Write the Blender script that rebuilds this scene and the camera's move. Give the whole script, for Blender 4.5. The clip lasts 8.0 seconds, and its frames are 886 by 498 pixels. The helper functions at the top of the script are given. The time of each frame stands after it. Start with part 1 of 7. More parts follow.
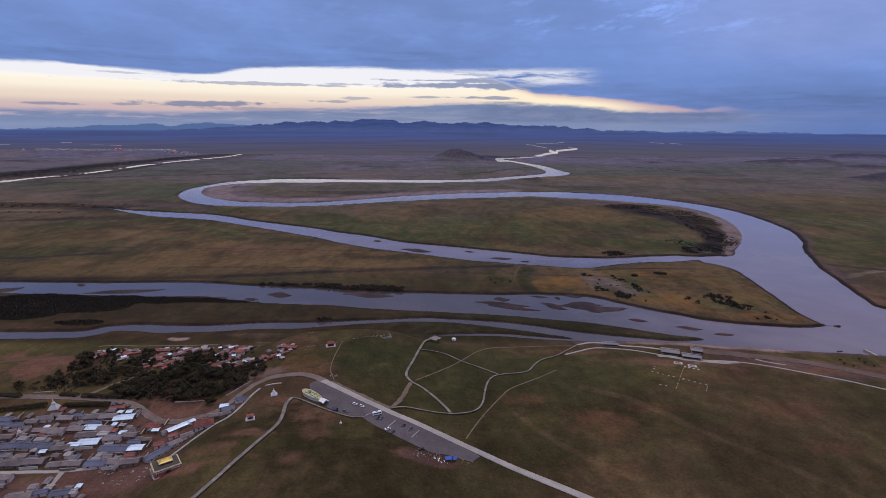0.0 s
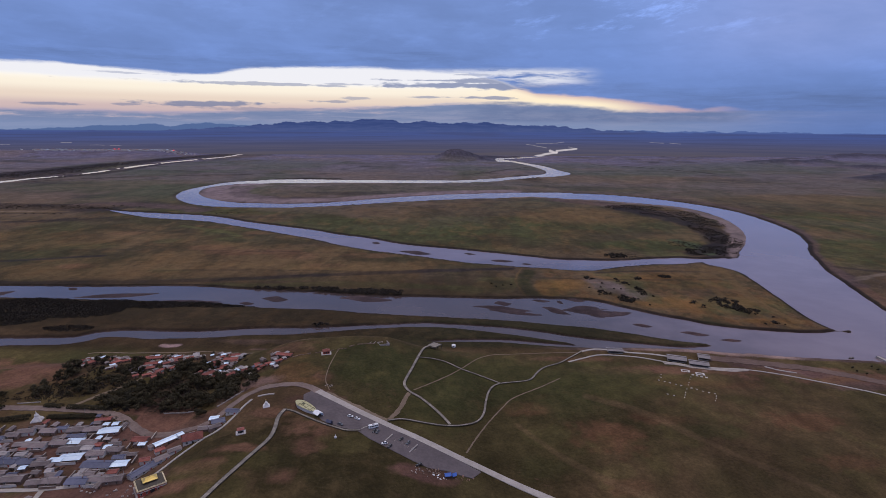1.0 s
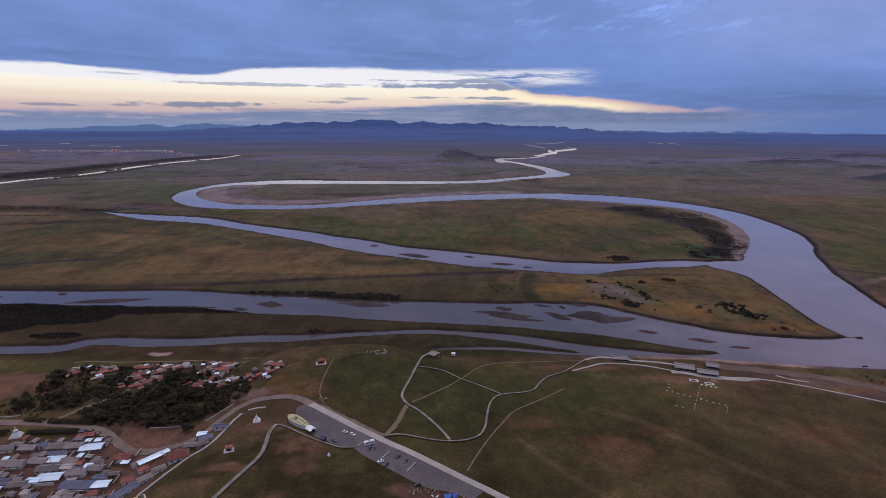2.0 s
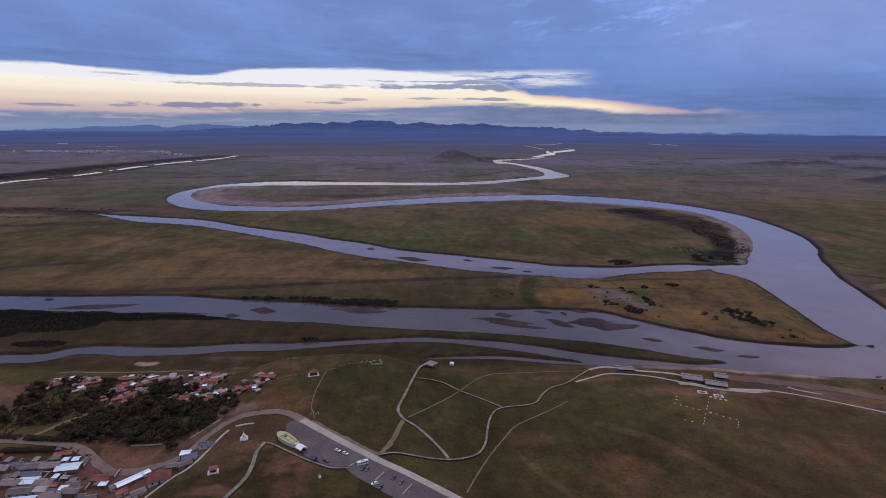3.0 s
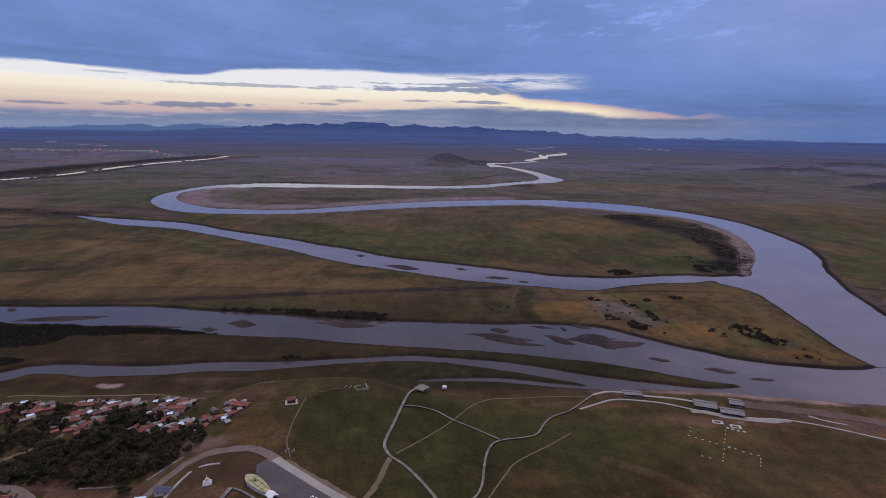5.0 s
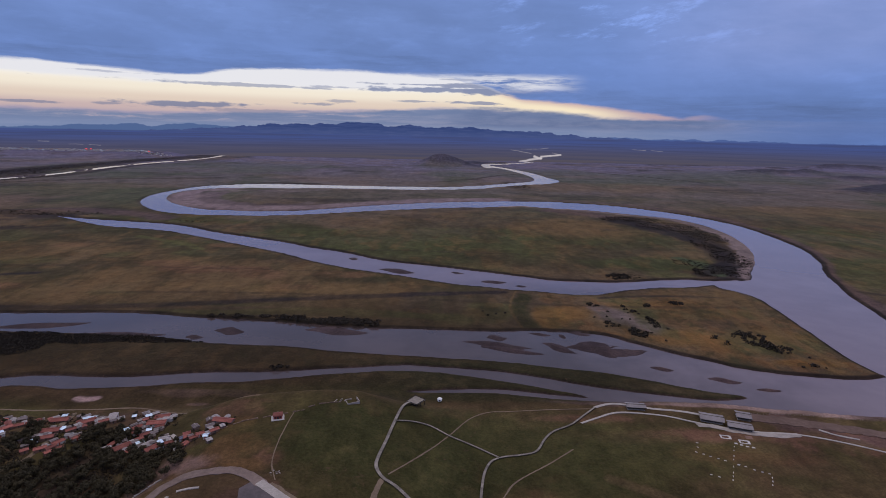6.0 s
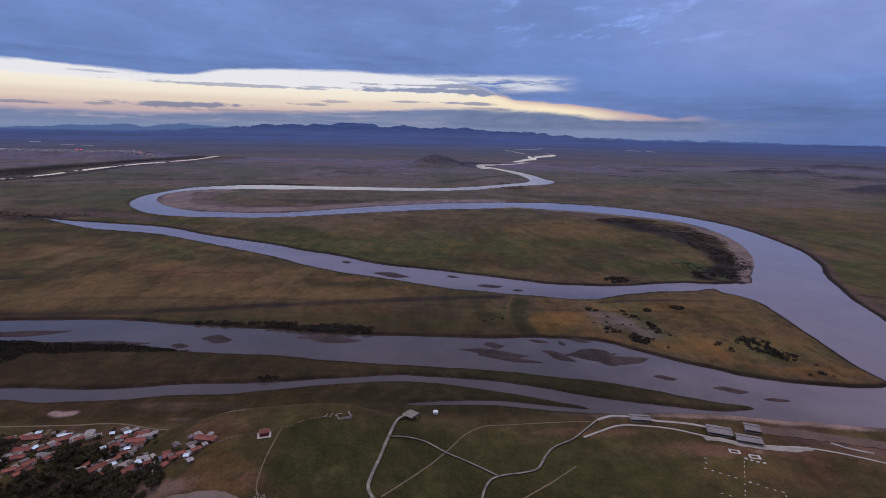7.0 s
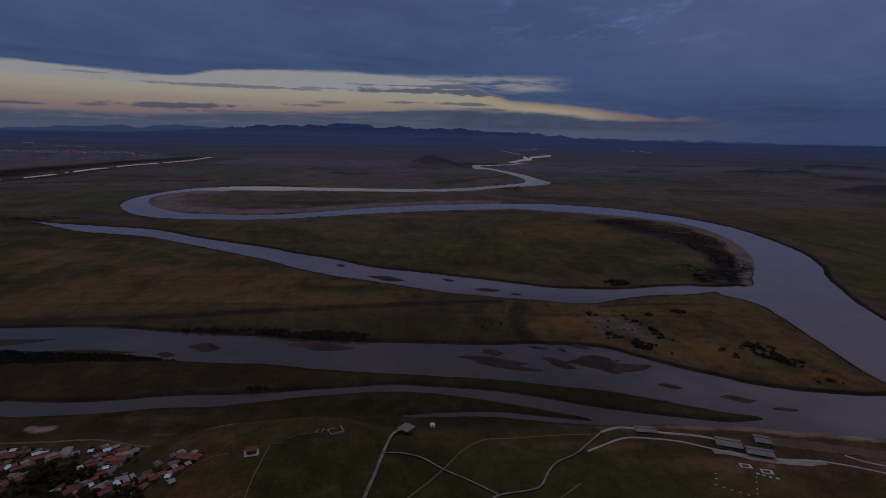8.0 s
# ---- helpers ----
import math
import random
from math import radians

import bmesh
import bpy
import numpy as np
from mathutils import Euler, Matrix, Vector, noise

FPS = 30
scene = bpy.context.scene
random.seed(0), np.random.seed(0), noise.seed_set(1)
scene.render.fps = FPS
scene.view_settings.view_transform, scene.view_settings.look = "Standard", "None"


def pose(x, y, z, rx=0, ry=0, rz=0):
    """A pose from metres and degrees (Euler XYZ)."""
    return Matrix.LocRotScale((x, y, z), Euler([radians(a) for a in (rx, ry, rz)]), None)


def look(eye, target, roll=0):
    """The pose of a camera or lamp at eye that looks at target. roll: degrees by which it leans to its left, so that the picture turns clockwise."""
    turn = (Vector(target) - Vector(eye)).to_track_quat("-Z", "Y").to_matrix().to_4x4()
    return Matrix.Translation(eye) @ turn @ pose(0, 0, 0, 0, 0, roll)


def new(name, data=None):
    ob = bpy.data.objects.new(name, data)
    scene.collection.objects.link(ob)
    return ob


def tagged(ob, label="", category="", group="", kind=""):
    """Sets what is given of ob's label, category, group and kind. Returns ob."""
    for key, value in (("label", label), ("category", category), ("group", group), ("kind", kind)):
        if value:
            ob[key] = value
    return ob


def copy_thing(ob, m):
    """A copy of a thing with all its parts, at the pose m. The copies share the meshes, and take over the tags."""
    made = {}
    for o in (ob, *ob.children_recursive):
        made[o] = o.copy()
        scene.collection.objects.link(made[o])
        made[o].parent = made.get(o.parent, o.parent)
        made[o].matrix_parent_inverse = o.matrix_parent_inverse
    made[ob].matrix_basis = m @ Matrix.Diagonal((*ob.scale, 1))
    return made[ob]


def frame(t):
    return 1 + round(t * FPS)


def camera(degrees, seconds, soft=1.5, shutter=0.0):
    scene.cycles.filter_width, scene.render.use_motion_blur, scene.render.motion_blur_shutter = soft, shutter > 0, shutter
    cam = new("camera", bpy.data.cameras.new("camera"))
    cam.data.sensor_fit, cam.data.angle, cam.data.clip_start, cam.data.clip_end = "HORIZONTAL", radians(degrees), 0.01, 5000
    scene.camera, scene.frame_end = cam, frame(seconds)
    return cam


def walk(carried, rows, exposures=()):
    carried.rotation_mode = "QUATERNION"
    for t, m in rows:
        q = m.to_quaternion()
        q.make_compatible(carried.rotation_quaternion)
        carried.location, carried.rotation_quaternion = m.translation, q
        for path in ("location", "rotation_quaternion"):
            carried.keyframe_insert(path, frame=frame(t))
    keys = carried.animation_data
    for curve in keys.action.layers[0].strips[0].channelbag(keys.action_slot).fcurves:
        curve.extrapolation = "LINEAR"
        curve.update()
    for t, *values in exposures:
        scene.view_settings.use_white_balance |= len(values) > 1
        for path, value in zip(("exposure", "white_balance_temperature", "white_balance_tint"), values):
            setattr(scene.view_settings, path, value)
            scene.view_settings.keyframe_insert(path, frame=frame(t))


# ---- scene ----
cam = camera(80.0, 8.0, soft=0.6)
PATH = [
    (0.0, 0.0, 0.0, 230.0, -0.0, -12.639, 0.321),
    (0.5, 0.26, 8.4, 230.13, -0.005, -12.649, 0.317),
    (1.0, 0.43, 17.38, 230.29, -0.011, -12.639, 0.297),
    (1.5, 0.53, 26.86, 230.45, -0.036, -12.628, 0.267),
    (3.0, 0.47, 57.6, 230.99, -0.291, -12.504, 0.331),
    (3.5, 0.37, 68.38, 231.17, -0.463, -12.46, 0.499),
    (4.0, 0.24, 79.31, 231.33, -0.678, -12.365, 0.67),
    (4.5, 0.09, 90.32, 231.47, -0.892, -12.293, 0.825),
    (6.0, -0.38, 123.12, 231.74, -1.752, -12.167, 1.183),
    (6.5, -0.52, 133.73, 231.76, -2.045, -12.149, 1.201),
    (7.0, -0.62, 144.08, 231.73, -2.341, -12.096, 1.194),
    (7.5, -0.69, 154.08, 231.65, -2.598, -12.071, 1.161),
    (8.0, -0.71, 163.66, 231.52, -2.813, -12.028, 1.115),
]
walk(cam, [(t, pose(x, y, z, 90 + p, 0, h) @ pose(0, 0, 0, 0, 0, r)) for t, x, y, z, h, p, r in PATH],
     exposures=[(0.0, 0.06), (1.5, 0.04), (4.5, -0.04), (6.5, -0.09), (7.35, -0.08), (7.5, -0.18), (7.6, -0.40), (7.8, -1.0), (8.0, -1.74)])


# ---- world, sun ----
def wire(tree, a, b):
    tree.links.new(a, b)


def value_of(tree, sock, v):
    if isinstance(v, (int, float)):
        sock.default_value = v
    elif isinstance(v, tuple):
        sock.default_value = (*v, 1.0) if len(v) == 3 and len(sock.default_value) == 4 else v
    else:
        wire(tree, v, sock)


def math_node(tree, op, a, b=0.0, c=0.0, clamp=False):
    n = tree.nodes.new("ShaderNodeMath")
    n.operation, n.use_clamp = op, clamp
    for i, v in enumerate((a, b, c)):
        value_of(tree, n.inputs[i], v)
    return n.outputs[0]


def mix_node(tree, fac, a, b, blend="MIX"):
    n = tree.nodes.new("ShaderNodeMix")
    n.data_type, n.blend_type = "RGBA", blend
    value_of(tree, n.inputs[0], fac)
    value_of(tree, n.inputs[6], a)
    value_of(tree, n.inputs[7], b)
    return n.outputs[2]


def step_node(tree, v, lo, hi, a=0.0, b=1.0):
    n = tree.nodes.new("ShaderNodeMapRange")
    n.interpolation_type = "SMOOTHSTEP"
    for i, x in enumerate((v, lo, hi, a, b)):
        value_of(tree, n.inputs[i], x)
    return n.outputs[0]


def noise_node(tree, vec, scale, detail=4.0, rough=0.55):
    n = tree.nodes.new("ShaderNodeTexNoise")
    n.inputs["Scale"].default_value, n.inputs["Detail"].default_value = scale, detail
    n.inputs["Roughness"].default_value = rough
    if vec is not None:
        wire(tree, vec, n.inputs["Vector"])
    return n.outputs["Fac"]


def vec_node(tree, x, y, z):
    n = tree.nodes.new("ShaderNodeCombineXYZ")
    for i, v in enumerate((x, y, z)):
        value_of(tree, n.inputs[i], v)
    return n.outputs[0]


def ramp_node(tree, fac, stops, interp="EASE"):
    n = tree.nodes.new("ShaderNodeValToRGB")
    e = n.color_ramp.elements
    n.color_ramp.interpolation = interp
    while len(e) < len(stops):
        e.new(0.5)
    for el, (p, c) in zip(e, stops):
        el.position, el.color = p, (*c, 1.0)
    wire(tree, fac, n.inputs[0])
    return n.outputs[0]


SUN_AZIMUTH, SUN_ELEVATION = radians(-18), radians(58)   # dull daylight through the cloud deck, kept high so no glint is in view


def make_world():
    w = bpy.data.worlds.new("evening_sky")
    scene.world = w
    w.use_nodes = True
    t = w.node_tree
    t.nodes.clear()
    co = t.nodes.new("ShaderNodeTexCoord").outputs["Generated"]
    sep = t.nodes.new("ShaderNodeSeparateXYZ")
    wire(t, co, sep.inputs[0])
    dx, dy, dz = sep.outputs
    hor = math_node(t, "SQRT", math_node(t, "ADD", math_node(t, "MULTIPLY", dx, dx), math_node(t, "MULTIPLY", dy, dy)))
    az = math_node(t, "ARCTAN2", dx, dy)                 # 0 ahead (north), + to the east
    el = math_node(t, "ARCTAN2", dz, hor)                # elevation, radians
    # cloud noises: long in azimuth, thin in elevation
    warp = noise_node(t, vec_node(t, math_node(t, "MULTIPLY", az, 5.0), math_node(t, "MULTIPLY", el, 22.0), 3.1), 1.8, 7.0, 0.62)
    streak = noise_node(t, vec_node(t, math_node(t, "MULTIPLY", az, 4.2), math_node(t, "ADD", math_node(t, "MULTIPLY", el, 66.0), math_node(t, "MULTIPLY", warp, 1.2)), 0.7), 1.7, 7.0, 0.62)
    puff = noise_node(t, vec_node(t, math_node(t, "ADD", math_node(t, "MULTIPLY", az, 3.4), math_node(t, "MULTIPLY", el, 3.0)), math_node(t, "MULTIPLY", el, 9.0), 8.4), 2.2, 9.0, 0.58)
    soft = noise_node(t, vec_node(t, math_node(t, "MULTIPLY", az, 1.6), math_node(t, "MULTIPLY", el, 4.0), 5.5), 1.5, 4.0, 0.5)
    knob = noise_node(t, vec_node(t, math_node(t, "MULTIPLY", az, 16.0), math_node(t, "MULTIPLY", el, 60.0), 6.3), 1.6, 6.0, 0.6)
    span = math_node(t, "DIVIDE", math_node(t, "ADD", az, 0.8), 1.4, clamp=True)

    def edge(points):
        """A line over the azimuth, from (azimuth, elevation) pairs."""
        return math_node(t, "MULTIPLY", ramp_node(t, span, [((p + 0.8) / 1.4, (e * 5.0,) * 3) for p, e in points], "LINEAR"), 0.2)

    def around(v, lo, hi, rim):
        return math_node(t, "MULTIPLY", step_node(t, v, lo - rim, lo + rim), step_node(t, v, hi - rim, hi + rim, 1.0, 0.0))

    def swing(n, amount):
        return math_node(t, "MULTIPLY", math_node(t, "SUBTRACT", n, 0.5), amount)

    elw = math_node(t, "ADD", el, math_node(t, "ADD", swing(warp, 0.014), swing(streak, 0.008)))
    # the clear gap under the cloud deck, closing toward the east
    top = edge([(-0.78, 0.090), (-0.61, 0.0947), (-0.50, 0.093), (-0.43, 0.0905), (-0.385, 0.093), (-0.345, 0.1015), (-0.187, 0.1085), (-0.09, 0.107), (-0.02, 0.1055),
                (0.04, 0.1025), (0.10, 0.086), (0.17, 0.0665), (0.217, 0.0635), (0.314, 0.0535), (0.405, 0.0415), (0.44, 0.034), (0.47, 0.040), (0.50, 0.036), (0.54, 0.030)])
    low = edge([(-0.78, 0.028), (-0.583, 0.0265), (-0.467, 0.0265), (-0.306, 0.0330), (-0.088, 0.0415), (0.015, 0.0495), (0.118, 0.0505), (0.267, 0.0420), (0.315, 0.0355), (0.432, 0.0330), (0.54, 0.0325)])
    over = math_node(t, "SUBTRACT", elw, top)
    gap_top = step_node(t, over, -0.0035, 0.0030, 1.0, 0.0)
    under = math_node(t, "SUBTRACT", math_node(t, "ADD", el, math_node(t, "ADD", swing(knob, 0.009), swing(streak, 0.010))), low)
    gap = math_node(t, "MULTIPLY", gap_top, step_node(t, under, -0.0050, 0.0040))
    gap = math_node(t, "MULTIPLY", gap, step_node(t, az, 0.40, 0.53, 1.0, 0.0))
    gap = math_node(t, "MULTIPLY", gap, step_node(t, az, -1.7, -1.0))
    # bright shreds between the deck and the gap, north-east of its widest part
    shred = math_node(t, "MULTIPLY", around(az, -0.05, 0.24, 0.05), around(elw, 0.080, 0.106, 0.006))
    shred = math_node(t, "MULTIPLY", shred, math_node(t, "MAXIMUM", step_node(t, streak, 0.40, 0.58), math_node(t, "MULTIPLY", step_node(t, warp, 0.42, 0.60), step_node(t, elw, 0.086, 0.095))))
    gap = math_node(t, "MAXIMUM", gap, math_node(t, "MULTIPLY", shred, 0.80))
    # thin slate clouds that hang in the gap
    hung = 0.0
    for ca, ce, ha, he, k in ((-0.415, 0.0425, 0.088, 0.0044, 0.95), (-0.335, 0.0765, 0.16, 0.0026, 0.7), (-0.622, 0.0368, 0.030, 0.0020, 0.8), (-0.53, 0.0386, 0.018, 0.0020, 0.7), (0.088, 0.0578, 0.034, 0.0026, 0.85),
                              (-0.20, 0.0500, 0.036, 0.0026, 0.7), (-0.160, 0.0560, 0.022, 0.0024, 0.6), (-0.02, 0.0596, 0.040, 0.0016, 0.7), (-0.30, 0.0345, 0.15, 0.0030, 0.6), (-0.16, 0.0795, 0.05, 0.0022, 0.6),
                              (0.03, 0.0795, 0.14, 0.0042, 0.95), (-0.02, 0.0885, 0.09, 0.0020, 0.8), (0.09, 0.0880, 0.07, 0.0044, 0.9), (0.13, 0.0775, 0.08, 0.0060, 1.0), (0.06, 0.0985, 0.05, 0.0018, 0.6), (-0.51, 0.0860, 0.05, 0.0016, 0.5)):
        u = math_node(t, "DIVIDE", math_node(t, "SUBTRACT", az, ca), ha)
        v = math_node(t, "DIVIDE", math_node(t, "SUBTRACT", el, ce), he)
        q = math_node(t, "ADD", math_node(t, "SQRT", math_node(t, "ADD", math_node(t, "MULTIPLY", u, u), math_node(t, "MULTIPLY", v, v))), math_node(t, "ADD", swing(streak, 2.4), swing(knob, 3.4)))
        hung = math_node(t, "MAXIMUM", hung, step_node(t, q, 0.55, 1.25, k, 0.0))
    glow = ramp_node(t, math_node(t, "MULTIPLY", el, 8.0, clamp=True), [
        (0.18, (0.42, 0.34, 0.44)), (0.28, (0.60, 0.45, 0.46)), (0.40, (0.80, 0.65, 0.55)), (0.54, (0.96, 0.86, 0.72)), (0.66, (1.0, 0.95, 0.88)), (0.82, (0.88, 0.87, 0.93))])
    rosy = mix_node(t, step_node(t, math_node(t, "SUBTRACT", top, el), 0.0, 0.012), (0.70, 0.50, 0.46), (1.0, 0.85, 0.62))
    glow = mix_node(t, step_node(t, az, 0.0, 0.20), glow, rosy)
    glow = mix_node(t, step_node(t, az, 0.26, 0.42), glow, (0.50, 0.36, 0.43))
    glow = mix_node(t, step_node(t, elw, 0.074, 0.082), glow, (0.86, 0.85, 0.90))
    # cloud deck: slate blue toward the horizon, brighter and greyer overhead
    deck = ramp_node(t, math_node(t, "MULTIPLY", el, 0.6366, clamp=True), [
        (0.0, (0.104, 0.192, 0.500)), (0.05, (0.124, 0.214, 0.530)), (0.14, (0.162, 0.255, 0.575)), (0.30, (0.33, 0.38, 0.62)), (0.75, (1.02, 0.91, 0.92))])
    tone = math_node(t, "ADD", step_node(t, puff, 0.28, 0.74, 0.95, 1.14), swing(soft, 0.32))
    tone = math_node(t, "ADD", tone, swing(streak, 0.14))
    tone = math_node(t, "ADD", tone, math_node(t, "MULTIPLY", step_node(t, az, 0.0, 0.65, -0.03, 0.20), step_node(t, el, 0.04, 0.14, -0.5, 1.0)))
    # the deck is ragged and darker along the gap, with small bright rifts higher in the east
    tone = math_node(t, "ADD", tone, math_node(t, "MULTIPLY", around(over, 0.002, 0.030, 0.008), math_node(t, "ADD", -0.06, swing(streak, 0.5))))
    rift = noise_node(t, vec_node(t, math_node(t, "ADD", math_node(t, "MULTIPLY", az, 9.0), math_node(t, "MULTIPLY", el, -12.0)), math_node(t, "MULTIPLY", el, 26.0), 4.2), 1.5, 10.0, 0.66)
    rift_zone = math_node(t, "MULTIPLY", around(az, 0.15, 0.55, 0.16), step_node(t, el, 0.13, 0.18))
    tone = math_node(t, "ADD", tone, math_node(t, "MULTIPLY", rift_zone, step_node(t, rift, 0.50, 0.72, -0.03, 0.62)))
    tone = math_node(t, "ADD", tone, step_node(t, rift, 0.50, 0.76, 0.0, 0.12))
    deck = mix_node(t, 1.0, deck, vec_node(t, tone, tone, tone), "MULTIPLY")
    pale = math_node(t, "MULTIPLY", step_node(t, az, 0.25, 0.60), around(el, 0.11, 0.40, 0.05))
    deck = mix_node(t, math_node(t, "MULTIPLY", pale, 0.55), deck, mix_node(t, step_node(t, puff, 0.3, 0.7), (0.235, 0.300, 0.600), (0.300, 0.350, 0.650)))
    # blue-grey bank of cloud and haze under the gap, rosy streaks along its crest
    bank = math_node(t, "MULTIPLY", step_node(t, under, -0.002, 0.002, 1.0, 0.0), step_node(t, az, 0.30, 0.70, 0.92, 0.05))
    slate = mix_node(t, step_node(t, streak, 0.38, 0.64), (0.150, 0.205, 0.375), (0.245, 0.275, 0.430))
    slate = mix_node(t, step_node(t, el, 0.004, 0.022, 0.7, 0.0), slate, (0.205, 0.275, 0.470))
    slate = mix_node(t, math_node(t, "MULTIPLY", around(under, -0.010, 0.0, 0.005), math_node(t, "MULTIPLY", step_node(t, streak, 0.50, 0.66), step_node(t, az, -0.2, 0.2, 0.8, 0.25))), slate, (0.56, 0.44, 0.48))
    deck = mix_node(t, bank, deck, slate)
    # a long dark roll of cloud low in the north-east
    roll = math_node(t, "MULTIPLY", around(az, 0.05, 0.50, 0.05), math_node(t, "MULTIPLY", step_node(t, under, -0.001, 0.002, 1.0, 0.0), step_node(t, math_node(t, "ADD", el, swing(streak, 0.018)), 0.012, 0.020)))
    deck = mix_node(t, math_node(t, "MULTIPLY", roll, step_node(t, knob, 0.30, 0.62, 0.85, 0.45)), deck, (0.105, 0.155, 0.325))
    col = mix_node(t, gap, deck, glow)
    col = mix_node(t, math_node(t, "MULTIPLY", hung, gap), col, mix_node(t, step_node(t, el, 0.03, 0.08), (0.205, 0.215, 0.345), (0.24, 0.275, 0.44)))
    sky = t.nodes.new("ShaderNodeTexSky")
    sky.sky_type, sky.sun_disc = "NISHITA", False
    sky.sun_elevation, sky.sun_rotation = SUN_ELEVATION, SUN_AZIMUTH
    clear = mix_node(t, 1.0, sky.outputs[0], (0.10, 0.10, 0.10), "MULTIPLY")
    col = mix_node(t, 0.06, col, clear)
    # far distance painted on the background, haze included: two mountain lines, last blue plain
    ridge = noise_node(t, vec_node(t, math_node(t, "MULTIPLY", az, 22.0), 2.0, 0.0), 2.0, 9.0, 0.60)
    fells = noise_node(t, vec_node(t, math_node(t, "MULTIPLY", az, 12.0), 7.0, 0.0), 2.4, 8.0, 0.56)
    crest = edge([(-0.5, 0.0), (-0.44, 0.004), (-0.35, 0.0095), (-0.27, 0.0175), (-0.19, 0.0185), (-0.13, 0.0235), (-0.088, 0.0215), (-0.073, 0.0165), (-0.031, 0.0210), (-0.011, 0.0165),
                  (0.067, 0.0185), (0.119, 0.0145), (0.2, 0.0125), (0.24, 0.0090), (0.294, 0.0055), (0.364, 0.0025), (0.5, 0.0)])
    crest = math_node(t, "SUBTRACT", math_node(t, "ADD", crest, swing(ridge, 0.016)), 0.0035)
    far_crest = edge([(-0.78, 0.002), (-0.687, 0.003), (-0.60, 0.006), (-0.548, 0.0095), (-0.493, 0.0115), (-0.465, 0.0090), (-0.408, 0.0145), (-0.35, 0.0105), (-0.1, 0.010), (0.25, 0.0045), (0.5, 0.0030), (0.6, 0.0020)])
    far_crest = math_node(t, "SUBTRACT", math_node(t, "ADD", far_crest, swing(fells, 0.014)), 0.0035)
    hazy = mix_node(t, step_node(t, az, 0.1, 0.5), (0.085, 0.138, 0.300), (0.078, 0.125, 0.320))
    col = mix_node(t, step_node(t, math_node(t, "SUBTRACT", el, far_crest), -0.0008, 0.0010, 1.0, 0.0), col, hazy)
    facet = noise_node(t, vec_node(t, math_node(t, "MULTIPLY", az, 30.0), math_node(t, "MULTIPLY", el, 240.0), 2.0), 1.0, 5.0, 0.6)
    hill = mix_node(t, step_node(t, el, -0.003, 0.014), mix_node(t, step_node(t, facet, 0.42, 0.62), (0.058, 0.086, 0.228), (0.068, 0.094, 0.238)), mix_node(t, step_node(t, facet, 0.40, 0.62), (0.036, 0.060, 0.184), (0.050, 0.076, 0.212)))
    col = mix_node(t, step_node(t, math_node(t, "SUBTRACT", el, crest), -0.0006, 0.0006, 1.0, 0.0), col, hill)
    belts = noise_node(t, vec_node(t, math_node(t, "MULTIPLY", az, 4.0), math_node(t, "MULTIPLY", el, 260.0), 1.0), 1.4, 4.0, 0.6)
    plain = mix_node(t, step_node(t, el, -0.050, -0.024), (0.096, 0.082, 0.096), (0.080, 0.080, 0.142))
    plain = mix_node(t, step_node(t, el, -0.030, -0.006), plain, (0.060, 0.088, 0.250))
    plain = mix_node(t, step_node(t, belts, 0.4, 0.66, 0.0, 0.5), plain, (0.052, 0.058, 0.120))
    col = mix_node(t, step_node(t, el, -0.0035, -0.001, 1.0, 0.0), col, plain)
    # painted slivers of far water, sky glow in their colour: from, to, half width
    for a0, e0, a1, e1, half in ((0.170, -0.0452, 0.208, -0.0376, 0.0024), (0.208, -0.0386, 0.196, -0.0347, 0.0021), (0.208, -0.0346, 0.243, -0.0311, 0.0016), (0.243, -0.0311, 0.228, -0.0272, 0.0009), (0.190, -0.0297, 0.153, -0.0240, 0.0007), (0.171, -0.0223, 0.207, -0.0214, 0.0005), (0.207, -0.0214, 0.220, -0.0193, 0.0009), (0.366, -0.0186, 0.388, -0.0193, 0.0004), (0.397, -0.0191, 0.415, -0.0198, 0.0004), (-0.618, -0.0203, -0.605, -0.0204, 0.0006), (-0.581, -0.0249, -0.563, -0.0255, 0.0004), (-0.555, -0.0251, -0.540, -0.0261, 0.0004), (-0.690, -0.0229, -0.679, -0.0230, 0.0005)):
        da, de = a1 - a0, e1 - e0
        u, v = math_node(t, "SUBTRACT", az, a0), math_node(t, "SUBTRACT", math_node(t, "ADD", el, swing(knob, 0.0040)), e0)
        k = math_node(t, "DIVIDE", math_node(t, "ADD", math_node(t, "MULTIPLY", u, da), math_node(t, "MULTIPLY", v, de)), da * da + de * de, clamp=True)
        u, v = math_node(t, "SUBTRACT", u, math_node(t, "MULTIPLY", k, da)), math_node(t, "SUBTRACT", v, math_node(t, "MULTIPLY", k, de))
        q = math_node(t, "SQRT", math_node(t, "ADD", math_node(t, "MULTIPLY", u, u), math_node(t, "MULTIPLY", v, v)))
        col = mix_node(t, step_node(t, math_node(t, "ADD", q, swing(streak, half * 2.0)), half * 0.3, half * 1.2, 0.8 if half > 0.0015 else 0.26, 0.0), col, (0.60, 0.55, 0.59))
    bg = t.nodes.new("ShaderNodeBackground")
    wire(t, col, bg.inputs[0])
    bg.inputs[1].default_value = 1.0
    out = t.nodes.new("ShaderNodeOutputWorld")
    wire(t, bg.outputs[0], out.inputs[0])


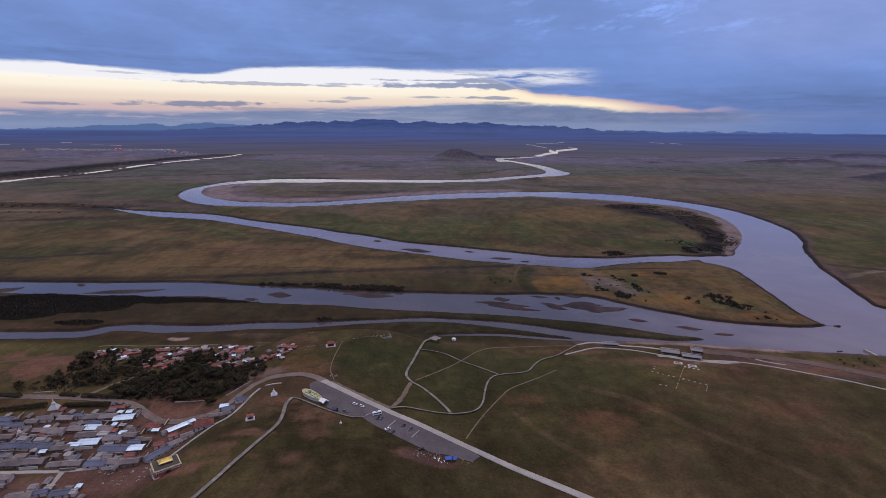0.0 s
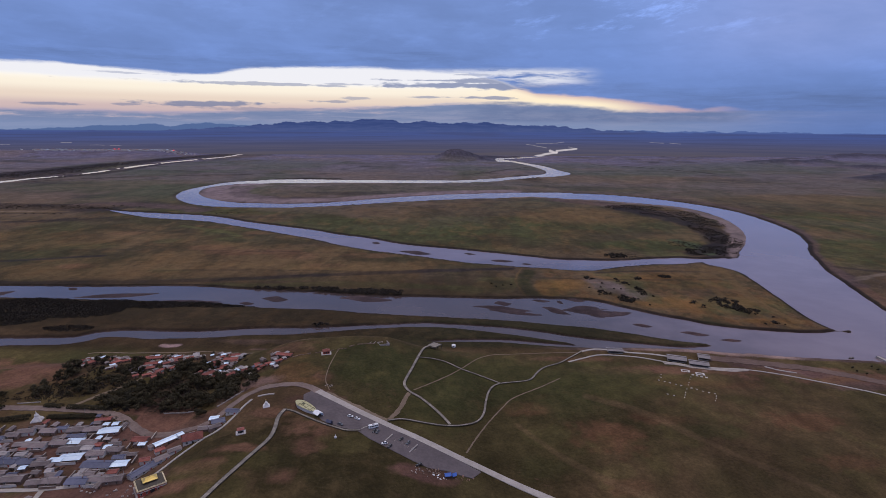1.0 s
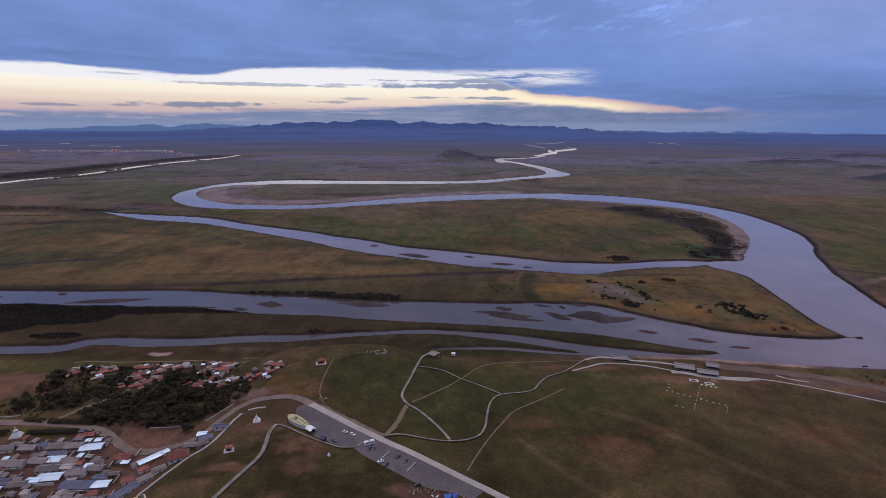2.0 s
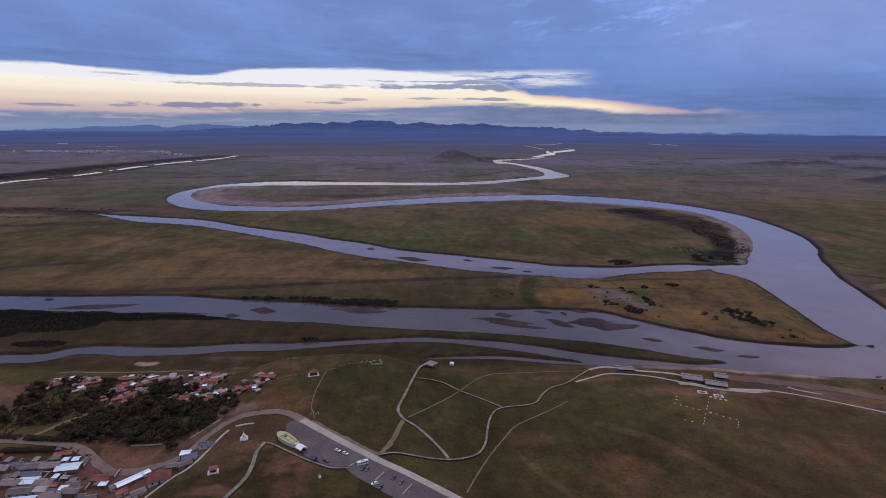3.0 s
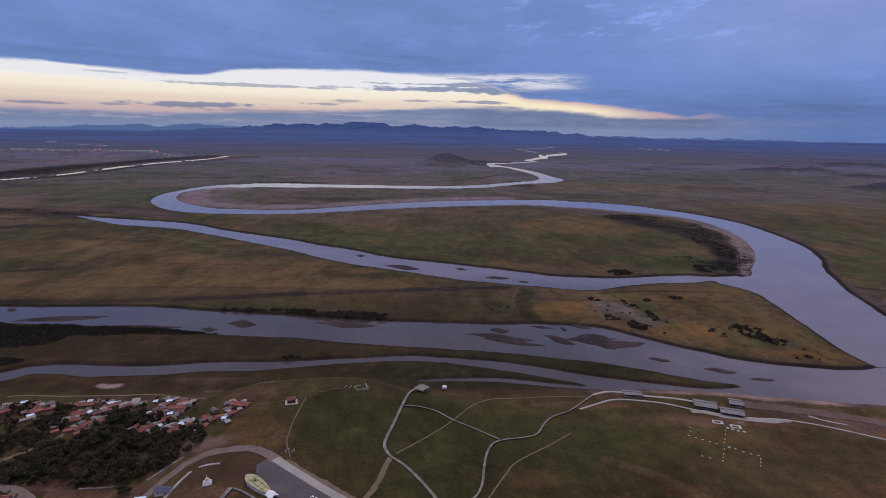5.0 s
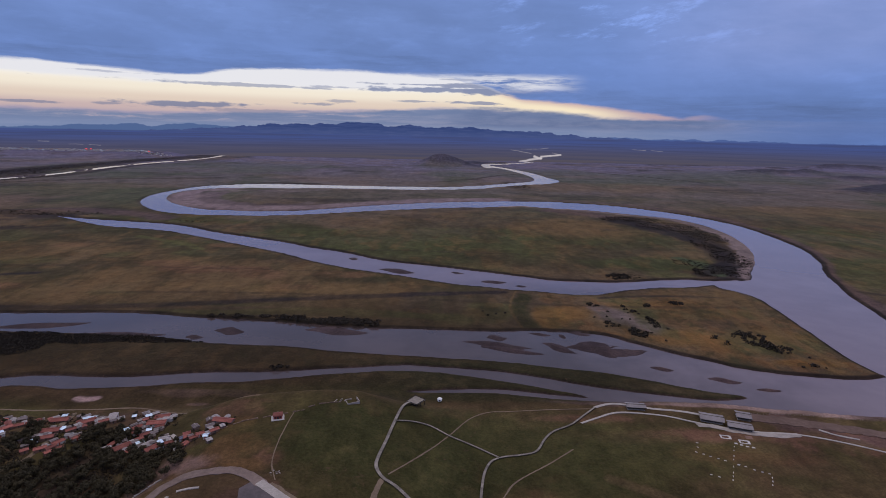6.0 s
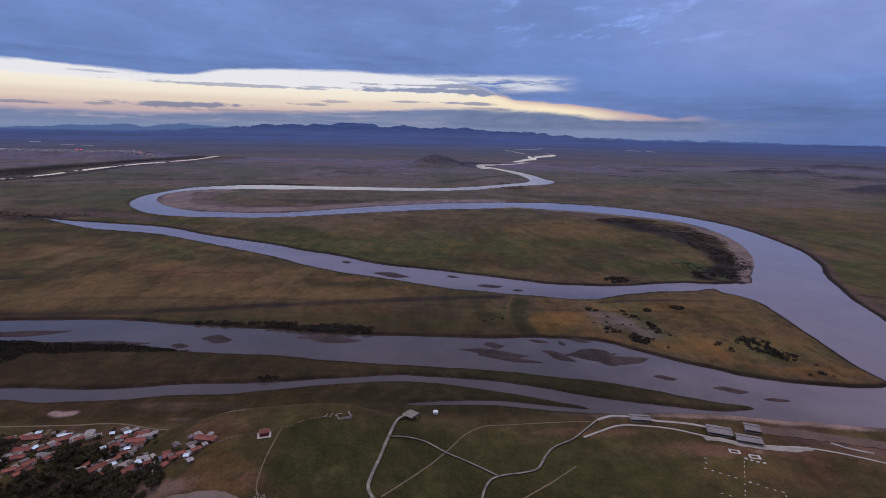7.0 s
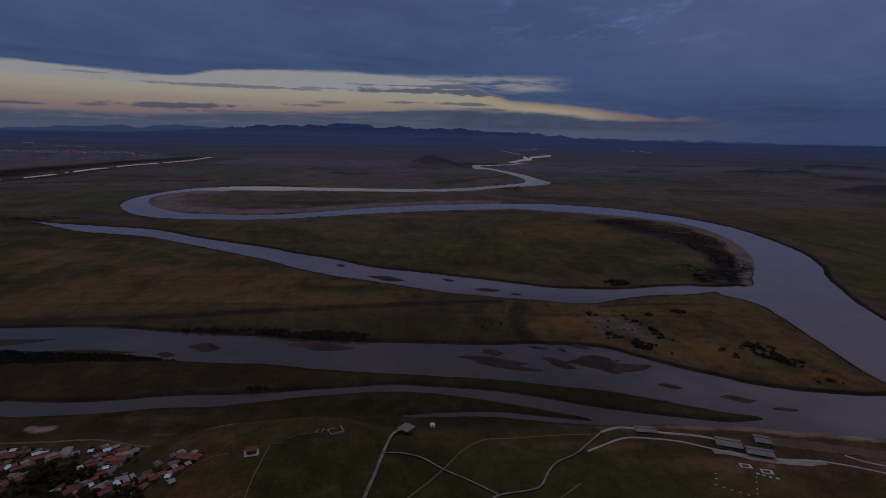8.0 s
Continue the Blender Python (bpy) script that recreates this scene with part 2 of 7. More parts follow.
make_world()
sun_data = bpy.data.lights.new("sun", "SUN")
sun_data.energy, sun_data.angle, sun_data.color = 0.5, radians(30), (1.0, 0.93, 0.86)
sun = new("sun", sun_data)
sun.matrix_world = look((0, 0, 400), (-math.sin(SUN_AZIMUTH) * 100, -math.cos(SUN_AZIMUTH) * 100, 400 - math.tan(SUN_ELEVATION) * 100))


# ---- materials ----
def material(name, rough=0.9, metal=0.0):
    m = bpy.data.materials.new(name)
    m.use_nodes = True
    t = m.node_tree
    b = t.nodes["Principled BSDF"]
    b.inputs["Roughness"].default_value, b.inputs["Metallic"].default_value = rough, metal
    return m, t, b


def place_of(t):
    return t.nodes.new("ShaderNodeNewGeometry").outputs["Position"]


def bump_to(t, b, height, dist, strength=0.6):
    n = t.nodes.new("ShaderNodeBump")
    n.inputs["Strength"].default_value, n.inputs["Distance"].default_value = strength, dist
    wire(t, height, n.inputs["Height"])
    wire(t, n.outputs[0], b.inputs["Normal"])


def surface(name, dark, light, scale, rough=0.9, metal=0.0, bump=0.05, by_object=0.0, spec=0.3):
    """A plain weathered surface: two scales of blotches between two base colours, fine relief, and some difference from piece to piece."""
    m, t, b = material(name, rough, metal)
    p = place_of(t)
    n1, n2 = noise_node(t, p, scale, 5.0, 0.6), noise_node(t, p, scale * 0.13, 3.0, 0.5)
    f = math_node(t, "ADD", math_node(t, "MULTIPLY", n1, 0.6), math_node(t, "MULTIPLY", n2, 0.6))
    c = mix_node(t, step_node(t, f, 0.38, 0.84), dark, light)
    if by_object:
        r = t.nodes.new("ShaderNodeObjectInfo").outputs["Random"]
        k = math_node(t, "ADD", 1.0 - by_object, math_node(t, "MULTIPLY", r, 2 * by_object))
        c = mix_node(t, 1.0, c, vec_node(t, k, k, k), "MULTIPLY")
    wire(t, c, b.inputs["Base Color"])
    b.inputs["Specular IOR Level"].default_value = spec
    if bump:
        bump_to(t, b, n1, bump)
    return m


def ground_material():
    m, t, b = material("steppe_ground", 0.95)
    a = t.nodes.new("ShaderNodeAttribute")
    a.attribute_name = "cover"
    p = place_of(t)
    big = noise_node(t, p, 0.011, 7.0, 0.62)
    mid = noise_node(t, p, 0.075, 6.0, 0.70)
    fine = noise_node(t, p, 0.45, 5.0, 0.75)
    k = step_node(t, big, 0.30, 0.70, 0.86, 1.20)
    k = math_node(t, "MULTIPLY", k, step_node(t, mid, 0.28, 0.72, 0.82, 1.22))
    k = math_node(t, "MULTIPLY", k, step_node(t, fine, 0.28, 0.72, 0.74, 1.28))
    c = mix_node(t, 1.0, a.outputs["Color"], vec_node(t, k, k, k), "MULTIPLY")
    sep = t.nodes.new("ShaderNodeSeparateXYZ")
    wire(t, p, sep.inputs[0])
    lone = vec_node(t, sep.outputs[0], math_node(t, "MULTIPLY", sep.outputs[1], 0.42), 0.0)
    k2 = math_node(t, "MULTIPLY", step_node(t, noise_node(t, lone, 0.042, 6.0, 0.62), 0.30, 0.70, 0.84, 1.18), step_node(t, noise_node(t, lone, 0.013, 5.0, 0.65), 0.32, 0.68, 0.86, 1.16))
    c = mix_node(t, 1.0, c, vec_node(t, k2, k2, k2), "MULTIPLY")
    # dry tufts, thin spots and darker damp grass
    dry = step_node(t, math_node(t, "ADD", math_node(t, "MULTIPLY", mid, 0.6), math_node(t, "MULTIPLY", big, 0.5)), 0.55, 0.74, 0.0, 0.35)
    c = mix_node(t, dry, c, mix_node(t, 0.5, c, (0.120, 0.072, 0.038)))
    damp = step_node(t, noise_node(t, p, 0.03, 5.0, 0.65), 0.54, 0.70, 0.0, 0.35)
    c = mix_node(t, damp, c, mix_node(t, 0.6, c, (0.022, 0.023, 0.010)))
    # worn bare spots in clusters, and pale dry tussocks
    spots = math_node(t, "MULTIPLY", step_node(t, noise_node(t, p, 0.20, 5.0, 0.70), 0.59, 0.70), step_node(t, noise_node(t, p, 0.017, 3.0, 0.5), 0.50, 0.64))
    c = mix_node(t, math_node(t, "MULTIPLY", spots, 0.5), c, (0.105, 0.058, 0.040))
    tuss = math_node(t, "MULTIPLY", step_node(t, noise_node(t, p, 0.6, 4.0, 0.7), 0.60, 0.72), step_node(t, big, 0.42, 0.60))
    c = mix_node(t, math_node(t, "MULTIPLY", tuss, 0.38), c, mix_node(t, 0.5, c, (0.17, 0.13, 0.085)))
    wire(t, c, b.inputs["Base Color"])
    b.inputs["Specular IOR Level"].default_value = 0.08
    bump_to(t, b, math_node(t, "ADD", fine, math_node(t, "MULTIPLY", mid, 2.0)), 0.5, 0.5)
    return m


def water_material():
    m, t, b = material("river_water", 0.10)
    p = place_of(t)
    n = noise_node(t, p, 0.010, 4.0, 0.6)
    sep = t.nodes.new("ShaderNodeSeparateXYZ")
    wire(t, p, sep.inputs[0])
    # muddy colour with sky reflection painted in: braided arms darker, main stream paler
    reflect_mix = step_node(t, math_node(t, "ADD", sep.outputs[0], math_node(t, "MULTIPLY", n, 160.0)), 200.0, 560.0)
    reflect_mix = math_node(t, "MAXIMUM", reflect_mix, step_node(t, sep.outputs[1], 830.0, 1000.0))
    c = mix_node(t, reflect_mix, mix_node(t, step_node(t, n, 0.35, 0.7), (0.050, 0.037, 0.038), (0.072, 0.053, 0.055)), mix_node(t, step_node(t, n, 0.35, 0.7), (0.154, 0.117, 0.134), (0.180, 0.138, 0.156)))
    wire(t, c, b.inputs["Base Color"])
    b.inputs["IOR"].default_value = 1.33
    b.inputs["Specular IOR Level"].default_value = 0.5
    r = noise_node(t, p, 0.05, 5.0, 0.6)
    ripple = t.nodes.new("ShaderNodeBump")
    ripple.inputs["Strength"].default_value, ripple.inputs["Distance"].default_value = 0.25, 0.12
    wire(t, r, ripple.inputs["Height"])
    # level water
    wire(t, vec_node(t, 0.0, 0.0, 1.0), ripple.inputs["Normal"])
    wire(t, ripple.outputs[0], b.inputs["Normal"])
    return m


MAT_GROUND, MAT_WATER = ground_material(), water_material()


# ---- plan of the land: outlines of the water, metres east and north ----
RIVER_BEND = [(885, 460), (885, 575), (690, 626), (593, 672), (598, 715), (615, 771), (635, 828), (655, 890), (684, 952), (709, 1008), (739, 1061),
    (770, 1106), (800, 1168), (832, 1252), (858, 1401), (866, 1588), (795, 1781), (660, 1950), (469, 2032), (381, 2028), (358, 1902), (429, 1856),
    (521, 1829), (601, 1772), (676, 1719), (741, 1656), (767, 1561), (762, 1436), (734, 1311), (689, 1198), (635, 1103), (583, 1030), (553, 981),
    (495, 966), (471, 943), (474, 922), (492, 898), (500, 867), (494, 822), (485, 768), (476, 713), (466, 660), (465, 627), (470, 609), (488, 610),
    (463, 585), (434, 528), (545, 513)]
RIVER_REACH = [(491, 2033), (340, 2045), (206, 2019), (33, 1974), (-91, 1915), (-189, 1860), (-278, 1794), (-346, 1746), (-412, 1708), (-519, 1697),
    (-614, 1706), (-673, 1718), (-752, 1773), (-839, 1863), (-901, 1965), (-945, 2090), (-946, 2188), (-924, 2248), (-875, 2312), (-811, 2341), (-721,
    2372), (-770, 2539), (-857, 2475), (-919, 2429), (-968, 2358), (-989, 2232), (-998, 2098), (-984, 1999), (-951, 1892), (-908, 1812), (-843, 1725),
    (-776, 1659), (-707, 1623), (-612, 1602), (-508, 1600), (-426, 1616), (-328, 1651), (-245, 1694), (-158, 1740), (-47, 1789), (90, 1841), (191,
    1861), (318, 1909), (449, 1857)]
RIVER_UPPER = [(-768, 2362), (-470, 2387), (-216, 2389), (40, 2417), (226, 2483), (317, 2577), (478, 2715), (595, 2791), (687, 2908), (715, 3029),
    (697, 3202), (688, 3504), (644, 3799), (582, 4070), (523, 4300), (496, 4469), (660, 4626), (844, 4846), (965, 5077), (1169, 5405), (1221, 5543),
    (1242, 5982), (1332, 6325), (1558, 6730), (1720, 6958), (1874, 7550), (1713, 7402), (1433, 6810), (1175, 6302), (1030, 5518), (873, 5010), (681,
    4776), (497, 4705), (438, 4554), (419, 4208), (430, 4056), (516, 4064), (573, 3729), (603, 3443), (604, 3195), (581, 3019), (524, 2896), (435,
    2816), (334, 2722), (239, 2634), (96, 2548), (-66, 2523), (-227, 2514), (-610, 2549), (-819, 2521)]
BRANCH = [(-1042, 1567), (-971, 1540), (-888, 1510), (-775, 1481), (-667, 1454), (-590, 1417), (-506, 1355), (-434, 1314), (-366, 1276), (-302, 1240),
    (-239, 1192), (-169, 1154), (-101, 1100), (-52, 1073), (18, 1047), (85, 1018), (148, 990), (208, 963), (269, 956), (333, 957), (391, 972), (447,
    978), (487, 970), (532, 976), (488, 910), (471, 943), (426, 929), (373, 924), (317, 910), (271, 889), (249, 881), (211, 884), (165, 898), (136,
    902), (97, 917), (57, 925), (17, 945), (-47, 980), (-116, 1013), (-165, 1042), (-217, 1079), (-277, 1132), (-405, 1222), (-550, 1319), (-625,
    1360), (-711, 1384), (-805, 1419), (-921, 1497), (-991, 1545)]
LOWER_NORTH = [(-905, 787), (-679, 778), (-592, 777), (-504, 776), (-420, 781), (-359, 779), (-303, 768), (-240, 760), (-179, 752), (-119, 739), (-69,
    735), (-19, 733), (38, 729), (95, 727), (128, 730), (176, 726), (214, 716), (245, 689), (274, 664), (303, 645), (330, 626), (360, 615), (390,
    608), (421, 603), (449, 603), (476, 607), (503, 568), (469, 527), (376, 532), (321, 543), (290, 549), (297, 564), (272, 573), (244, 585), (191,
    610), (152, 620), (84, 637), (12, 648), (-25, 652), (-107, 664), (-154, 675), (-232, 681), (-300, 697), (-357, 703), (-481, 711), (-631, 719),
    (-839, 726)]
LOWER_SOUTH = [(-670, 570), (-511, 574), (-429, 577), (-410, 584), (-394, 596), (-356, 600), (-307, 597), (-261, 601), (-223, 608), (-154, 611),
    (-114, 617), (-73, 622), (-24, 629), (12, 625), (47, 620), (81, 613), (114, 602), (145, 589), (176, 579), (206, 571), (265, 558), (296, 562),
    (333, 566), (320, 541), (263, 552), (176, 557), (152, 561), (140, 568), (110, 580), (78, 592), (46, 602), (12, 611), (-23, 615), (-71, 610),
    (-111, 602), (-150, 594), (-176, 588), (-216, 587), (-253, 579), (-297, 575), (-328, 573), (-357, 578), (-383, 577), (-395, 565), (-415, 556),
    (-445, 554), (-494, 552), (-642, 543)]
BACKWATER = [(-15, 571), (11, 575), (44, 577), (77, 576), (114, 568), (152, 561), (189, 557), (187, 552), (150, 555), (113, 559), (76, 567), (43,
    570), (11, 569)]
TOWN_RIVER = [(-2097, 1889), (-1980, 2365), (-1962, 2540), (-1917, 2710), (-1916, 2982), (-1985, 3502), (-1982, 3945), (-1903, 4683), (-1972, 5194),
    (-2007, 5603), (-1929, 5614), (-1935, 5398), (-1845, 4539), (-1924, 3828), (-1910, 3368), (-1866, 2903), (-1882, 2660), (-1918, 2482), (-1918,
    2289), (-1994, 1794)]
# sandbanks: from, to, half width
BARS = [(70, 705, 95, 706, 9), (39, 693, 121, 675, 9), (55, 680, 133, 659, 7), (131, 693, 167, 662, 9), (156, 677, 246, 670, 21), (121, 721, 151, 715, 4), (158, 720, 166, 705, 4), (171, 725, 199, 716, 5),
    (231, 627, 256, 621, 5), (279, 602, 312, 595, 6), (314, 579, 341, 578, 3.5), (-87, 1022, -17, 1000, 15), (85, 947, 130, 948, 10), (38, 1007, 64, 999, 7), (138, 924, 160, 925, 5)]
WEST_BARS = [(-660, 713, -620, 753, 14), (-520, 718, -400, 746, 10), (-405, 705, -292, 707, 7), (-277, 699, -254, 700, 7), (-252, 721, -212, 718, 12), (-147, 726, -66, 718, 12), (-553, 763, -536, 763, 6), (-150, 1100, -128, 1096, 10), (-1945, 2600, -1890, 2800, 36), (-1880, 3020, -1950, 3250, 40), (-1975, 3560, -1950, 3760, 44), (-1900, 4150, -1890, 4300, 40)]
WATERS = (RIVER_BEND, RIVER_REACH, RIVER_UPPER, BRANCH, LOWER_NORTH, LOWER_SOUTH, BACKWATER, TOWN_RIVER)


def smooth(a, b, x):
    t = np.clip((np.asarray(x, float) - a) / (b - a), 0, 1)
    return t * t * (3 - 2 * t)


LATTICE = np.random.RandomState(7).rand(256, 256)


def field(x, y, size, octaves=4, gain=0.5):
    """Smooth noise from 0 to 1 with lumps of that size in metres."""
    x, y = np.asarray(x, float) / size, np.asarray(y, float) / size
    total, amp, norm = 0.0, 1.0, 0.0
    for k in range(octaves):
        xi, yi = np.floor(x).astype(int), np.floor(y).astype(int)
        fx, fy = x - xi, y - yi
        fx, fy = fx * fx * (3 - 2 * fx), fy * fy * (3 - 2 * fy)
        a, b = LATTICE[xi & 255, yi & 255], LATTICE[(xi + 1) & 255, yi & 255]
        c, d = LATTICE[xi & 255, (yi + 1) & 255], LATTICE[(xi + 1) & 255, (yi + 1) & 255]
        total = total + amp * ((a * (1 - fx) + b * fx) * (1 - fy) + (c * (1 - fx) + d * fx) * fy)
        norm += amp
        amp *= gain
        x, y = x * 2.03 + 17.3, y * 2.03 + 5.1
    return total / norm


def spline(points, closed=False, steps=4):
    """A smooth line through the points (Catmull-Rom)."""
    p = np.array(points, float)
    n, out = len(p), []
    for i in range(n if closed else n - 1):
        q = [p[(i + k) % n] if closed else p[min(max(i + k, 0), n - 1)] for k in (-1, 0, 1, 2)]
        for t in np.arange(steps) / steps:
            out.append(0.5 * (2 * q[1] + (q[2] - q[0]) * t + (2 * q[0] - 5 * q[1] + 4 * q[2] - q[3]) * t ** 2
                              + (3 * q[1] - q[0] - 3 * q[2] + q[3]) * t ** 3))
    if not closed:
        out.append(p[-1])
    return np.array(out)


def signed(x, y, outline, reach):
    """Distance to a closed outline, negative inside; no farther than reach outside."""
    d = np.full(x.shape, reach, float)
    lo, hi = outline.min(0) - reach, outline.max(0) + reach
    sel = np.where((x > lo[0]) & (x < hi[0]) & (y > lo[1]) & (y < hi[1]))[0]
    px, py = x[sel], y[sel]
    best, inside = np.full(px.shape, reach ** 2, float), np.zeros(px.shape, bool)
    for (ax, ay), (bx, by) in zip(outline, np.roll(outline, -1, 0)):
        ex, ey = bx - ax, by - ay
        t = np.clip(((px - ax) * ex + (py - ay) * ey) / (ex * ex + ey * ey + 1e-9), 0, 1)
        best = np.minimum(best, (px - ax - t * ex) ** 2 + (py - ay - t * ey) ** 2)
        if ey:
            inside ^= ((ay > py) != (by > py)) & (px < ax + (py - ay) / ey * ex)
    r = np.sqrt(best)
    d[sel] = np.where(inside, -r, r)
    return d


SHORES = [spline(o, True, 3) for o in WATERS]


def shore_distance(x, y, reach=400.0):
    """Metres to the nearest water's edge, negative in the water; sandbanks count as land."""
    x, y = np.atleast_1d(np.asarray(x, float)), np.atleast_1d(np.asarray(y, float))
    d = np.full(x.shape, reach)
    for o in SHORES:
        d = np.minimum(d, signed(x, y, o, reach))
    return d


def bar_height(x, y):
    """How far a point lies inside a sandbank of the river, 0 to 1."""
    h = np.full(np.shape(x), -9.0)
    rough = (field(x + 0.3 * y, y * 3.0, 24, 5, 0.6) - 0.5) * 1.1
    slits = smooth(0.60, 0.70, field(x * 0.6 + 0.4 * y, y * 5.0 - x, 40, 3)) * 1.2
    for ax, ay, bx, by, half in BARS + WEST_BARS:
        cx, cy, ux, uy = (ax + bx) / 2, (ay + by) / 2, (bx - ax) / 2, (by - ay) / 2
        r = math.hypot(ux, uy)
        u, v = ((x - cx) * ux + (y - cy) * uy) / r ** 2, ((y - cy) * ux - (x - cx) * uy) / r
        q = np.abs(u) ** 1.6 + np.abs(v + 0.25 * half * np.sin(3.0 * u)) / half + rough * 0.40 + slits * (np.abs(u - 0.5) < 0.35) * (half > 15)
        h = np.maximum(h, 1 - q)
    return h


HILLS = [(345, 4300, 95, 140, 135), (170, 4420, 200, 160, 128), (450, 4720, 150, 140, 120), (2500, 4020, 260, 130, 36), (2850, 4080, 160, 110, 26), (3800, 4850, 420, 140, 64), (2130, 2600, 150, 100, 24), (2370, 2700, 210, 120, 34), (2808, 3480, 260, 130, 26)]


def land(x, y):
    """Height of the dry land without river banks: the spur with the car park, the village hollow, the river flats."""
    x, y = np.asarray(x, float), np.asarray(y, float)
    right, left = 1 - smooth(-97, 62, x), smooth(-208, -133, x)
    bump = right * (0.36 + 0.64 * left)
    edge = 566 - 0.17 * np.abs(x + 35)
    fall = 1 - smooth(edge - 35, edge + 5, y)
    z = 2.0 + 23 * bump * fall + 5 * (1 - smooth(221, 372, y)) * (1 - smooth(-44, 133, x)) + 2.5 * (1 - smooth(442, 531, y)) * smooth(-18, 177, x)
    # added rise that lifts the far town, set nearer, to its line of sight
    z = z + 40 * smooth(4250, 4850, y) * (1 - smooth(-2450, -2150, x + 0.02 * y))
    for hx, hy, sx, sy, h in HILLS:
        r = ((x - hx) / sx) ** 2 + ((y - hy) / sy) ** 2
        z = z + h * np.exp(-r) * (0.55 + 0.9 * field(x, y, 160, 4))
    return z


def lumps(x, y):
    return (field(x, y, 60, 3) - 0.5) * 1.6 * smooth(0, 1, field(x, y, 300, 2) * 1.2)


def ground_z(x, y):
    """Height of the ground sheet at a place on dry land."""
    return float(land(x, y) + lumps(x, y))


# ---- ground, water, mountains ----
GREEN, OLIVE, TAN, BROWN = (0.050, 0.054, 0.020), (0.049, 0.040, 0.019), (0.125, 0.080, 0.036), (0.092, 0.062, 0.040)
GOLD, LIME, SAND, MUD = (0.168, 0.092, 0.030), (0.074, 0.072, 0.027), (0.25, 0.195, 0.180), (0.068, 0.050, 0.050)
SHADED_SOIL, SCRUB, RUST, YARD = (0.018, 0.014, 0.013), (0.030, 0.023, 0.019), (0.116, 0.066, 0.048), (0.084, 0.050, 0.044)
DUSK, MUDDY, PURPLE, BELT = (0.026, 0.023, 0.010), (0.130, 0.098, 0.092), (0.078, 0.052, 0.052), (0.020, 0.016, 0.019)
# patches of land cover: east, north, half length, half depth, strength
PATCHES, STROKES, SANDS = [], [], []


def patch(colour, *spots):
    PATCHES.append((colour, spots))


def stroke(colour, half, *line):
    STROKES.append((colour, half, line))


patch(GREEN, (-88, 1283, 460, 168, 0.9), (460, 1088, 150, 53, 1.0), (796, 1017, 115, 195, 0.9), (1106, 1327, 230, 230, 0.8),
      (-619, 1522, 265, 80, 0.8), (-1327, 2212, 442, 265, 0.5), (-425, 531, 159, 35, 0.8), (-53, 566, 212, 27, 1.0), (372, 2167, 619, 106, 0.4))
patch(TAN, (372, 1460, 168, 168, 0.9), (-372, 964, 230, 124, 0.8), (-159, 893, 177, 44, 0.9), (-619, 849, 283, 53, 0.7), (531, 1150, 71, 53, 0.5),
      (-796, 1106, 354, 97, 0.5), (796, 2654, 796, 265, 0.5), (1327, 1858, 442, 159, 0.6))
patch(LIME, (-53, 778, 142, 14, 0.9), (-310, 814, 142, 11, 0.7), (88, 801, 44, 35, 0.7), (416, 699, 88, 53, 0.7), (336, 796, 142, 31, 0.6), (-407, 1309, 97, 35, 0.7))
patch(GOLD, (172, 787, 37, 39, 1.0), (301, 708, 53, 31, 0.7), (327, 832, 106, 27, 0.6), (416, 637, 53, 12, 0.8), (416, 796, 53, 35, 0.5))
patch(GOLD, (154, 768, 20, 50, 0.75), (193, 794, 20, 40, 0.65), (165, 755, 34, 22, 0.6), (332, 706, 28, 55, 0.5))
patch(LIME, (33, 757, 42, 24, 0.6), (81, 767, 26, 26, 0.6), (375, 925, 60, 14, 0.5), (432, 1001, 48, 20, 0.7))
patch(MUDDY, (250, 782, 36, 44, 0.95), (272, 748, 28, 38, 0.9), (238, 815, 20, 24, 0.7))
patch(SAND, (285, 745, 12, 16, 0.45), (262, 770, 14, 14, 0.2), (-295, 551, 12, 8, 1.0), (-186, 566, 35, 5, 0.45), (-142, 518, 16, 4, 0.35))
patch(SCRUB, (648, 1517, 83, 66, 0.8), (678, 1389, 46, 92, 0.9), (622, 1200, 26, 140, 0.9), (535, 1030, 25, 38, 0.7), (589, 1630, 89, 50, 0.7), (498, 1094, 27, 30, 0.7), (-1194, 1592, 292, 62, 0.9),
      (-2079, 3096, 150, 973, 0.9), (-1840, 4777, 265, 796, 0.7), (425, 2654, 80, 230, 0.8))
patch(RUST, (-133, 389, 53, 62, 0.30), (-96, 345, 26, 22, 0.7), (-120, 300, 26, 12, 0.6), (-142, 495, 27, 18, 0.5), (-221, 407, 27, 19, 0.7), (-411, 493, 34, 20, 0.8), (-375, 478, 27, 15, 0.7), (-440, 504, 20, 14, 0.8), (-372, 460, 53, 19, 0.6),
      (265, 495, 142, 12, 0.75), (133, 522, 53, 7, 0.6), (380, 478, 115, 14, 0.7), (-230, 292, 53, 14, 0.8), (-71, 553, 53, 5, 0.6))
patch(DUSK, (-120, 318, 60, 46, 0.95), (-56, 318, 56, 40, 0.95), (-30, 280, 80, 40, 0.8), (47, 331, 48, 30, 0.6), (-1, 439, 31, 32, 0.6), (-76, 470, 29, 34, 0.7), (170, 392, 80, 50, 0.7), (276, 350, 68, 50, 0.5), (90, 420, 60, 40, 0.5))
